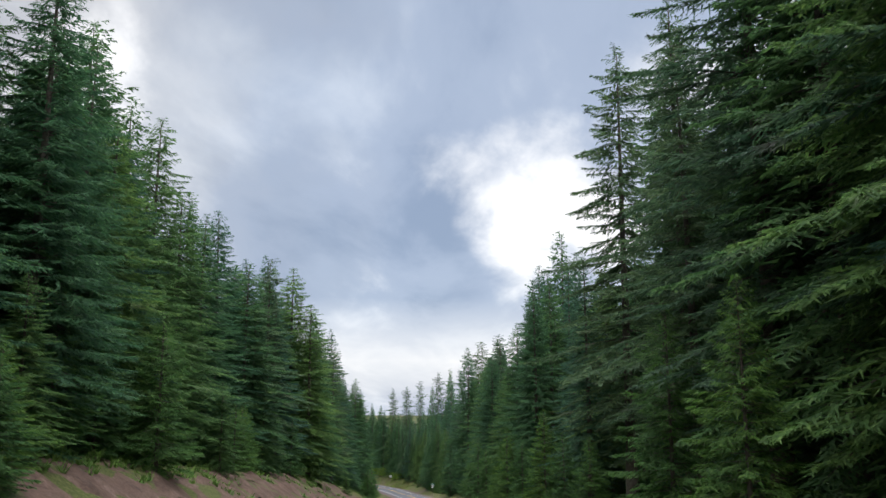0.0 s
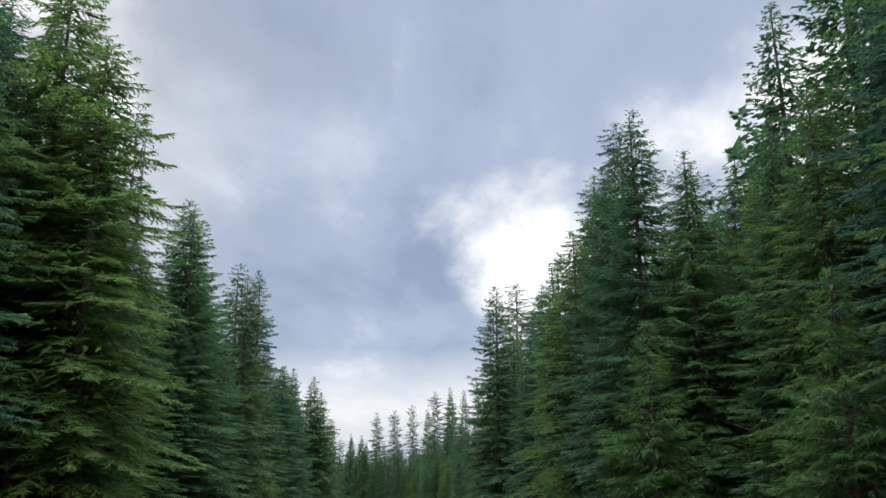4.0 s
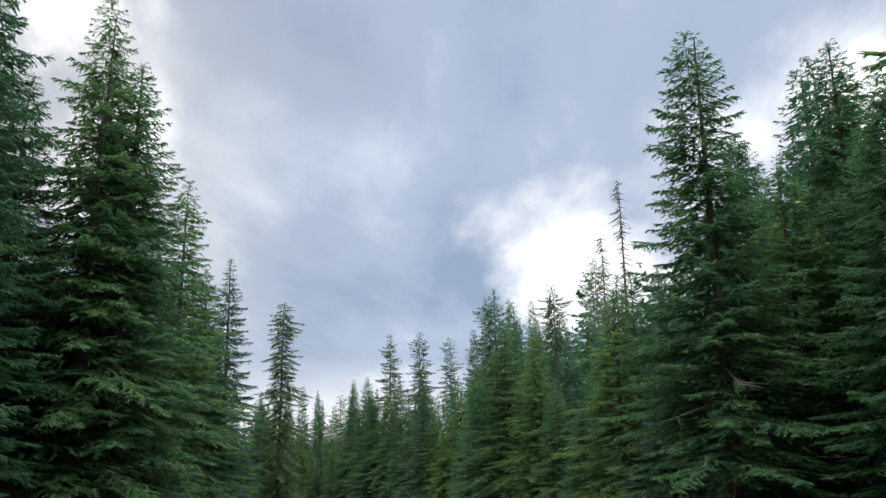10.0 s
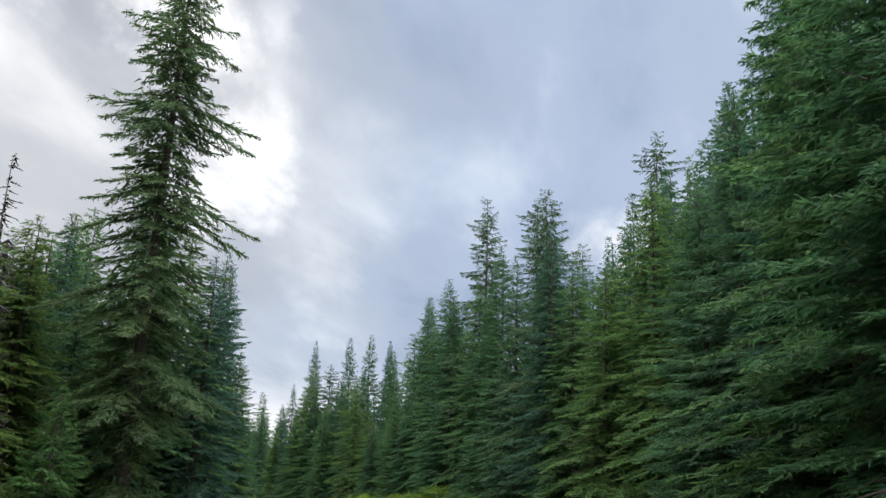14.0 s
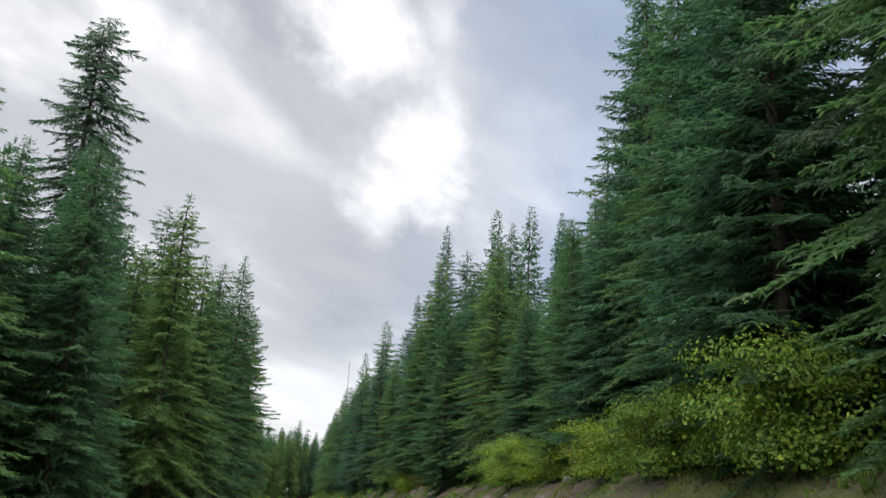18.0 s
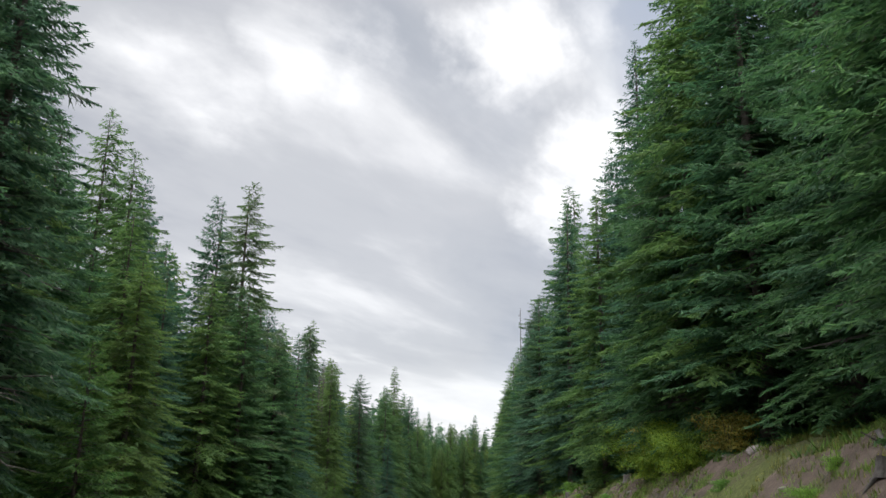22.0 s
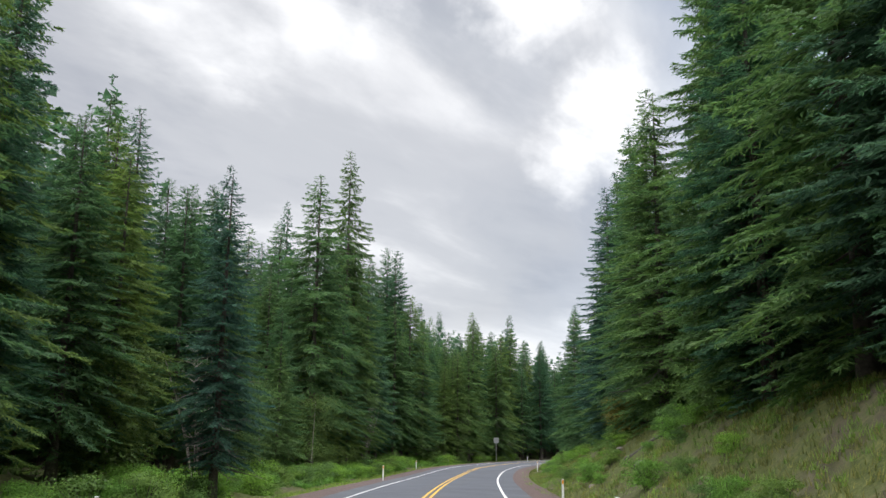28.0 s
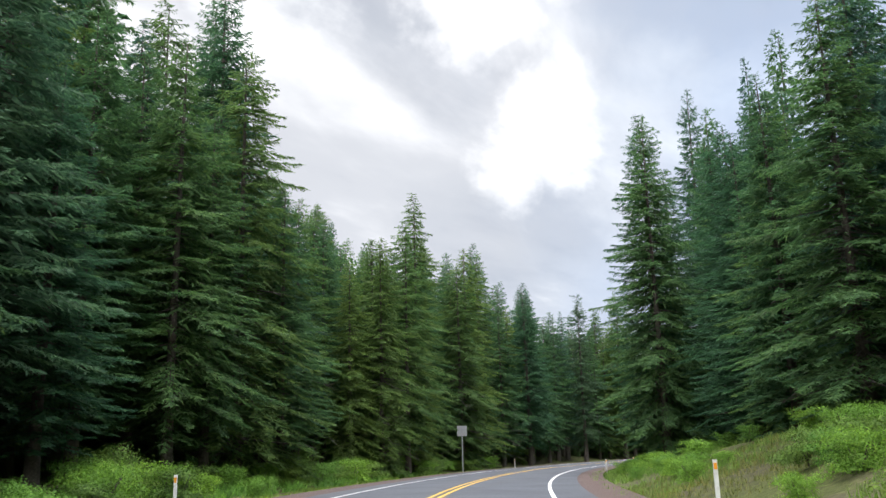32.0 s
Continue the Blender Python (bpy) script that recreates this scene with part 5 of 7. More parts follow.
for x, y, h, slim in ((11.7, 14.1, 24.7, 1.00), (-21.0, 60.3, 28.6, 1.00), (12.7, 65.7, 29.6, 1.00), (11.3, 79.5, 35.7, 1.22),):
    conifer("old_fir", x, y, h, slim, dead=int(x * 7 + y) % 6 == 0)
for x, y, h, slim in ((-25.8, 140.2, 33.4, 0.95), (-26.4, 109.2, 29.5, 0.95),):
    conifer("old_fir", x, y, h, slim, dead=int(x * 7 + y) % 6 == 0)
for x, y, h, slim in ((-21.8, 269.7, 38.7, 0.90), (-15.7, 272.6, 38.2, 0.90), (6.8, 191.0, 29.6, 1.00), (15.4, 213.7, 37.2, 0.90), (-1.0, 266.8, 42.2, 0.90), (-12.7, 237.7, 28.0, 0.95),):
    conifer("old_fir", x, y, h, slim, dead=int(x * 7 + y) % 6 == 0)
for x, y, h, slim in ((-66.9, 349.4, 31.4, 1.00), (-10.1, 305.9, 37.4, 0.90), (-40.6, 316.2, 30.2, 1.00), (-105.8, 332.2, 41.1, 0.85),):
    conifer("old_fir", x, y, h, slim, dead=int(x * 7 + y) % 6 == 0)
for x, y, h, slim in ((-143.3, 407.1, 21.9, 1.00), (-108.0, 352.4, 26.8, 1.00), (-105.4, 393.3, 22.2, 0.95),):
    conifer("old_fir", x, y, h, slim, dead=int(x * 7 + y) % 6 == 0)
for x, y, h, slim in ((-160.6, 411.9, 23.7, 1.00), (-138.2, 449.4, 28.0, 1.00),):
    conifer("old_fir", x, y, h, slim, dead=int(x * 7 + y) % 6 == 0)
for x, y, h, slim in ((-225.9, 599.3, 29.0, 0.95),):
    conifer("old_fir", x, y, h, slim, dead=int(x * 7 + y) % 6 == 0)
for x, y, h, bushy in ((-20.9, 24.0, 28.7, 0.60), (-138.0, 446.3, 35.8, 0.35), (-23.3, 31.8, 33.0, 0.80), (-25.8, 139.2, 33.6, 0.45), (-135.7, 390.8, 20.4, 0.50), (-137.0, 391.5, 19.0, 0.50), (-33.1, 199.6, 16.8, 0.50), (-34.8, 198.6, 14.6, 0.70), (-33.9, 201.1, 13.5, 0.70), (-36.6, 200.5, 14.0, 0.60), (-36.0, 197.0, 15.5, 0.50), (9.0, 165.5, 27.8, 0.90), (11.2, 167.0, 34.0, 0.90),):
    snag(x, y, h, bushy, int(h * 10))

# second rows behind them
BACK = []
BACK += [(-26, -170, 26), (-28, -164, 21), (-27, -157, 27), (-28, -154, 26), (-23, -148, 22), (-26, -145, 21), (-25, -138, 25), (-28, -135, 23), (-27, -129, 27), (-25, -126, 25), (-27, -121, 21), (-24, -112, 29), (-24, -108, 23), (-26, -104, 29), (-28, -95, 20), (-26, -90, 29), (34, -168, 23), (35, -162, 28), (29, -152, 25), (27, -146, 23), (33, -139, 19), (27, -133, 21), (27, -128, 28), (32, -125, 28), (28, -99, 21), (30, -85, 21), (-30, -167, 26), (-32, -161, 25), (-36, -158, 24), (-39, -145, 26)]
BACK += [(-37, -139, 19), (-33, -135, 23), (-32, -124, 20), (-31, -119, 18), (-30, -112, 27), (-31, -108, 22), (-31, -101, 24), (-33, -98, 25), (-32, -90, 22), (40, -165, 23), (50, -158, 21), (36, -152, 22), (39, -146, 17), (46, -139, 24), (39, -133, 25), (47, -121, 20), (45, -114, 24), (45, -105, 25), (41, -99, 20), (49, -93, 24), (47, -84, 25), (-49, -168, 18), (-55, -162, 18), (-54, -155, 21), (-43, -148, 25), (-52, -142, 20), (-47, -136, 18), (-54, -130, 25), (-52, -125, 25), (-58, -117, 19)]
BACK += [(-54, -109, 22), (-44, -102, 16), (-57, -96, 20), (-49, -90, 25), (29, -172, 25), (30, -117, 31), (33, -96, 26), (36, -93, 32), (28, -106, 28), (32, -159, 26), (29, -94, 26), (37, -127, 30), (33, -110, 29), (33, -106, 31), (35, -85, 23), (37, -114, 26), (27, -88, 25), (35, -133, 25), (37, -106, 26), (30, -102, 32), (32, -146, 23), (29, -122, 25), (37, -159, 26), (37, -171, 25), (32, -91, 27), (25, -85, 26), (32, -165, 25), (-38, -96, 23), (-38, -117, 24), (-39, -155, 31)]
BACK += [(-35, -164, 27), (-41, -112, 28), (-41, -142, 26), (-42, -133, 24), (-39, -90, 27), (-31, -174, 29), (-42, -127, 24), (-33, -148, 30), (-29, -86, 30), (-29, -151, 31), (-42, -119, 31), (-40, -105, 22), (-37, -151, 29), (-37, -101, 26), (-24, -132, 32), (-36, -87, 23), (-37, -127, 29), (-23, -116, 30), (-41, -161, 26), (-36, -93, 25), (-24, -98, 23), (-30, -145, 30), (-24, -161, 28), (-38, -108, 27), (-42, -99, 30), (-39, -171, 23), (-35, -145, 25), (-36, -174, 24), (-37, -112, 26), (-33, -129, 23)]
BACK += [(-37, -121, 29), (-43, -108, 23)]
BACK += [(21, -82, 24), (22, -75, 28), (19, -69, 21), (19, -62, 23), (19, -59, 29), (18, -52, 21), (18, -35, 19), (18, -22, 27), (16, -12, 28), (15, -9, 20), (17, -2, 24), (17, 4, 25), (-27, -83, 22), (-29, -76, 25), (-29, -73, 30), (-29, -63, 23), (-27, -57, 26), (-29, -53, 29), (-30, -47, 27), (-29, -44, 26), (-30, -34, 28), (-32, -27, 25), (-32, -24, 23), (-32, -17, 21), (-31, -14, 25), (-32, -7, 22), (-31, -4, 27), (-32, 3, 28), (32, -78, 27), (31, -68, 23)]
BACK += [(25, -65, 25), (31, -58, 25), (26, -48, 22), (21, -42, 18), (31, -35, 25), (27, -28, 24), (25, -22, 23), (26, -15, 24), (29, -5, 28), (29, 1, 18), (23, 4, 26), (-34, -83, 19), (-40, -80, 22), (-41, -73, 24), (-36, -67, 21), (-39, -57, 23), (-37, -50, 20), (-35, -44, 20), (-37, -37, 18), (-43, -34, 23), (-37, -27, 25), (-37, -11, 25), (-40, -8, 20), (-39, -1, 18), (34, -72, 19), (40, -65, 22), (47, -58, 19), (37, -48, 19), (47, -41, 21), (44, -34, 19)]
BACK += [(46, -28, 16), (45, -21, 22), (43, -14, 20), (36, -11, 23), (38, -5, 16), (-48, -84, 22), (-59, -77, 18), (-52, -67, 18), (-46, -60, 23), (-45, -54, 24), (-59, -48, 23), (-46, -41, 26), (-54, -35, 16), (-53, -28, 21), (-50, -21, 16), (-50, -15, 17), (-56, -8, 24), (-46, -4, 22), (28, -12, 27), (19, -9, 29), (34, -55, 27), (30, -42, 26), (24, -79, 26), (35, -45, 25), (23, -72, 30), (23, -5, 26), (35, -38, 31), (29, -32, 25), (23, -29, 24), (23, -52, 30)]
BACK += [(23, -19, 25), (27, -45, 27), (28, -52, 31), (33, -18, 27), (34, -31, 32), (28, -2, 28), (35, -65, 32), (33, -2, 28), (20, -25, 20), (25, -32, 21), (21, -2, 27), (32, 5, 25), (34, -25, 31), (24, -59, 31), (29, -25, 25), (-35, -14, 32), (-34, -70, 30), (-40, -63, 30), (-43, -70, 29), (-39, -41, 25), (-28, -21, 23), (-44, -11, 32), (-39, -18, 28), (-21, -80, 28), (-36, -80, 32), (-42, 3, 26), (-36, -8, 25), (-34, -77, 24), (-44, -21, 29), (-22, -53, 26)]
BACK += [(-34, -31, 27), (-26, -50, 30), (-44, -47, 29), (-36, -21, 28), (-44, -38, 23), (-34, -1, 23), (-21, -0, 25), (-45, -31, 30), (-36, -73, 32), (-32, -50, 23), (-34, -63, 29)]
BACK += [(18, 8, 22), (14, 30, 22), (16, 34, 24), (14, 40, 27), (16, 44, 22), (14, 50, 23), (18, 67, 23), (18, 71, 21), (15, 74, 30), (16, 77, 27), (17, 87, 27), (17, 91, 27), (-30, 6, 29), (-32, 13, 23), (-31, 16, 27), (-33, 23, 27), (-32, 33, 26), (-34, 36, 23), (-28, 40, 22), (-30, 46, 23), (-30, 50, 27), (-34, 56, 25), (-30, 59, 24), (-30, 66, 28), (-31, 72, 23), (-32, 76, 25), (-30, 89, 24), (-33, 92, 29), (22, 11, 19), (27, 21, 20)]
BACK += [(28, 27, 24), (26, 34, 25), (23, 40, 22), (28, 44, 22), (25, 50, 19), (25, 57, 26), (21, 60, 22), (23, 67, 27), (23, 78, 19), (19, 81, 24), (27, 88, 24), (23, 94, 23), (-42, 9, 27), (-44, 16, 20), (-36, 30, 21), (-44, 33, 20), (-40, 36, 25), (-40, 46, 23), (-43, 53, 27), (-35, 63, 24), (-43, 69, 26), (-42, 75, 21), (-42, 82, 20), (-40, 88, 23), (-44, 91, 23), (42, 11, 25), (35, 18, 23), (39, 24, 24), (38, 31, 18), (31, 37, 17)]
BACK += [(32, 54, 21), (36, 61, 22), (31, 74, 18), (43, 85, 26), (31, 95, 25), (-53, 6, 26), (-48, 19, 18), (-61, 26, 22), (-55, 33, 19), (-58, 40, 20), (-45, 46, 16), (-55, 59, 20), (-62, 62, 26), (-55, 72, 26), (-50, 78, 17), (-57, 87, 18), (24, 24, 32), (24, 84, 24), (26, 64, 26), (29, 91, 28), (19, 31, 24), (30, 61, 30), (15, 54, 26), (31, 18, 29), (32, 64, 24), (27, 11, 30), (22, 17, 25), (28, 57, 26), (16, 27, 23), (30, 8, 26)]
BACK += [(21, 91, 24), (19, 94, 26), (32, 21, 24), (18, 50, 27), (32, 11, 26), (16, 64, 24), (30, 50, 24), (23, 31, 26), (28, 78, 31), (29, 68, 32), (31, 85, 25), (32, 31, 23), (19, 24, 22), (31, 47, 30), (-47, 36, 30), (-45, 65, 31), (-40, 20, 28), (-47, 75, 31), (-41, 62, 31), (-23, 6, 28), (-29, 79, 27), (-38, 26, 23), (-38, 59, 25), (-44, 59, 28), (-44, 6, 30), (-35, 50, 30), (-37, 6, 25), (-42, 40, 30), (-31, 82, 31), (-40, 72, 27)]
BACK += [(-38, 91, 27), (-37, 75, 23), (-46, 9, 26), (-38, 33, 29), (-37, 82, 26), (-37, 53, 31), (-37, 40, 29), (-36, 46, 26), (-38, 66, 23), (-30, 36, 25), (-45, 26, 23), (-37, 13, 23), (-41, 56, 27), (-47, 81, 25), (-26, 16, 32)]
BACK += [(16, 97, 25), (15, 101, 28), (14, 104, 20), (15, 111, 26), (14, 114, 25), (15, 124, 19), (13, 128, 22), (10, 134, 19), (13, 138, 23), (11, 141, 16), (12, 145, 17), (12, 151, 20), (11, 162, 18), (9, 172, 18), (7, 182, 22), (-35, 95, 20), (-32, 101, 20), (-36, 105, 27), (-35, 111, 20), (-33, 114, 29), (-32, 121, 30), (-33, 124, 21), (-35, 127, 24), (-38, 133, 25), (-37, 137, 22), (-33, 140, 22), (-37, 146, 25), (-37, 156, 21), (-38, 168, 22), (-40, 171, 22)]
BACK += [(19, 104, 22), (23, 111, 21), (19, 121, 22), (22, 128, 26), (21, 139, 20), (23, 142, 19), (16, 148, 23), (15, 155, 19), (19, 166, 21), (18, 173, 27), (19, 180, 20), (-45, 98, 23), (-41, 104, 20), (-47, 110, 18), (-42, 114, 19), (-46, 123, 24), (-40, 130, 22), (-47, 136, 22), (-43, 139, 23), (-47, 145, 26), (-45, 151, 23), (-49, 157, 22), (-45, 167, 20), (-50, 173, 27), (37, 102, 23), (31, 108, 17), (31, 115, 22), (26, 122, 23), (32, 133, 21), (39, 140, 18)]
BACK += [(32, 143, 20), (27, 150, 25), (29, 157, 23), (37, 162, 24), (29, 168, 16), (36, 176, 21), (26, 185, 24), (-53, 94, 21), (-63, 100, 24), (-62, 106, 19), (-57, 113, 18), (-53, 119, 24), (-63, 125, 18), (-57, 128, 25), (-54, 135, 21), (-62, 140, 19), (-68, 143, 16), (-57, 150, 19), (-61, 156, 17), (-65, 161, 17), (-56, 169, 21), (-67, 173, 18), (25, 98, 22), (28, 125, 26), (22, 153, 25), (17, 187, 27), (25, 164, 27), (14, 166, 23), (15, 131, 24), (23, 160, 29)]
BACK += [(19, 114, 23), (13, 159, 21), (24, 135, 27), (20, 170, 29), (28, 143, 28), (23, 118, 24), (21, 101, 26), (27, 139, 30), (11, 176, 24), (20, 132, 25), (24, 115, 30), (22, 108, 29), (19, 145, 25), (16, 176, 24), (20, 156, 23), (29, 98, 31), (21, 177, 29), (26, 129, 24), (18, 135, 25), (18, 128, 20), (24, 174, 23), (16, 118, 31), (10, 155, 17), (8, 186, 22), (13, 186, 22), (15, 141, 23), (16, 183, 29), (25, 108, 29), (-25, 121, 26), (-41, 161, 25)]
BACK += [(-28, 144, 29), (-42, 133, 27), (-54, 163, 32), (-28, 134, 28), (-56, 175, 28), (-47, 120, 27), (-41, 123, 23), (-32, 179, 28), (-38, 108, 29), (-53, 154, 25), (-39, 152, 30), (-49, 107, 31), (-46, 173, 28), (-38, 117, 29), (-39, 139, 28), (-49, 132, 29), (-45, 104, 24), (-40, 95, 27), (-51, 166, 31), (-45, 129, 26), (-52, 160, 29), (-32, 108, 30), (-52, 141, 29), (-49, 138, 32), (-38, 98, 25), (-42, 174, 29), (-36, 149, 24), (-47, 161, 25), (-50, 151, 27)]
BACK += [(4, 195, 20), (6, 199, 21), (2, 202, 20), (1, 209, 22), (-1, 216, 21), (0, 223, 26), (-4, 226, 22), (-3, 233, 26), (-6, 240, 24), (-7, 247, 25), (-9, 250, 23), (-11, 257, 23), (-15, 259, 22), (-14, 263, 21), (-22, 275, 20), (-42, 184, 22), (-46, 192, 26), (-44, 196, 28), (-44, 202, 22), (-46, 205, 21), (-49, 207, 29), (-51, 213, 28), (-52, 219, 22), (-55, 228, 20), (-59, 242, 20), (-58, 245, 21), (-66, 255, 25), (14, 190, 19), (14, 208, 23), (11, 211, 27)]
BACK += [(9, 218, 21), (10, 225, 21), (1, 227, 26), (7, 236, 18), (4, 239, 21), (-3, 244, 24), (1, 249, 20), (-5, 255, 21), (-7, 262, 26), (-13, 268, 23), (-50, 179, 26), (-50, 189, 19), (-52, 197, 26), (-53, 209, 20), (-57, 215, 23), (-65, 224, 20), (-60, 229, 26), (-65, 236, 18), (-65, 245, 21), (-70, 253, 22), (32, 193, 19), (17, 198, 25), (24, 206, 21), (20, 209, 18), (19, 217, 18), (22, 225, 23), (14, 230, 20), (19, 243, 15), (15, 246, 16), (8, 256, 20)]
BACK += [(14, 262, 22), (-72, 178, 20), (-60, 187, 23), (-68, 188, 23), (-61, 196, 18), (-75, 198, 23), (-61, 207, 21), (-67, 209, 25), (-70, 214, 22), (-78, 223, 17), (-74, 230, 19), (-87, 231, 22), (-89, 235, 25), (-83, 244, 21), (-1, 219, 26), (11, 193, 26), (8, 240, 25), (4, 224, 31), (6, 206, 26), (0, 234, 25), (5, 232, 26), (3, 213, 29), (8, 203, 26), (8, 229, 26), (-3, 237, 26), (-1, 230, 24), (8, 196, 27), (15, 223, 31), (9, 244, 28), (-4, 222, 20)]
BACK += [(14, 219, 28), (15, 194, 23), (12, 200, 32), (6, 221, 25), (4, 243, 25), (19, 205, 26), (14, 204, 29), (10, 233, 23), (-1, 212, 23), (-0, 241, 25), (19, 191, 25), (-54, 191, 26), (-56, 188, 28), (-37, 207, 14), (-56, 181, 25), (-52, 185, 32), (-34, 192, 22), (-52, 203, 31), (-41, 187, 27), (-46, 183, 26), (-40, 181, 24), (-57, 196, 28), (-56, 205, 27)]
BACK += [(-26, 285, 20), (-27, 288, 28), (-30, 291, 28), (-32, 293, 19), (-36, 303, 26), (-35, 308, 24), (-42, 311, 19), (-51, 330, 19), (-56, 335, 22), (-58, 342, 21), (-65, 354, 24), (-69, 355, 23), (-68, 260, 20), (-80, 281, 26), (-79, 286, 22), (-85, 290, 29), (-84, 294, 21), (-87, 299, 22), (-90, 301, 24), (-97, 308, 24), (-100, 317, 27), (-104, 326, 19), (-107, 328, 22), (-11, 284, 16), (-18, 285, 20), (-17, 294, 21), (-26, 297, 24), (-30, 303, 24), (-32, 313, 22), (-39, 322, 21)]
BACK += [(-39, 334, 21), (-43, 335, 21), (-47, 341, 18), (-59, 362, 24), (-75, 254, 22), (-78, 259, 20), (-86, 271, 22), (-88, 281, 26), (-93, 281, 21), (-90, 290, 21), (-89, 294, 26), (-93, 299, 18), (-101, 313, 22), (-105, 318, 22), (-113, 316, 26), (-115, 323, 19), (2, 295, 11), (-6, 299, 16), (-20, 308, 21), (-24, 314, 18), (-17, 327, 20), (-33, 326, 17), (-27, 337, 11), (-33, 342, 17), (-35, 354, 17), (-43, 356, 16), (-50, 356, 18), (-50, 364, 19), (-87, 253, 21), (-92, 257, 22)]
BACK += [(-97, 261, 20), (-105, 267, 16), (-108, 283, 23), (-105, 291, 17), (-105, 295, 17), (-116, 299, 24), (-118, 305, 17), (-117, 313, 20)]
BACK += [(-74, 364, 20), (-82, 371, 19), (-82, 378, 19), (-88, 378, 25), (-93, 387, 18), (-92, 391, 18), (-96, 396, 23), (-102, 401, 27), (-104, 403, 25), (-108, 409, 22), (-110, 411, 27), (-112, 414, 24), (-115, 416, 23), (-117, 427, 18), (-120, 428, 21), (-112, 336, 24), (-117, 337, 26), (-119, 339, 21), (-121, 346, 22), (-123, 349, 26), (-126, 351, 22), (-130, 357, 22), (-130, 361, 27), (-134, 366, 25), (-136, 372, 23), (-144, 375, 23), (-146, 377, 24), (-146, 382, 23), (-150, 387, 20), (-153, 393, 27)]
BACK += [(-157, 402, 20), (-66, 361, 24), (-70, 366, 18), (-75, 371, 18), (-77, 382, 18), (-78, 389, 21), (-81, 391, 18), (-88, 394, 22), (-90, 401, 22), (-98, 403, 19), (-103, 408, 18), (-101, 413, 24), (-108, 417, 16), (-105, 423, 19), (-110, 427, 18), (-114, 436, 15), (-114, 331, 25), (-123, 328, 20), (-124, 336, 20), (-127, 342, 19), (-132, 347, 24), (-138, 355, 20), (-136, 360, 20), (-141, 365, 23), (-142, 368, 26), (-154, 372, 25), (-155, 379, 21), (-154, 388, 24), (-166, 388, 25), (-169, 394, 20)]
BACK += [(-165, 401, 27), (-51, 372, 18), (-61, 373, 17), (-60, 382, 11), (-69, 384, 19), (-71, 390, 17), (-73, 397, 13), (-71, 406, 19), (-84, 401, 21), (-81, 411, 17), (-81, 419, 12), (-95, 421, 12), (-94, 427, 19), (-92, 436, 12), (-101, 438, 17), (-105, 443, 12), (-123, 321, 18), (-139, 325, 21), (-136, 340, 24), (-144, 343, 23), (-142, 352, 22), (-152, 349, 17), (-154, 356, 22), (-157, 362, 17), (-170, 369, 21), (-164, 381, 22), (-176, 381, 25), (-177, 388, 25)]
BACK += [(-127, 435, 25), (-127, 440, 26), (-130, 445, 19), (-140, 454, 26), (-141, 462, 21), (-147, 469, 25), (-151, 470, 20), (-150, 475, 22), (-153, 477, 23), (-157, 481, 21), (-156, 485, 25), (-159, 487, 24), (-164, 405, 27), (-166, 412, 20), (-167, 415, 26), (-171, 421, 19), (-176, 422, 25), (-177, 429, 26), (-181, 431, 22), (-182, 434, 25), (-187, 440, 24), (-191, 446, 23), (-193, 448, 23), (-192, 453, 23), (-196, 454, 24), (-198, 461, 23), (-203, 466, 23), (-201, 471, 25), (-209, 475, 21), (-210, 482, 29)]
BACK += [(-118, 442, 19), (-122, 447, 16), (-130, 450, 16), (-128, 458, 17), (-137, 464, 25), (-135, 470, 23), (-144, 471, 17), (-147, 483, 24), (-152, 497, 22), (-153, 502, 23), (-157, 506, 21), (-169, 406, 27), (-181, 414, 23), (-182, 422, 20), (-185, 428, 24), (-188, 434, 23), (-198, 437, 26), (-202, 443, 20), (-207, 448, 20), (-207, 456, 18), (-213, 461, 26), (-219, 471, 24), (-217, 479, 23), (-107, 453, 11), (-117, 462, 13), (-125, 464, 17), (-122, 475, 12), (-132, 476, 12), (-136, 477, 14), (-128, 489, 15)]
BACK += [(-138, 489, 17), (-134, 498, 14), (-139, 503, 21), (-145, 508, 19), (-142, 515, 22), (-176, 397, 19), (-185, 395, 21), (-189, 400, 20), (-196, 404, 23), (-190, 417, 21), (-195, 422, 19), (-200, 427, 16), (-206, 431, 23), (-219, 437, 24), (-217, 446, 21), (-224, 451, 24), (-226, 458, 16), (-226, 467, 20), (-237, 470, 25), (-204, 419, 26), (-230, 474, 28), (-213, 440, 31), (-205, 445, 31), (-208, 426, 31), (-229, 470, 30), (-207, 452, 24), (-224, 476, 27), (-207, 435, 28), (-192, 432, 25), (-197, 449, 24)]
BACK += [(-200, 431, 23), (-230, 465, 31), (-200, 439, 25), (-203, 433, 30), (-211, 432, 32), (-225, 454, 28), (-216, 434, 24), (-209, 438, 26), (-222, 473, 28), (-174, 440, 19), (-203, 416, 28), (-234, 467, 30), (-226, 446, 24), (-193, 435, 32), (-214, 469, 25), (-221, 448, 28), (-196, 433, 28), (-203, 425, 29), (-183, 438, 30), (-211, 466, 22), (-223, 469, 27), (-201, 455, 30), (-219, 458, 30), (-208, 417, 23), (-217, 463, 23), (-199, 419, 24), (-208, 421, 31), (-223, 464, 25), (-229, 461, 31), (-212, 449, 30)]
BACK += [(-190, 466, 18), (-221, 440, 26), (-217, 450, 31), (-209, 471, 25), (-211, 445, 30), (-218, 467, 23), (-219, 454, 26), (-197, 442, 31), (-158, 497, 26), (-156, 509, 26), (-149, 507, 29), (-145, 498, 30)]
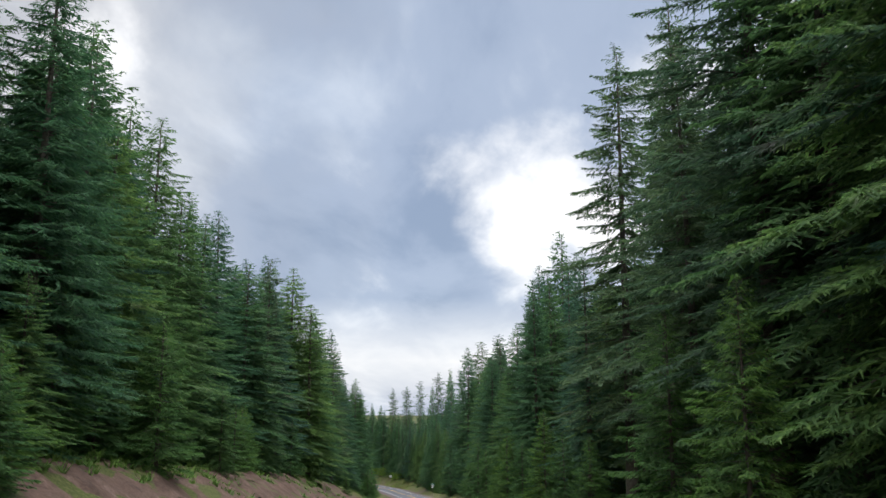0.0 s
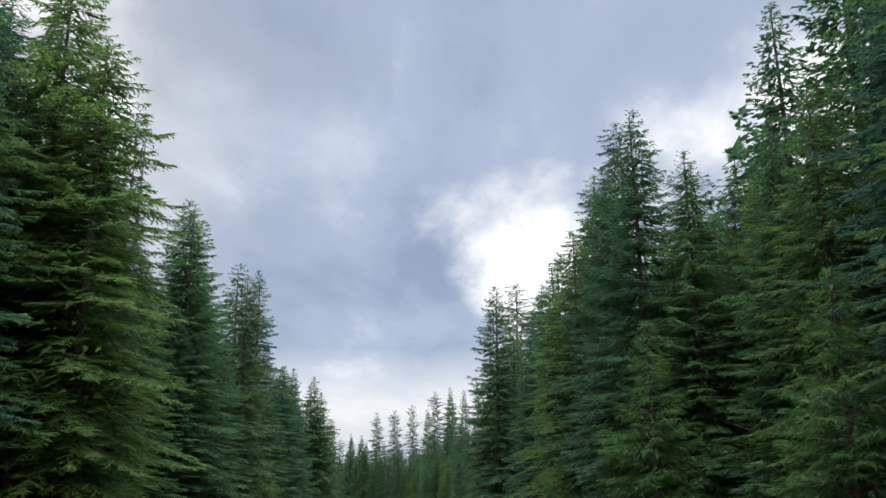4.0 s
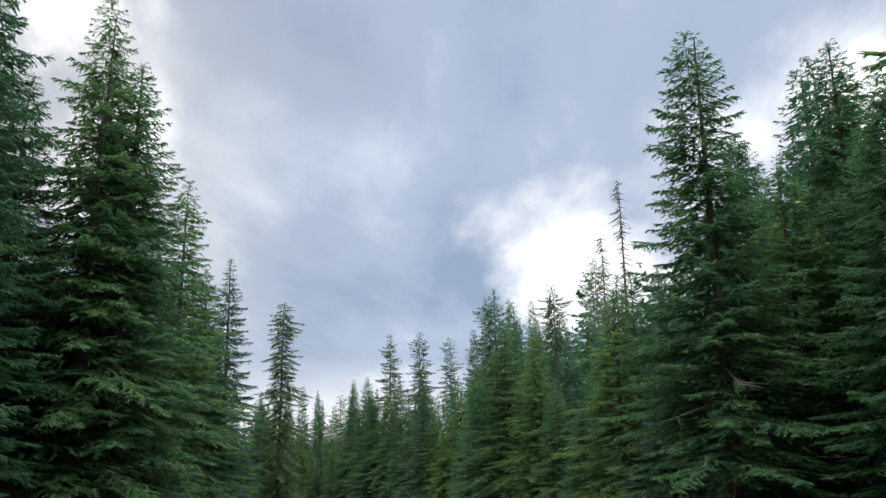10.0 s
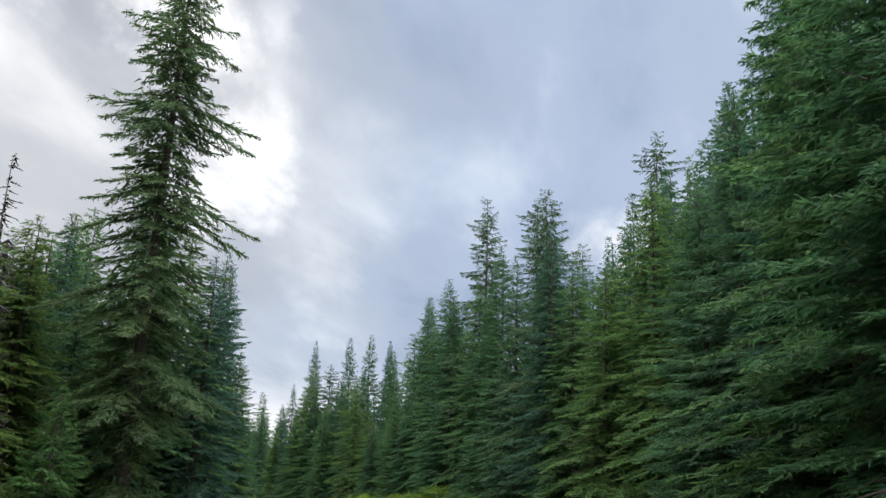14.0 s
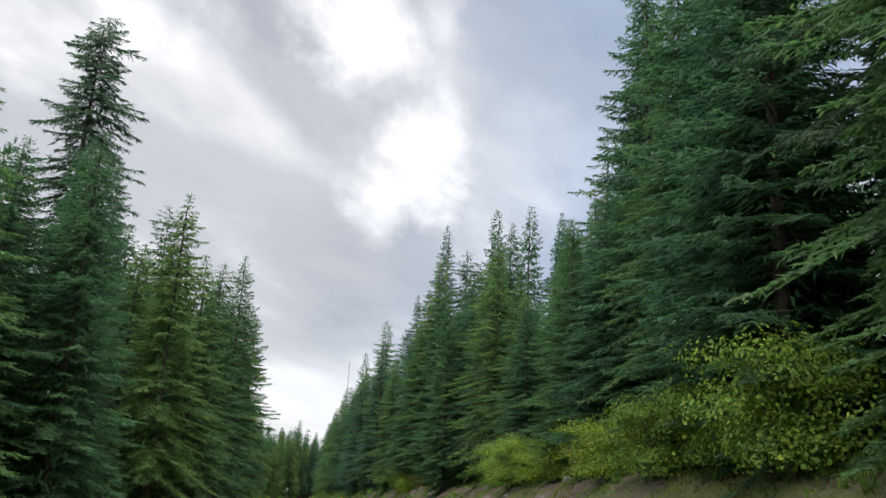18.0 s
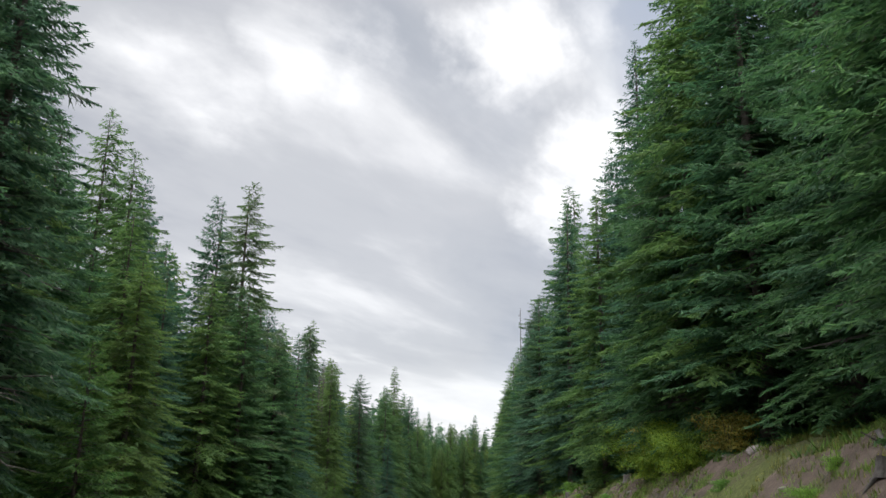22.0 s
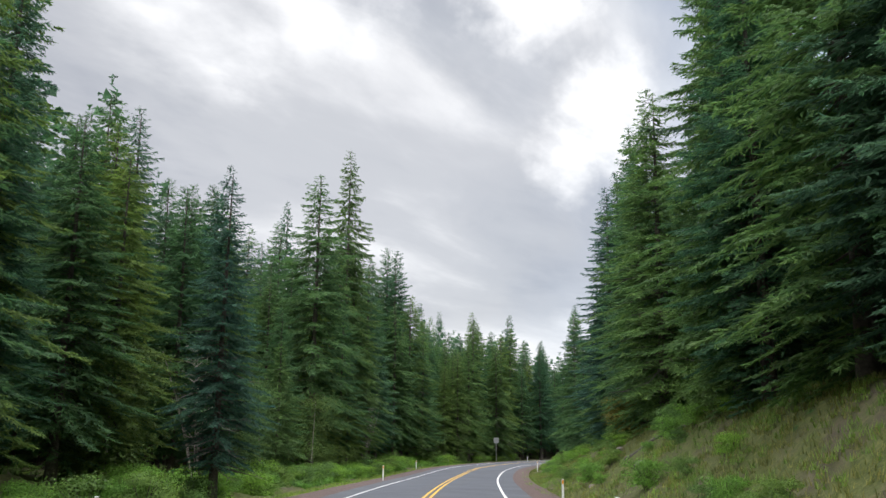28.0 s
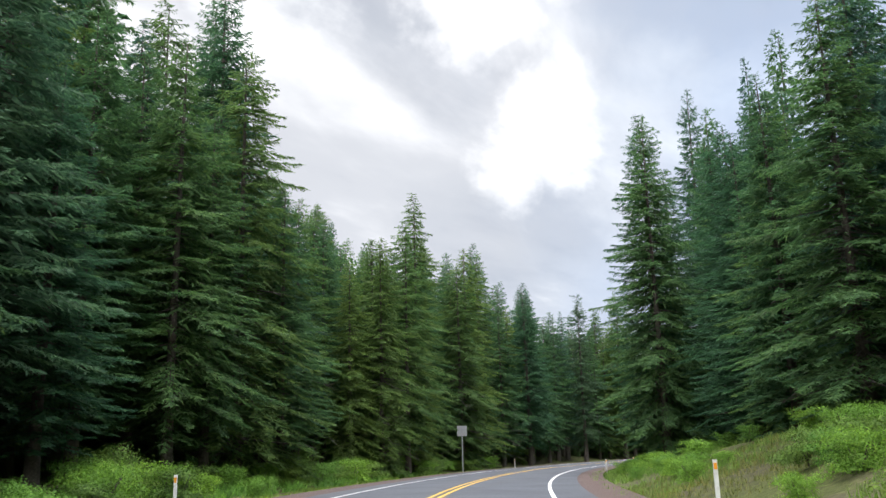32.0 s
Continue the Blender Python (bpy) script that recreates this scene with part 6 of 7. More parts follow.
BACK += [(-174, 529, 26), (-179, 543, 24), (-180, 551, 27), (-182, 557, 23), (-184, 559, 20), (-184, 565, 21), (-181, 571, 24), (-183, 576, 25), (-185, 579, 23), (-182, 585, 27), (-212, 485, 26), (-213, 493, 23), (-216, 495, 20), (-220, 509, 27), (-226, 525, 22), (-228, 529, 25), (-163, 509, 26), (-164, 521, 21), (-168, 528, 26), (-167, 534, 24), (-174, 538, 22), (-176, 549, 25), (-175, 555, 17), (-174, 560, 24), (-174, 569, 25), (-176, 574, 23), (-179, 577, 21), (-175, 588, 23), (-218, 487, 19), (-227, 491, 19)]
BACK += [(-226, 499, 20), (-226, 507, 25), (-225, 511, 27), (-227, 518, 18), (-238, 526, 20), (-232, 535, 17), (-237, 545, 20), (-235, 556, 22), (-237, 563, 23), (-240, 567, 18), (-157, 518, 19), (-158, 523, 23), (-162, 530, 17), (-151, 538, 24), (-153, 543, 20), (-164, 546, 16), (-166, 554, 18), (-167, 559, 17), (-164, 564, 21), (-156, 570, 23), (-157, 577, 22), (-166, 585, 21), (-157, 588, 17), (-234, 480, 18), (-239, 487, 24), (-239, 495, 25), (-243, 497, 19), (-239, 506, 25), (-244, 513, 24), (-238, 519, 21)]
BACK += [(-255, 534, 21), (-259, 542, 17), (-253, 550, 24), (-256, 562, 25), (-283, 558, 18), (-237, 535, 19), (-156, 548, 19), (-138, 540, 22), (-144, 526, 18), (-268, 552, 21), (-265, 524, 23), (-152, 584, 24), (-276, 538, 18), (-129, 587, 20), (-176, 534, 23), (-287, 545, 24), (-256, 553, 23), (-167, 577, 22), (-150, 571, 21), (-146, 575, 22), (-257, 521, 23), (-132, 581, 17), (-155, 558, 16), (-165, 570, 22), (-331, 553, 26), (-333, 530, 24), (-297, 523, 21), (-126, 530, 18), (-126, 573, 17), (-305, 551, 19)]
BACK += [(-327, 543, 22), (-126, 565, 23), (-331, 536, 20), (-293, 562, 25), (-246, 551, 17), (-132, 554, 19), (-267, 560, 19), (-139, 577, 19), (-286, 522, 24), (-129, 557, 23), (-122, 554, 16), (-295, 531, 27), (-143, 553, 17), (-321, 546, 26), (-124, 558, 19), (-271, 539, 23), (-256, 572, 24), (-302, 522, 22), (-302, 543, 25), (-252, 543, 24), (-148, 546, 21), (-148, 565, 20), (-269, 570, 19), (-141, 531, 16), (-312, 530, 24), (-241, 545, 32), (-236, 511, 29), (-245, 517, 31), (-230, 494, 28), (-242, 521, 24)]
BACK += [(-242, 525, 27), (-262, 553, 22), (-230, 524, 32), (-211, 490, 23), (-238, 530, 32), (-233, 542, 28), (-254, 546, 28), (-226, 480, 32), (-244, 536, 25), (-229, 478, 29), (-256, 538, 23), (-229, 513, 29), (-255, 566, 23), (-244, 484, 28), (-235, 523, 28), (-226, 495, 24), (-241, 482, 29), (-248, 543, 29), (-238, 474, 31), (-236, 515, 23), (-244, 529, 31), (-233, 501, 30), (-232, 505, 29), (-239, 491, 32), (-251, 566, 24), (-247, 492, 29), (-227, 503, 24), (-261, 565, 27), (-221, 490, 26), (-248, 574, 30)]
BACK += [(-253, 523, 32), (-232, 546, 25), (-231, 509, 27), (-232, 489, 28), (-239, 560, 23), (-252, 511, 24), (-240, 502, 24), (-253, 554, 26), (-223, 484, 25), (-244, 533, 30), (-259, 558, 26), (-234, 527, 23), (-243, 489, 26), (-259, 546, 30), (-221, 482, 23), (-213, 496, 32), (-250, 520, 27), (-224, 488, 29), (-232, 485, 24), (-240, 514, 28), (-250, 562, 28), (-237, 483, 24), (-248, 512, 23), (-233, 538, 24), (-251, 558, 25), (-225, 515, 29), (-244, 509, 32), (-249, 504, 25), (-231, 497, 25), (-218, 498, 29)]
BACK += [(-229, 486, 29), (-245, 501, 30), (-248, 555, 29), (-223, 504, 30), (-240, 552, 28), (-238, 549, 27), (-235, 508, 32), (-243, 493, 27), (-251, 515, 32), (-260, 561, 26), (-238, 499, 23), (-256, 530, 30), (-151, 517, 25), (-146, 516, 28), (-160, 562, 30), (-162, 588, 30), (-178, 565, 23), (-172, 552, 29), (-162, 580, 28), (-160, 572, 26), (-161, 552, 30), (-173, 582, 23), (-170, 539, 25), (-170, 564, 32), (-159, 536, 31), (-160, 541, 28), (-165, 537, 22), (-159, 567, 32), (-171, 533, 24), (-159, 557, 22)]
BACK += [(-149, 520, 23), (-149, 526, 25), (-154, 535, 24), (-161, 516, 26)]
BACK += [(-187, 588, 19), (-186, 594, 22), (-173, 593, 23), (-177, 596, 27), (-245, 577, 23), (-239, 581, 25), (-242, 588, 22), (-242, 596, 19), (-168, 596, 18), (-263, 577, 17), (-259, 589, 17), (-246, 603, 24), (-123, 658, 23), (-309, 658, 21), (-322, 614, 25), (-303, 633, 21), (-281, 620, 26), (-294, 604, 22), (-325, 648, 28), (-171, 650, 23), (-146, 642, 21), (-261, 638, 22), (-320, 574, 26), (-310, 616, 19), (-252, 622, 19), (-298, 668, 26), (-295, 647, 18), (-268, 663, 24), (-144, 601, 21), (-306, 565, 27)]
BACK += [(-246, 663, 17), (-149, 664, 18), (-292, 589, 24), (-286, 620, 21), (-272, 628, 24), (-304, 678, 23), (-131, 619, 25), (-294, 665, 20), (-334, 610, 22), (-177, 616, 21), (-277, 642, 24), (-281, 671, 22), (-320, 589, 27), (-157, 650, 26), (-315, 665, 19), (-258, 653, 23), (-308, 622, 19), (-172, 638, 18), (-333, 667, 24), (-175, 610, 19), (-165, 646, 19), (-277, 582, 20), (-140, 606, 18), (-323, 639, 23), (-331, 588, 25), (-304, 595, 20), (-164, 662, 18), (-270, 603, 23), (-167, 618, 19), (-257, 601, 25)]
BACK += [(-330, 621, 19), (-135, 621, 19), (-173, 598, 22), (-180, 600, 22), (-329, 582, 20), (-273, 660, 25), (-166, 610, 25), (-259, 580, 24), (-180, 635, 26), (-135, 642, 26), (-334, 647, 23), (-160, 636, 18), (-266, 654, 20), (-311, 599, 19), (-253, 668, 25), (-156, 602, 18), (-318, 567, 20), (-278, 612, 21), (-265, 672, 22), (-333, 624, 22), (-138, 646, 20), (-156, 637, 23), (-307, 578, 23), (-338, 588, 25), (-136, 658, 26), (-292, 570, 24), (-317, 621, 27), (-291, 639, 24), (-275, 572, 20), (-176, 651, 25)]
BACK += [(-268, 633, 21), (-261, 633, 22), (-278, 599, 18), (-285, 584, 20), (-316, 675, 19), (-177, 623, 23), (-263, 644, 19), (-336, 598, 23), (-286, 639, 24), (-284, 573, 20), (-170, 662, 21), (-142, 654, 22), (-317, 650, 23), (-305, 616, 19), (-250, 583, 25), (-288, 625, 26), (-298, 576, 20), (-244, 583, 20), (-330, 641, 26), (-176, 628, 22), (-299, 639, 26), (-279, 633, 20), (-254, 577, 21), (-328, 592, 25), (-329, 663, 28), (-135, 599, 21), (-289, 651, 20), (-334, 578, 28), (-126, 652, 26), (-250, 608, 19)]
BACK += [(-263, 593, 18), (-297, 653, 24), (-326, 575, 28), (-255, 620, 23), (-256, 612, 28), (-252, 604, 23), (-261, 604, 23), (-256, 585, 31), (-245, 649, 28), (-248, 592, 31), (-244, 645, 28), (-255, 647, 25), (-245, 592, 29), (-251, 619, 27), (-250, 627, 25), (-253, 581, 27), (-261, 612, 27), (-252, 659, 30), (-263, 597, 32), (-242, 603, 25), (-249, 596, 30), (-250, 671, 25), (-252, 643, 24), (-253, 639, 24), (-251, 655, 23), (-247, 589, 25), (-255, 589, 24), (-249, 600, 30), (-250, 646, 25), (-241, 585, 31)]
BACK += [(-248, 658, 31), (-243, 614, 23), (-261, 620, 23), (-252, 615, 32), (-251, 635, 30), (-257, 644, 25), (-249, 577, 25), (-245, 634, 28), (-264, 585, 28), (-247, 615, 22), (-259, 596, 28), (-252, 651, 28), (-255, 596, 22), (-255, 635, 29), (-180, 591, 29), (-167, 633, 30), (-155, 632, 26), (-180, 652, 30), (-159, 598, 32), (-171, 645, 27), (-155, 657, 29), (-166, 627, 25), (-174, 618, 27), (-155, 643, 31), (-171, 628, 28), (-185, 634, 31), (-183, 614, 26), (-168, 590, 29), (-157, 647, 26), (-166, 606, 24)]
BACK += [(-152, 637, 26), (-166, 614, 25), (-176, 656, 24), (-161, 629, 23), (-178, 607, 32), (-161, 611, 22), (-189, 603, 22), (-156, 663, 28), (-166, 622, 27), (-166, 653, 24), (-158, 628, 24), (-157, 620, 29), (-160, 615, 28), (-188, 623, 30), (-169, 642, 29), (-169, 604, 27), (-163, 601, 23), (-171, 615, 26), (-159, 642, 22), (-188, 614, 24), (-166, 638, 28), (-175, 604, 23), (-176, 638, 27), (-182, 646, 29), (-178, 613, 27), (-172, 623, 30), (-143, 661, 29), (-186, 599, 31), (-186, 605, 28), (-148, 652, 28)]
BACK += [(-151, 659, 25), (-162, 621, 25), (-183, 622, 27), (-186, 620, 31), (-177, 644, 24), (-152, 648, 24), (-149, 646, 23), (-168, 656, 26), (-151, 642, 23), (-172, 607, 29), (-150, 655, 27), (-155, 625, 26)]
BACK += [(-315, 682, 19), (-316, 689, 20), (-178, 717, 22), (-247, 699, 23), (-330, 699, 26), (-139, 669, 20), (-170, 667, 18), (-337, 702, 21), (-148, 709, 21), (-323, 690, 25), (-328, 685, 22), (-242, 716, 17), (-240, 707, 22), (-287, 703, 19), (-323, 716, 23), (-270, 702, 20), (-148, 690, 20), (-263, 697, 22), (-129, 669, 20), (-164, 677, 25), (-296, 702, 19), (-128, 690, 22), (-258, 697, 22), (-304, 706, 19), (-298, 718, 19), (-129, 719, 19), (-248, 679, 26), (-122, 677, 27), (-142, 681, 25), (-142, 703, 23)]
BACK += [(-294, 710, 23), (-324, 702, 19), (-283, 692, 23), (-253, 700, 22), (-306, 688, 19), (-131, 693, 21), (-122, 666, 24), (-292, 678, 26), (-122, 702, 19), (-145, 699, 22), (-306, 719, 25), (-278, 686, 24), (-140, 714, 23), (-298, 685, 20), (-292, 694, 24), (-288, 716, 24), (-146, 720, 23), (-263, 691, 26), (-251, 713, 23), (-335, 688, 24), (-315, 717, 26), (-275, 715, 18), (-241, 694, 18), (-189, 697, 26), (-248, 705, 19), (-333, 709, 24), (-153, 673, 24), (-252, 677, 18), (-251, 689, 22), (-287, 694, 18)]
BACK += [(-133, 702, 18), (-123, 707, 22), (-185, 714, 24), (-245, 673, 26), (-242, 684, 23), (-169, 676, 29), (-173, 668, 25), (-158, 668, 31), (-165, 674, 29), (-148, 671, 28), (-143, 666, 31), (-167, 684, 22), (-156, 679, 29), (-151, 667, 28), (-162, 682, 26)]


def joined(name, items, label, category, group_seed, gap=2.2, kinds=("fir", "spruce")):
    """A stand of conifers too far back to tell apart, as one mesh a kind. Items: x, y, height."""
    rng = np.random.default_rng(group_seed)
    stock = {}
    for kind in kinds:
        shape = list(KINDS[kind][0])
        shape[2], shape[3], shape[11] = gap, 6.0, 0.75
        stock[kind] = [conifer_arrays(np.random.default_rng(group_seed + v), *shape, twigs=0.62, side_twigs=1, blade=0.46)[:2] for v in range(2)]
    pools = {kind: [] for kind in kinds}
    zs = land(np.array([i[0] for i in items], float), np.array([i[1] for i in items], float))
    for (x, y, h), z in zip(items, zs):
        kind = kinds[rng.integers(len(kinds))]
        v, nv = stock[kind][rng.integers(2)]
        k = h / KINDS[kind][0][0]
        a, w = rng.uniform(0, 6.283), k**0.75 * rng.uniform(1.3, 1.75)
        c, s = math.cos(a), math.sin(a)
        place = np.stack([(v[:, 0] * c - v[:, 1] * s) * w + x, (v[:, 0] * s + v[:, 1] * c) * w + y, v[:, 2] * k + z - 0.1], 1)
        pools[kind].append((place, np.stack([nv[:, 0] * c - nv[:, 1] * s, nv[:, 0] * s + nv[:, 1] * c, nv[:, 2]], 1)))
    for kind in kinds:
        if pools[kind]:
            ob = new(name, needle_mesh(name, np.vstack([p for p, _ in pools[kind]]), np.vstack([q for _, q in pools[kind]]), KINDS[kind][1]))
            tagged(ob, label, category, kind="stuff")


BACK_AT = beside([q[0] for q in BACK], [q[1] for q in BACK])
close_by = [abs(d) < 26 and s < 640 for s, d in zip(BACK_AT[0], BACK_AT[1])]
for i, (x, y, h) in enumerate(q for q, c in zip(BACK, close_by) if c):
    conifer(("fir", "spruce")[i % 2], x, y, h, 1.15, second="tall")
BACK = [q for q, c in zip(BACK, close_by) if not c]
joined("forest_stand", BACK, "dense dark conifers behind the roadside trees", "forest", 21, gap=2.9)


# ---- undergrowth and verge ----


def leaf_cloud(rng, count, size, spread, blobs, low=0.35):
    """Loose leaves, two triangles each, scattered over a few overlapping lumps. Returns corners and normals."""
    centres = np.stack([rng.normal(0, spread[0], blobs), rng.normal(0, spread[1], blobs), spread[2] * rng.uniform(low, 1.0, blobs)], 1)
    r = min(0.34 * spread[2], 1.5) * rng.uniform(0.6, 1.25, (count, 1))
    n = rng.normal(0, 1, (count, 3))
    n[:, 2] = np.abs(n[:, 2]) * 0.9 - 0.25
    n = unit_rows(n)
    p = centres[np.arange(count) % blobs] + n * r * rng.uniform(0.45, 1.0, (count, 1)) ** 0.5 * np.array([1.15, 1.15, 0.85])
    p[:, 2] = np.where(p[:, 2] < 0.02, rng.uniform(0.02, 0.3, count) * spread[2], p[:, 2])
    a = unit_rows(np.cross(n, rng.normal(0, 1, (count, 3))))
    b = np.cross(n + rng.normal(0, 0.5, (count, 3)), a)
    w = size * rng.uniform(0.6, 1.4, (count, 1))
    tip = p + a * w * 0.6 - np.array([0, 0, 0.1]) * w
    q = [p - a * w * 0.5, p + b * w * 0.32, tip, p - a * w * 0.5, tip, p - b * w * 0.32]
    nn = unit_rows(n * 0.8 + np.array([0, 0, 0.5]))
    return np.stack(q, 1).reshape(-1, 3).astype(np.float32), np.repeat(nn, 6, 0).astype(np.float32)


def stems_mesh(rng, count, height, reach, r, material, name="stem"):
    verts, faces = [], []
    for _ in range(count):
        a = rng.uniform(0, 6.283)
        rings = []
        for i in range(4):
            u = i / 3
            c = np.array([math.cos(a) * reach * u**1.3, math.sin(a) * reach * u**1.3, height * u * rng.uniform(0.92, 1.05)])
            b = len(verts)
            for k in range(4):
                t = k * 1.5708
                verts.append((c[0] + math.cos(t) * r * (1 - 0.7 * u), c[1] + math.sin(t) * r * (1 - 0.7 * u), c[2]))
            rings.append(b)
        for i in range(3):
            for k in range(4):
                faces.append((rings[i] + k, rings[i] + (k + 1) % 4, rings[i + 1] + (k + 1) % 4, rings[i + 1] + k))
    return mesh_of(name, verts, faces, material, True)


SHRUBS = {}


def shrub(x, y, h, look_, turn=0.0):
    """A rounded broadleaf shrub: stems and a crown of leaves. look_: yellow, orange or green."""
    label, leaves = {"yellow": ("vine maple shrub turning yellow-green on the bank", LEAF_YELLOW), "orange": ("vine maple shrub with orange autumn leaves", LEAF_ORANGE),
                     "bright": ("low bright green leafy bush beside the shoulder", LEAF_FERN), "green": ("leafy green shrub on the roadside bank", LEAF_GREEN)}[look_]
    m = Matrix.Translation((x, y, on_land(x, y) - 0.05)) @ Matrix.Rotation(turn, 4, "Z") @ Matrix.Diagonal((h * 1.05, h * 1.05, h, 1))
    key = (look_, h > 1.8)
    if key in SHRUBS:
        first = SHRUBS[key]
        return copy_thing(first, m @ Matrix.Diagonal((*(1 / c for c in first.scale), 1)))
    rng = np.random.default_rng(len(look_))
    if look_ == "bright":
        ob = thing("low_bush", m, label, "bush", "low bushes along the verge")
    else:
        ob = thing("shrub", m, label, "shrub", "shrubs on the bank")
    child("stem", stems_mesh(rng, 7, 0.75, 0.35, 0.018, BARK), ob)
    child("foliage", needle_mesh("foliage", *(leaf_cloud(rng, 15000, 0.026, (0.27, 0.27, 0.84), 52, 0.06) if h > 1.8 else leaf_cloud(rng, 5200, 0.042, (0.30, 0.30, 0.82), 30, 0.06)), leaves), ob)
    SHRUBS[key] = ob
    return ob


def alder(x, y, h, lean, bare, seed):
    """A slim pale-barked broadleaf tree at the forest edge."""
    rng = np.random.default_rng(seed)
    label = "bare grey multi-stemmed small tree at the forest edge" if bare else "slim alder with a pale trunk and light green leaves"
    ob = thing("alder_tree", Matrix.Translation((x, y, on_land(x, y) - 0.05)) @ Matrix.Rotation(lean, 4, "X"), label, "tree", "alders at the forest edge")
    if bare:
        child("trunk", stems_mesh(rng, 6, h, h * 0.22, 0.05, ALDERBARK, "trunk"), ob)
        child("twig", twigs_mesh(rng, h, 0.35, 1.0, 46, 1.7, ALDERBARK, "twig", -0.5), ob)
    else:
        child("trunk", trunk_mesh(rng, h, 0.012 * h, ALDERBARK), ob)
        child("crown", needle_mesh("crown", *leaf_cloud(rng, 12000, 0.075, (0.15 * h, 0.15 * h, h * 0.80), 60, 0.10), LEAF_ALDER), ob).location = (0, 0, h * 0.10)
    return ob


def tufts(name, places, blade, wide, count, material, label, category, seed, flop=0.5):
    """Grass or fern clumps, too many to count: blades as thin triangles."""
    rng = np.random.default_rng(seed)
    xs, ys = np.array([p[0] for p in places]), np.array([p[1] for p in places])
    zs = land(xs, ys)
    n = len(places)
    a = rng.uniform(0, 6.283, (n, count))
    ln = blade * rng.uniform(0.5, 1.25, (n, count))
    base = np.stack([xs, ys, zs], 1)[:, None, :] + np.stack([rng.normal(0, 0.10, (n, count)), rng.normal(0, 0.10, (n, count)), np.zeros((n, count)) - 0.02], -1)
    d = np.stack([np.cos(a) * flop, np.sin(a) * flop, np.ones_like(a)], -1) * ln[..., None] * rng.uniform(0.6, 1.0, (n, count, 1))
    side = np.stack([-np.sin(a), np.cos(a), np.zeros_like(a)], -1) * wide
    tri = np.stack([base - side, base + side, base + d], 2).reshape(-1, 3)
    nn = np.repeat((np.stack([np.cos(a) * 0.4, np.sin(a) * 0.4, np.ones_like(a)], -1) / 1.077).reshape(-1, 3), 3, 0)
    tagged(new(name, needle_mesh(name, tri, nn, material)), label, category, kind="stuff")


def along_road(n, s0, s1, d0, d1, seed):
    """n random places between two distances along the road and two distances from its centre."""
    rng = np.random.default_rng(seed)
    s, d = rng.uniform(s0, s1, n), rng.uniform(d0, d1, n)
    x, y = np.interp(s, ALONG, LINE[:, 0]), np.interp(s, ALONG, LINE[:, 1])
    sx, sy = np.interp(s, ALONG, SIDE[:, 0]), np.interp(s, ALONG, SIDE[:, 1])
    return list(zip(x + sx * d, y + sy * d))


def patchy(places, scale, level, seed):
    return [p for p in places if noise.noise((p[0] * scale, p[1] * scale, seed)) > level]


def bank_strip(name, s0, s1, d0, d1, material, label, seed, level=-0.05):
    """Bare soil on the bank: clods and runnels that rise out of the grass and sink back into it at a ragged edge."""
    ss, dd = np.arange(s0, s1, 0.6), np.arange(d0, d1, 0.36)
    x = np.interp(ss, ALONG, LINE[:, 0])[:, None] + np.interp(ss, ALONG, SIDE[:, 0])[:, None] * dd
    y = np.interp(ss, ALONG, LINE[:, 1])[:, None] + np.interp(ss, ALONG, SIDE[:, 1])[:, None] * dd
    z = land(x.ravel(), y.ravel()).reshape(x.shape)
    cover = np.zeros(x.shape)
    k = len(dd)
    for i in range(len(ss)):
        for j in range(k):
            p = Vector((x[i, j], y[i, j], 0))
            edge = min(j, k - 1 - j, 0.6 * i, 0.6 * (len(ss) - 1 - i)) / k * 2
            v = noise.noise(p * 0.22 + Vector((0, 0, seed))) + 0.35 * noise.noise(p * 0.9 + Vector((0, 0, seed + 5))) + min(0.8 * edge, 0.45) - 0.2 - level
            clod = 0.05 + 0.12 * abs(noise.noise(p * 0.8 + Vector((0, 0, seed + 3)))) + 0.08 * noise.noise(p * 2.2 + Vector((0, 0, seed)))
            cover[i, j] = v
            z[i, j] += min(clod, 0.7 * v) if v < 0.25 else clod
    ix = np.arange(x.size).reshape(x.shape)
    q = np.stack([ix[:-1, :-1], ix[:-1, 1:], ix[1:, 1:], ix[1:, :-1]], -1).reshape(-1, 4)
    q = q[(cover.ravel()[q] > -0.16).all(1)]
    me = quick_mesh(name, np.stack([x.ravel(), y.ravel(), z.ravel()], 1), q, material)
    me.shade_smooth()
    tagged(new(name, me), label, "bank", kind="structure")


bank_strip("soil_bank_left", -70, 165, -17.6, -9.6, SOIL, "steep bank of bare reddish-brown soil", 2, -0.08)
bank_strip("soil_bank_right", 395, 512, 7.4, 13.4, TAN_SOIL, "cut bank of bare brown soil with roots", 7, 0.17)

bank_strip("soil_scar_right", 528, 539, 6.9, 10.4, SOIL, "red-brown soil scar down the grassy bank", 4, -0.12)

tufts("dry_grass", patchy(along_road(15000, 335, 500, 5.8, 15, 1), 0.16, -0.05, 1) + patchy(along_road(15000, 500, 660, 5.8, 14, 14), 0.16, -0.2, 1), 0.24, 0.013, 11, GRASS, "dry yellow-green grass tufts on the cut bank", "grass", 2)
tufts("green_grass", patchy(along_road(15000, 335, 720, 5.6, 13, 3), 0.13, -0.12, 9), 0.28, 0.016, 11, GRASS_GREEN, "fresh green grass tufts on the verge", "grass", 4)
tufts("verge_grass", along_road(6500, 330, 720, -8.0, -6.2, 5), 0.22, 0.016, 9, GRASS_GREEN, "short green grass beside the gravel shoulder", "grass", 6)
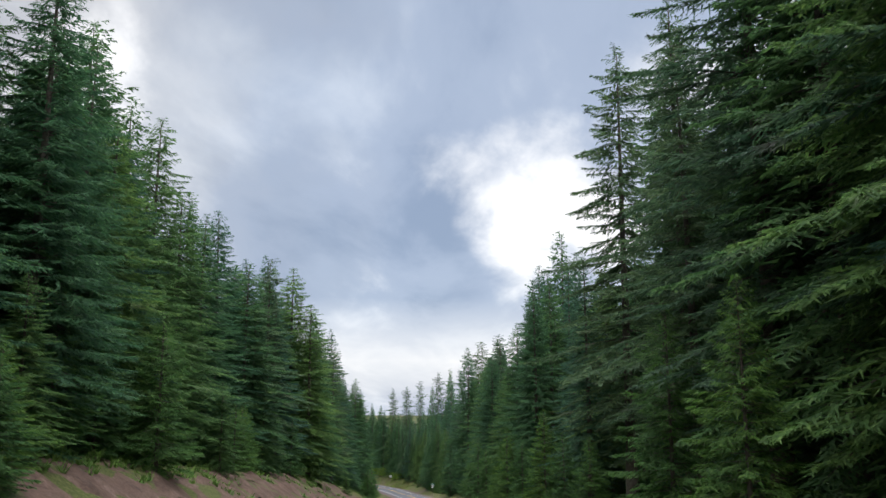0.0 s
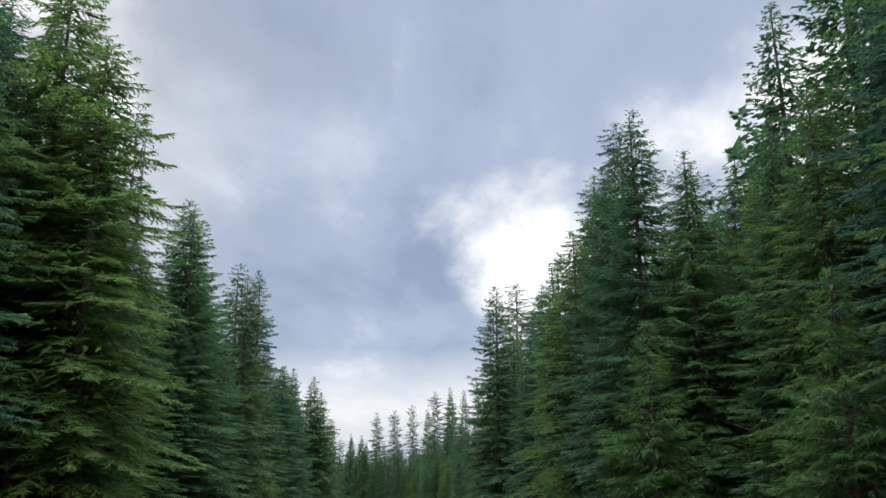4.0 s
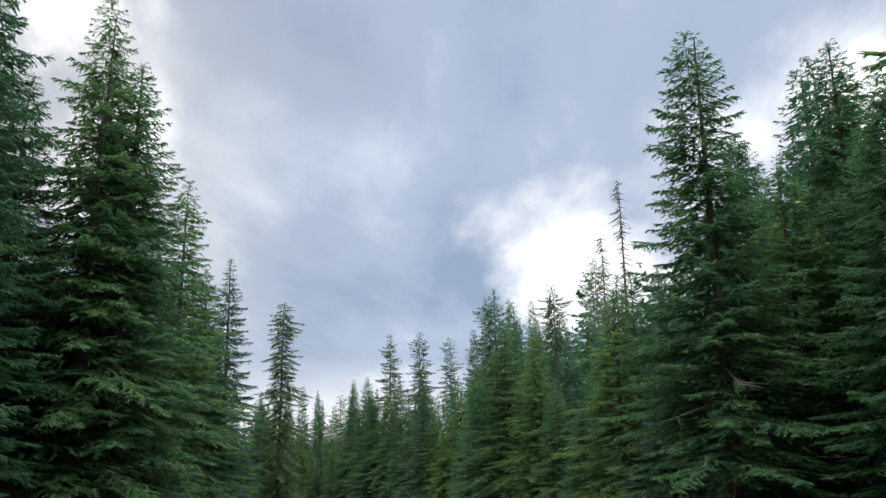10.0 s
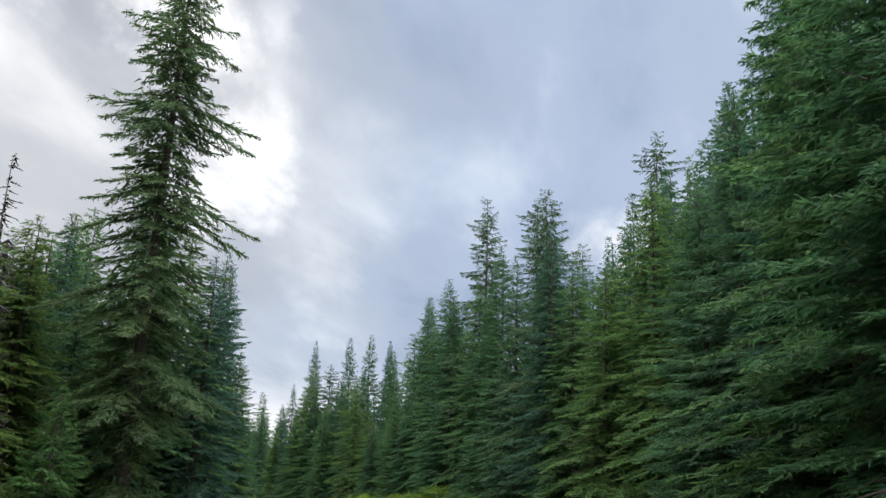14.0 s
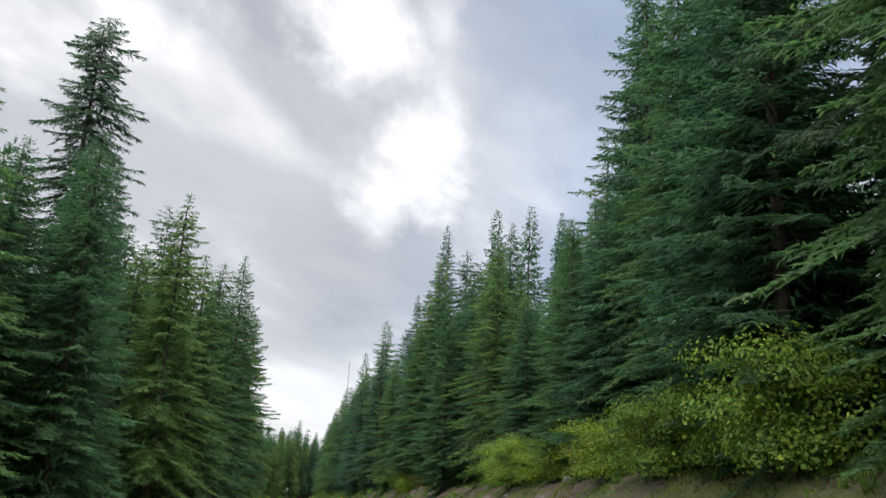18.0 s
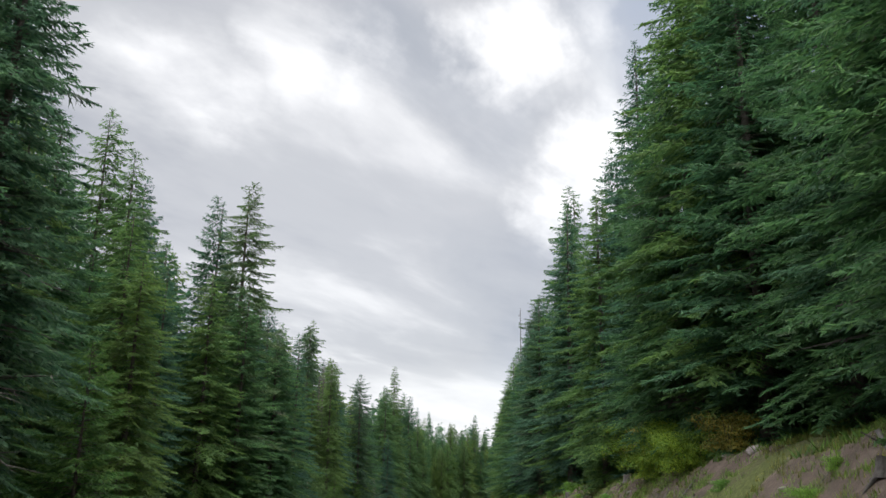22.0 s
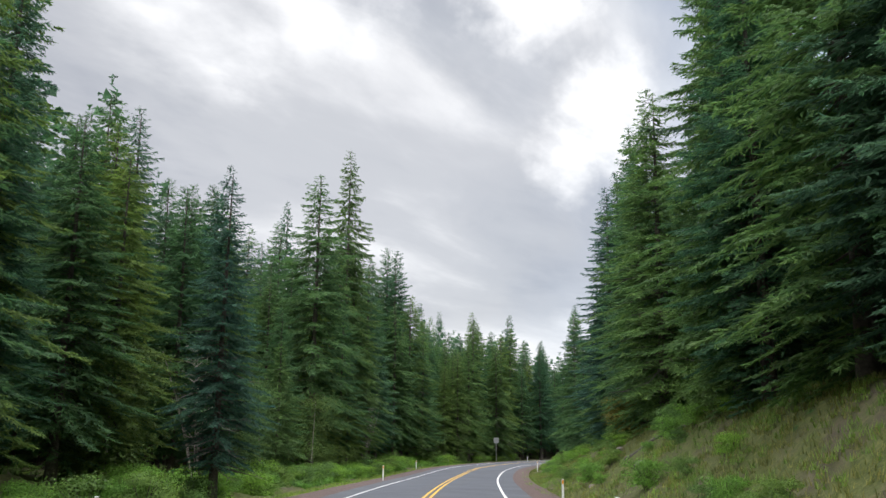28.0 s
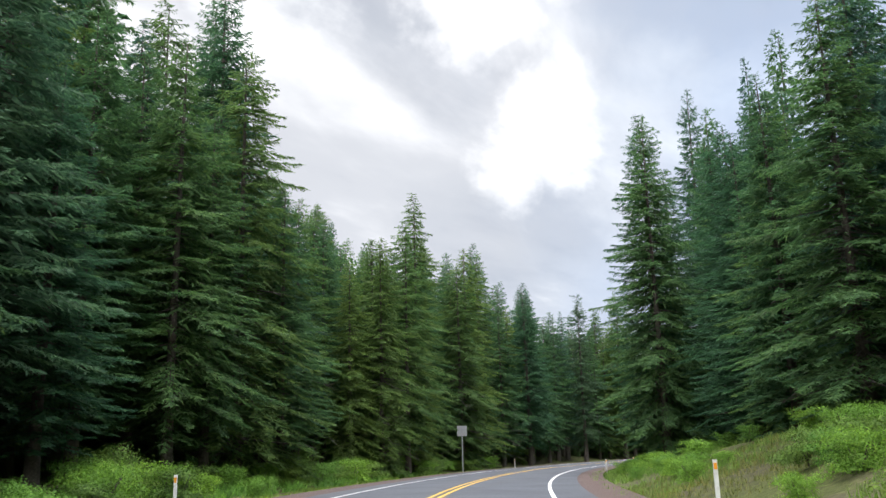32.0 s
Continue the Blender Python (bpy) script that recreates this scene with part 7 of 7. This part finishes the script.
tufts("ferns", patchy(along_road(4600, 330, 700, -14.5, -8.4, 7), 0.11, -0.25, 4), 0.5, 0.045, 14, LEAF_FERN, "bright green ferns and low plants at the forest edge", "ferns", 8, 1.1)
tufts("bank_plants", patchy(along_road(3000, -70, 200, -19, -8.0, 9), 0.15, 0.16, 6), 0.6, 0.08, 8, LEAF_GREEN, "low green plants on the soil bank", "undergrowth", 10, 0.9)
tufts("forest_undergrowth", patchy(along_road(5000, -70, 700, 11, 24, 11), 0.12, -0.1, 8) + patchy(along_road(4000, -70, 700, -30, -14, 12), 0.12, -0.1, 8), 0.5, 0.05, 10, LEAF_GREEN, "dark undergrowth between the trunks", "undergrowth", 13, 0.9)

# ---- shrubs, small trees and things on the verge ----


def at_road(s, d):
    """The place s metres along the road and d metres to its right."""
    return (float(np.interp(s, ALONG, LINE[:, 0]) + np.interp(s, ALONG, SIDE[:, 0]) * d),
            float(np.interp(s, ALONG, LINE[:, 1]) + np.interp(s, ALONG, SIDE[:, 1]) * d))


for i, (s, d, h) in enumerate(((367, 13.2, 3.1), (362, 13.6, 2.6), (385, 13.4, 4.0), (390, 14.6, 3.6), (396, 13.6, 3.4), (403, 13.4, 3.2), (414, 13.8, 2.8), (418, 14.0, 2.4), (421, 13.4, 3.5), (424, 13.0, 3.4), (429, 13.6, 2.4),
                               (474, 13.4, 2.0), (478, 13.8, 2.4), (488, 15.0, 3.2), (479, 13.2, 1.4), (-30, 12.4, 2.8))):
    shrub(*at_road(s, d - 1.9), h, "yellow", i * 1.7)
for i, (s, d, h) in enumerate(((408, 13.6, 1.9), (470, 13.8, 1.7), (485, 15.2, 2.4), (604, 13.4, 2.4))):
    shrub(*at_road(s, d - 1.7), h, "orange", i * 1.3)
for i, (s, d, h) in enumerate(((598, 13.6, 3.2), (610, 13.2, 2.8), (592, 13.4, 2.4), (540, 12.8, 2.0), (516, 13.0, 2.2))):
    shrub(*at_road(s, d), h, "green", i * 2.0)
for i, (x, y, h) in enumerate(((-113.0, 401.0, 1.7), (-142.4, 449.5, 2.4), (-139.6, 447.4, 2.2), (-146.8, 455.2, 2.0), (-88.0, 371.5, 1.6))):
    shrub(x, y, h, "green", i * 2.1)
# low bushes along the foot of the forest and on the grassy bank
bush_rng = random.Random(5)
for i in range(34):
    s = 430 + i * 8.2 + bush_rng.uniform(-3, 3)
    shrub(*at_road(s, bush_rng.uniform(-11.5, -8.4)), bush_rng.uniform(0.8, 1.9), "green", i)
for i in range(170):
    s = 428 + i * 1.72 + bush_rng.uniform(-0.8, 0.8)
    shrub(*at_road(s, bush_rng.uniform(-11.8, -8.2)), bush_rng.uniform(1.0, 1.65), "bright" if i % 4 else "green", i * 1.1)
for i in range(26):
    s = 560 + i * 3.1 + bush_rng.uniform(-1, 1)
    shrub(*at_road(s, bush_rng.uniform(7.8, 12.5)), bush_rng.uniform(0.45, 1.0), bush_rng.choice(("bright", "green")), i * 1.7)
for i in range(30):
    s = 440 + i * 3.4 + bush_rng.uniform(-3, 3)
    shrub(*at_road(s, bush_rng.uniform(7.4, 11.5)), bush_rng.uniform(0.35, 0.7), "bright", i * 1.3)
for i in range(70):
    s = 622 + i * 1.4 + bush_rng.uniform(-1, 1)
    shrub(*at_road(s, bush_rng.uniform(7.4, 12.5)), bush_rng.uniform(0.5, 1.0), "bright", i * 1.1)
for i in range(58):
    s = 506 + i * 2.5 + bush_rng.uniform(-3, 3)
    shrub(*at_road(s, bush_rng.uniform(7.6, 13.0)), bush_rng.uniform(0.45, 1.15), "green" if i % 3 else "bright", i * 1.9)

for i, (s, d, h, lean) in enumerate(((622, -12.4, 7.0, -3), (525, -12.6, 7.0, 4), (612, -13.8, 7.5, 5),
                                     (600, -12.4, 6.5, 2), (586, -13.4, 6.5, 0), (690, -12.5, 7.0, 2))):
    alder(*at_road(s, d), h, radians(lean), False, 30 + i)
for i, (s, d, h, lean) in enumerate(((592, -11.6, 7.0, 4), (639, -11.2, 7.0, -7))):
    alder(*at_road(s, d), h, radians(lean), True, 60 + i)

# the forest goes on over the slopes on both sides
slope_rng = np.random.default_rng(77)
SLOPES = [(x, y, float(slope_rng.uniform(11, 15))) for x, y in along_road(560, -110, 640, 46, 130, 51) + along_road(560, -110, 640, -130, -46, 52)]
SLOPES = [q for q in SLOPES if abs(float(beside(q[0], q[1])[1][0])) > 44]
SLOPES += [(x, y, float(slope_rng.uniform(17, 23))) for x, y in along_road(120, 130, 335, 33, 50, 53)] + [(x, y, float(slope_rng.uniform(14, 20))) for x, y in along_road(80, 200, 335, -50, -34, 54)]
joined("forest_stand", SLOPES, "dense conifer forest on the slopes behind the road", "forest", 33, gap=6.0)

# younger trees that close the wall of the forest behind the first row
fill_rng = random.Random(23)
for i in range(148):
    s = -112 + i * 5.5 + fill_rng.uniform(-2, 2)
    tall = 4.0 if s < 320 else 0.0
    conifer(fill_rng.choice(("fir", "spruce", "hemlock")), *at_road(s, fill_rng.uniform(15.5, 23.0)), fill_rng.uniform(12, 18) + 0.5 * tall, fill_rng.uniform(0.95, 1.25), second="slender")
    conifer(fill_rng.choice(("fir", "spruce", "hemlock")), *at_road(s + 2.5, fill_rng.uniform(-26.0, -18.5)), fill_rng.uniform(13, 18) + tall, fill_rng.uniform(0.95, 1.25), second="slender")
for s, d, h, slim in ((640, -13.0, 25.0, 1.1), (633, -11.6, 9.0, 1.2), (645, -15.0, 20.0, 1.1), (575, -14.5, 20.0, 1.1), (590, -16.0, 18.0, 1.1), (602, -14.0, 15.0, 1.0), (552, -15.0, 22.0, 1.1), (520, -15.5, 19.0, 1.1), (500, -16.0, 17.0, 1.1),
                      (468, -16.0, 18.0, 1.1), (452, -17.0, 20.0, 1.1), (318, -17.0, 14.0, 1.2), (326, -18.0, 16.0, 1.2), (311, -15.5, 12.0, 1.2), (304, -16.5, 13.0, 1.2), (335, -16.5, 13.0, 1.2), (343, -15.5, 11.0, 1.2), (700, -16.0, 16.0, 1.1), (715, -18.0, 18.0, 1.1)):
    conifer("cedar", *at_road(s, d), h, slim)

# young firs at the very edge of the forest
edge_rng = random.Random(8)
for i in range(22):
    s = -62 + i * 9.0 + edge_rng.uniform(-3, 3)
    conifer("young_fir", *at_road(s, edge_rng.uniform(9.0, 10.8)), edge_rng.uniform(4.0, 8.5), 1.0)
for i in range(9):
    s = 246 + i * 10.0 + edge_rng.uniform(-3, 3)
    conifer("young_fir", *at_road(s, edge_rng.uniform(10.0, 12.2)), edge_rng.uniform(3.5, 6.5), 1.0)
for i in range(30):
    s = -66 + i * 7.2 + edge_rng.uniform(-3, 3)
    conifer(edge_rng.choice(("young_fir", "young_fir", "hemlock")), *at_road(s, edge_rng.uniform(-19.0, -15.0)), edge_rng.uniform(5.0, 10.5), 1.0)
for i in range(9):
    s = 4 + i * 3.4 + edge_rng.uniform(-1, 1)
    conifer("young_fir", *at_road(s, edge_rng.uniform(-15.0, -12.6)), edge_rng.uniform(3.6, 6.0), 1.0)
for i in range(18):
    s = 150 + i * 24.0 + edge_rng.uniform(-8, 8)
    conifer("young_fir", *at_road(s, edge_rng.uniform(-13.0, -10.0)), edge_rng.uniform(3.5, 8.0), 1.0)


def rock(x, y, r, seed):
    rng = random.Random(seed)
    bm = bmesh.new()
    bmesh.ops.create_icosphere(bm, subdivisions=2, radius=r)
    for v in bm.verts:
        k = 1 + 0.35 * noise.noise(v.co / r * 1.3 + Vector((seed, 0, 0)))
        v.co = Vector((v.co.x * k * 1.2, v.co.y * k, v.co.z * k * 0.7))
    me = bpy.data.meshes.new("rock")
    bm.to_mesh(me)
    bm.free()
    me.materials.append(ROCK)
    ob = new("rock", me)
    ob.matrix_world = Matrix.Translation((x, y, on_land(x, y) + r * 0.18)) @ Matrix.Rotation(rng.uniform(0, 6.28), 4, "Z")
    return tagged(ob, "rough grey-brown rock lying on the cut bank", "rock", "rocks on the bank")


rock_rng = random.Random(4)
for i in range(60):
    s, d = rock_rng.uniform(400, 640), rock_rng.uniform(6.6, 12.5)
    rock(*at_road(s, d), rock_rng.choice((0.10, 0.14, 0.18, 0.24, 0.34)), i)


def log(p0, p1, r0, r1, seed, label):
    """A fallen trunk with a splintered end and stubs of branches, lying on the ground from p0 to p1."""
    rng = np.random.default_rng(seed)
    verts, faces = [], []
    a, b = np.array([*p0, on_land(*p0) + r0 * 0.75]), np.array([*p1, on_land(*p1) + r1 * 0.75])
    axis = (b - a) / np.linalg.norm(b - a)
    u = np.cross(axis, [0, 0, 1.0])
    u /= np.linalg.norm(u)
    v = np.cross(u, axis)
    for i in range(11):
        f = i / 10
        c = a + (b - a) * f
        c[2] = max(c[2], on_land(c[0], c[1]) + 0.5 * r1) + rng.normal(0, 0.015)
        r = r0 + (r1 - r0) * f
        for k in range(9):
            t = 2 * math.pi * k / 9
            e = rng.uniform(-0.25, 0.25) if i in (0, 10) else 0.0
            q = c + (u * math.cos(t) + v * math.sin(t)) * r * rng.uniform(0.9, 1.1) + axis * e
            verts.append(tuple(q))
    for i in range(10):
        for k in range(9):
            m_ = i * 9
            faces.append((m_ + k, m_ + (k + 1) % 9, m_ + 9 + (k + 1) % 9, m_ + 9 + k))
    faces.append(tuple(range(8, -1, -1)))
    faces.append(tuple(range(90, 99)))
    mid = Vector(a)
    ob = thing("fallen_log", Matrix.Translation(mid), label, "log", "logs on the bank")
    child("trunk", mesh_of("trunk", [tuple(Vector(q) - mid) for q in verts], faces, DEADWOOD, True), ob)
    for f in (0.3, 0.55, 0.8):
        c = Vector(a + (b - a) * f) - mid
        part("branch_stub", rod(r1 * 0.4, r1 * 0.2, c, c + Vector(u * rng.choice([-1, 1]) * 0.5) + Vector((0, 0, 0.3)), 6), DEADWOOD, ob)
    return ob


log((-143.4, 444.0), (-135.6, 437.6), 0.11, 0.08, 1, "long grey weathered log lying down the bank")
log(at_road(452, 9.5), at_road(457, 11.3), 0.12, 0.08, 2, "short broken grey log on the bare bank")
log(at_road(-40, -12.4), at_road(-33, -13.8), 0.14, 0.09, 3, "thin grey log on the soil bank")
log(at_road(470, 8.6), at_road(473.5, 10.6), 0.09, 0.05, 4, "short broken grey log on the bare bank")


stick_rng = random.Random(12)
for i in range(18):
    s, d = stick_rng.uniform(436, 530), stick_rng.uniform(7.6, 12.0)
    log(at_road(s, d), at_road(s + stick_rng.uniform(-1.2, 1.2), d + stick_rng.uniform(0.8, 1.7)), stick_rng.uniform(0.04, 0.08), 0.025, 70 + i, "thin broken grey stick on the bare bank")


def stump(x, y, r, h, seed):
    """The stub of a felled tree with a ragged top and spreading roots."""
    rng = np.random.default_rng(seed)
    ob = thing("tree_stump", Matrix.Translation((x, y, on_land(x, y) - 0.08)), "dark weathered tree stump with exposed roots", "stump", "stumps on the bank")
    verts, faces = [], []
    for i, (u, k) in enumerate(((0, 1.35), (0.35, 1.05), (0.8, 0.95), (1.0, 0.9))):
        for a in range(10):
            t = 0.6283 * a
            verts.append((r * k * math.cos(t) * rng.uniform(0.92, 1.08), r * k * math.sin(t) * rng.uniform(0.92, 1.08), h * u + (rng.uniform(-0.08, 0.08) if i == 3 else 0)))
    for i in range(3):
        for a in range(10):
            faces.append((i * 10 + a, i * 10 + (a + 1) % 10, i * 10 + 10 + (a + 1) % 10, i * 10 + 10 + a))
    faces.append(tuple(range(30, 40)))
    child("stub", mesh_of("stub", verts, faces, DEADWOOD), ob)
    for k in range(5):
        a = k * 1.26 + rng.uniform(-0.3, 0.3)
        ex, ey = r * 2.6 * math.cos(a), r * 2.6 * math.sin(a)
        part("root", rod(r * 0.28, r * 0.07, (r * 0.7 * math.cos(a), r * 0.7 * math.sin(a), 0.16), (ex, ey, on_land(x + ex, y + ey) - on_land(x, y) + 0.07), 6), DEADWOOD, ob)
    return ob


for i, (s, d, r, h) in enumerate(((486, 11.6, 0.30, 0.5), (478, 8.8, 0.22, 0.35), (503, 10.8, 0.26, 0.45), (512, 12.4, 0.2, 0.9), (455, 10.4, 0.24, 0.4))):
    stump(*at_road(s, d), r, h, 90 + i)


# ---- posts and signs ----


def heading(x, y):
    """Turn about z that faces along the road at x, y."""
    n = int(((LINE[:, :2] - np.array([x, y]))**2).sum(1).argmin())
    return math.atan2(-WAY[n, 0], WAY[n, 1])


POSTS = []


def delineator(x, y):
    m = Matrix.Translation((x, y, on_land(x, y))) @ Matrix.Rotation(heading(x, y), 4, "Z")
    if POSTS:
        return copy_thing(POSTS[0], m)
    ob = thing("delineator_post", m, "slim white reflector post beside the road shoulder", "road post", "reflector posts along the road")
    part("post", box((0.10, 0.035, 1.25), (0, 0, 0.475), 0.006), POST_WHITE, ob)
    part("cap", box((0.10, 0.045, 0.02), (0, 0, 1.11), 0.004), POST_WHITE, ob)
    part("reflector", box((0.075, 0.012, 0.15), (0, -0.025, 0.98), 0.003), REFLECTOR, ob, "amber reflector")
    POSTS.append(ob)
    return ob


for x, y in ((-145.3, 417.2), (-133.4, 421.6), (-115.4, 403.9), (-123.1, 384.4), (-90.9, 366.3), (-168.1, 454.5), at_road(646, 7.0),
             at_road(650, -7.4), at_road(678, -9.0), at_road(694, 6.2), at_road(589, 6.0), at_road(725, -7.0), at_road(730, 6.2)):
    delineator(x, y)


def lettering(text, size, at, material, parent, name="lettering"):
    """Upright raised letters on a sign's face, centred at the place given in the sign's own axes."""
    cu = bpy.data.curves.new(name, "FONT")
    cu.body, cu.size, cu.align_x, cu.align_y, cu.extrude = text, size, "CENTER", "CENTER", 0.002
    cu.resolution_u = 3
    tmp = bpy.data.objects.new(name, cu)
    me = bpy.data.meshes.new_from_object(tmp)
    bpy.data.objects.remove(tmp)
    me.transform(Matrix.Translation(at) @ Matrix.Rotation(radians(90), 4, "X"))
    me.materials.clear()
    me.materials.append(material)
    return child(name, me, parent)


def plate(w, h, at, corner, deep=0.006):
    """An upright sheet with rounded corners, facing -y."""
    pts = []
    for cx, cz, a0 in ((1, 1, 0), (-1, 1, 90), (-1, -1, 180), (1, -1, 270)):
        for a in (0, 30, 60, 90):
            t = radians(a0 + a)
            pts.append((cx * (w / 2 - corner) + corner * math.cos(t), cz * (h / 2 - corner) + corner * math.sin(t)))
    return cutout(pts, at, deep)


def cutout(pts, at, deep=0.006):
    bm = bmesh.new()
    lo = [bm.verts.new((at[0] + x, at[1] - deep / 2, at[2] + z)) for x, z in pts]
    hi = [bm.verts.new((at[0] + x, at[1] + deep / 2, at[2] + z)) for x, z in pts]
    bm.faces.new(lo)
    bm.faces.new(hi[::-1])
    for i in range(len(pts)):
        j = (i + 1) % len(pts)
        bm.faces.new((lo[j], lo[i], hi[i], hi[j]))
    bmesh.ops.recalc_face_normals(bm, faces=bm.faces[:])
    return bm


def sign_base(name, x, y, label, turn=0.0):
    z = on_land(x, y)
    return thing(name, Matrix.Translation((x, y, z)) @ Matrix.Rotation(heading(x, y) + turn, 4, "Z"), label, "road sign", "road signs"), z


# yellow diamond
ob, z = sign_base("warning_sign", -102.4, 383.4, "yellow diamond warning sign on a steel post by the bank")
zc = -26.6 - z
part("post", box((0.06, 0.06, zc + 1.0), (0, 0.04, zc / 2 - 0.1), 0.008), GALVANISED, ob)
r = 0.54
face = part("sign_face", cutout([(r, 0), (0.02, r - 0.02), (-0.02, r - 0.02), (-r, 0), (-0.02, 0.02 - r), (0.02, 0.02 - r)], (0, 0, zc)), SIGN_YELLOW, ob)
for sx in (-1, 1):
    for sz in (-1, 1):
        bar = cutout([(sx * 0.485, 0), (0, sz * 0.485), (0, sz * 0.455), (sx * 0.455, 0)], (0, -0.0055, zc), 0.004)
        part("border", bar, SIGN_BLACK, face, "black border")
part("emblem", plate(0.46, 0.17, (0, -0.0055, zc + 0.03), 0.05, 0.004), SIGN_BLACK, face, "black emblem")
for dz in (-0.25, 0.25):
    part("bolt", rod(0.012, 0.012, (0, -0.014, zc + dz), (0, 0.012, zc + dz), 6), GALVANISED, ob)

# white notice of the passing lane
ob, z = sign_base("passing_lane_sign", -21.35, 250.75, "white passing lane sign with black letters on a wooden post")
zc = -18.05 - z
part("post", box((0.10, 0.09, zc + 0.9), (0, 0.055, zc / 2 - 0.05), 0.008), POST_WOOD, ob)
face = part("sign_face", plate(1.22, 0.92, (0, 0, zc), 0.06), SIGN_WHITE, ob)
for dx, dz, w, h in ((0, 0.425, 1.08, 0.02), (0, -0.425, 1.08, 0.02), (0.575, 0, 0.02, 0.79), (-0.575, 0, 0.02, 0.79)):
    part("border", box((w, 0.004, h), (dx, -0.0055, zc + dz)), SIGN_BLACK, face, "black border")
for text, dz in (("PASSING", 0.25), ("LANE", 0.0), ("1/2 MILE", -0.25)):
    lettering(text, 0.235, (0, -0.0055, zc + dz), SIGN_BLACK, face)

# green creek sign with the route plates below it
ob, z = sign_base("creek_sign", -1.36, 147.8, "green creek name sign above white route plates on one post")
zc = -12.0 - z
part("post", box((0.09, 0.09, zc + 0.75), (0, 0.055, zc / 2 - 0.10), 0.008), POST_WOOD, ob)
face = part("sign_face", plate(1.18, 0.31, (0, 0, zc), 0.04), SIGN_GREEN, ob, "green name panel")
for dx, dz, w, h in ((0, 0.135, 1.08, 0.012), (0, -0.135, 1.08, 0.012), (0.57, 0, 0.012, 0.22), (-0.57, 0, 0.012, 0.22)):
    part("border", box((w, 0.004, h), (dx, -0.0055, zc + dz)), SIGN_WHITE, face, "white border")
lettering("Clear Creek", 0.20, (0, -0.0055, zc), SIGN_WHITE, face)
plate_w = part("direction_plate", plate(0.60, 0.29, (0, 0, zc - 0.345), 0.035), SIGN_WHITE, ob, "white direction plate")
for dx, dz, w, h in ((0, 0.125, 0.52, 0.012), (0, -0.125, 0.52, 0.012), (0.28, 0, 0.012, 0.21), (-0.28, 0, 0.012, 0.21)):
    part("border", box((w, 0.004, h), (dx, -0.0055, zc - 0.345 + dz)), SIGN_BLACK, plate_w, "black border")
lettering("WEST", 0.20, (0, -0.0055, zc - 0.345), SIGN_BLACK, plate_w)
route = part("route_plate", plate(0.61, 0.61, (0, 0, zc - 0.82), 0.04), SIGN_BLACK, ob, "black route plate")
outline = [(0.0, 0.24), (0.06, 0.225), (0.12, 0.235), (0.17, 0.26), (0.25, 0.17), (0.225, 0.10), (0.24, 0.03), (0.265, -0.05), (0.25, -0.13), (0.19, -0.19), (0.09, -0.225), (0.0, -0.28)]
outline = outline + [(-x, zz) for x, zz in outline[-2:0:-1]]
shield = part("shield", cutout(outline, (0, -0.005, zc - 0.82), 0.004), SIGN_WHITE, route, "white shield")
lettering("26", 0.32, (0, -0.008, zc - 0.83), SIGN_BLACK, route)

# small sign that faces the other way, seen from behind
x, y = at_road(708, -8.5)
ob, z = sign_base("small_sign", x, y, "grey back of a square sign on a steel post", math.pi)
zc = float(np.interp(708, ALONG, LINE[:, 2])) + 3.7 - z
part("post", box((0.08, 0.08, zc + 0.9), (0, 0.05, zc / 2 - 0.15), 0.008), GALVANISED, ob)
part("sign_face", plate(1.0, 1.0, (0, 0, zc), 0.06), GALVANISED, ob, "bare metal back")
for dz in (-0.3, 0.3):
    part("bracket", box((0.7, 0.02, 0.05), (0, 0.012, zc + dz), 0.004), GALVANISED, ob)
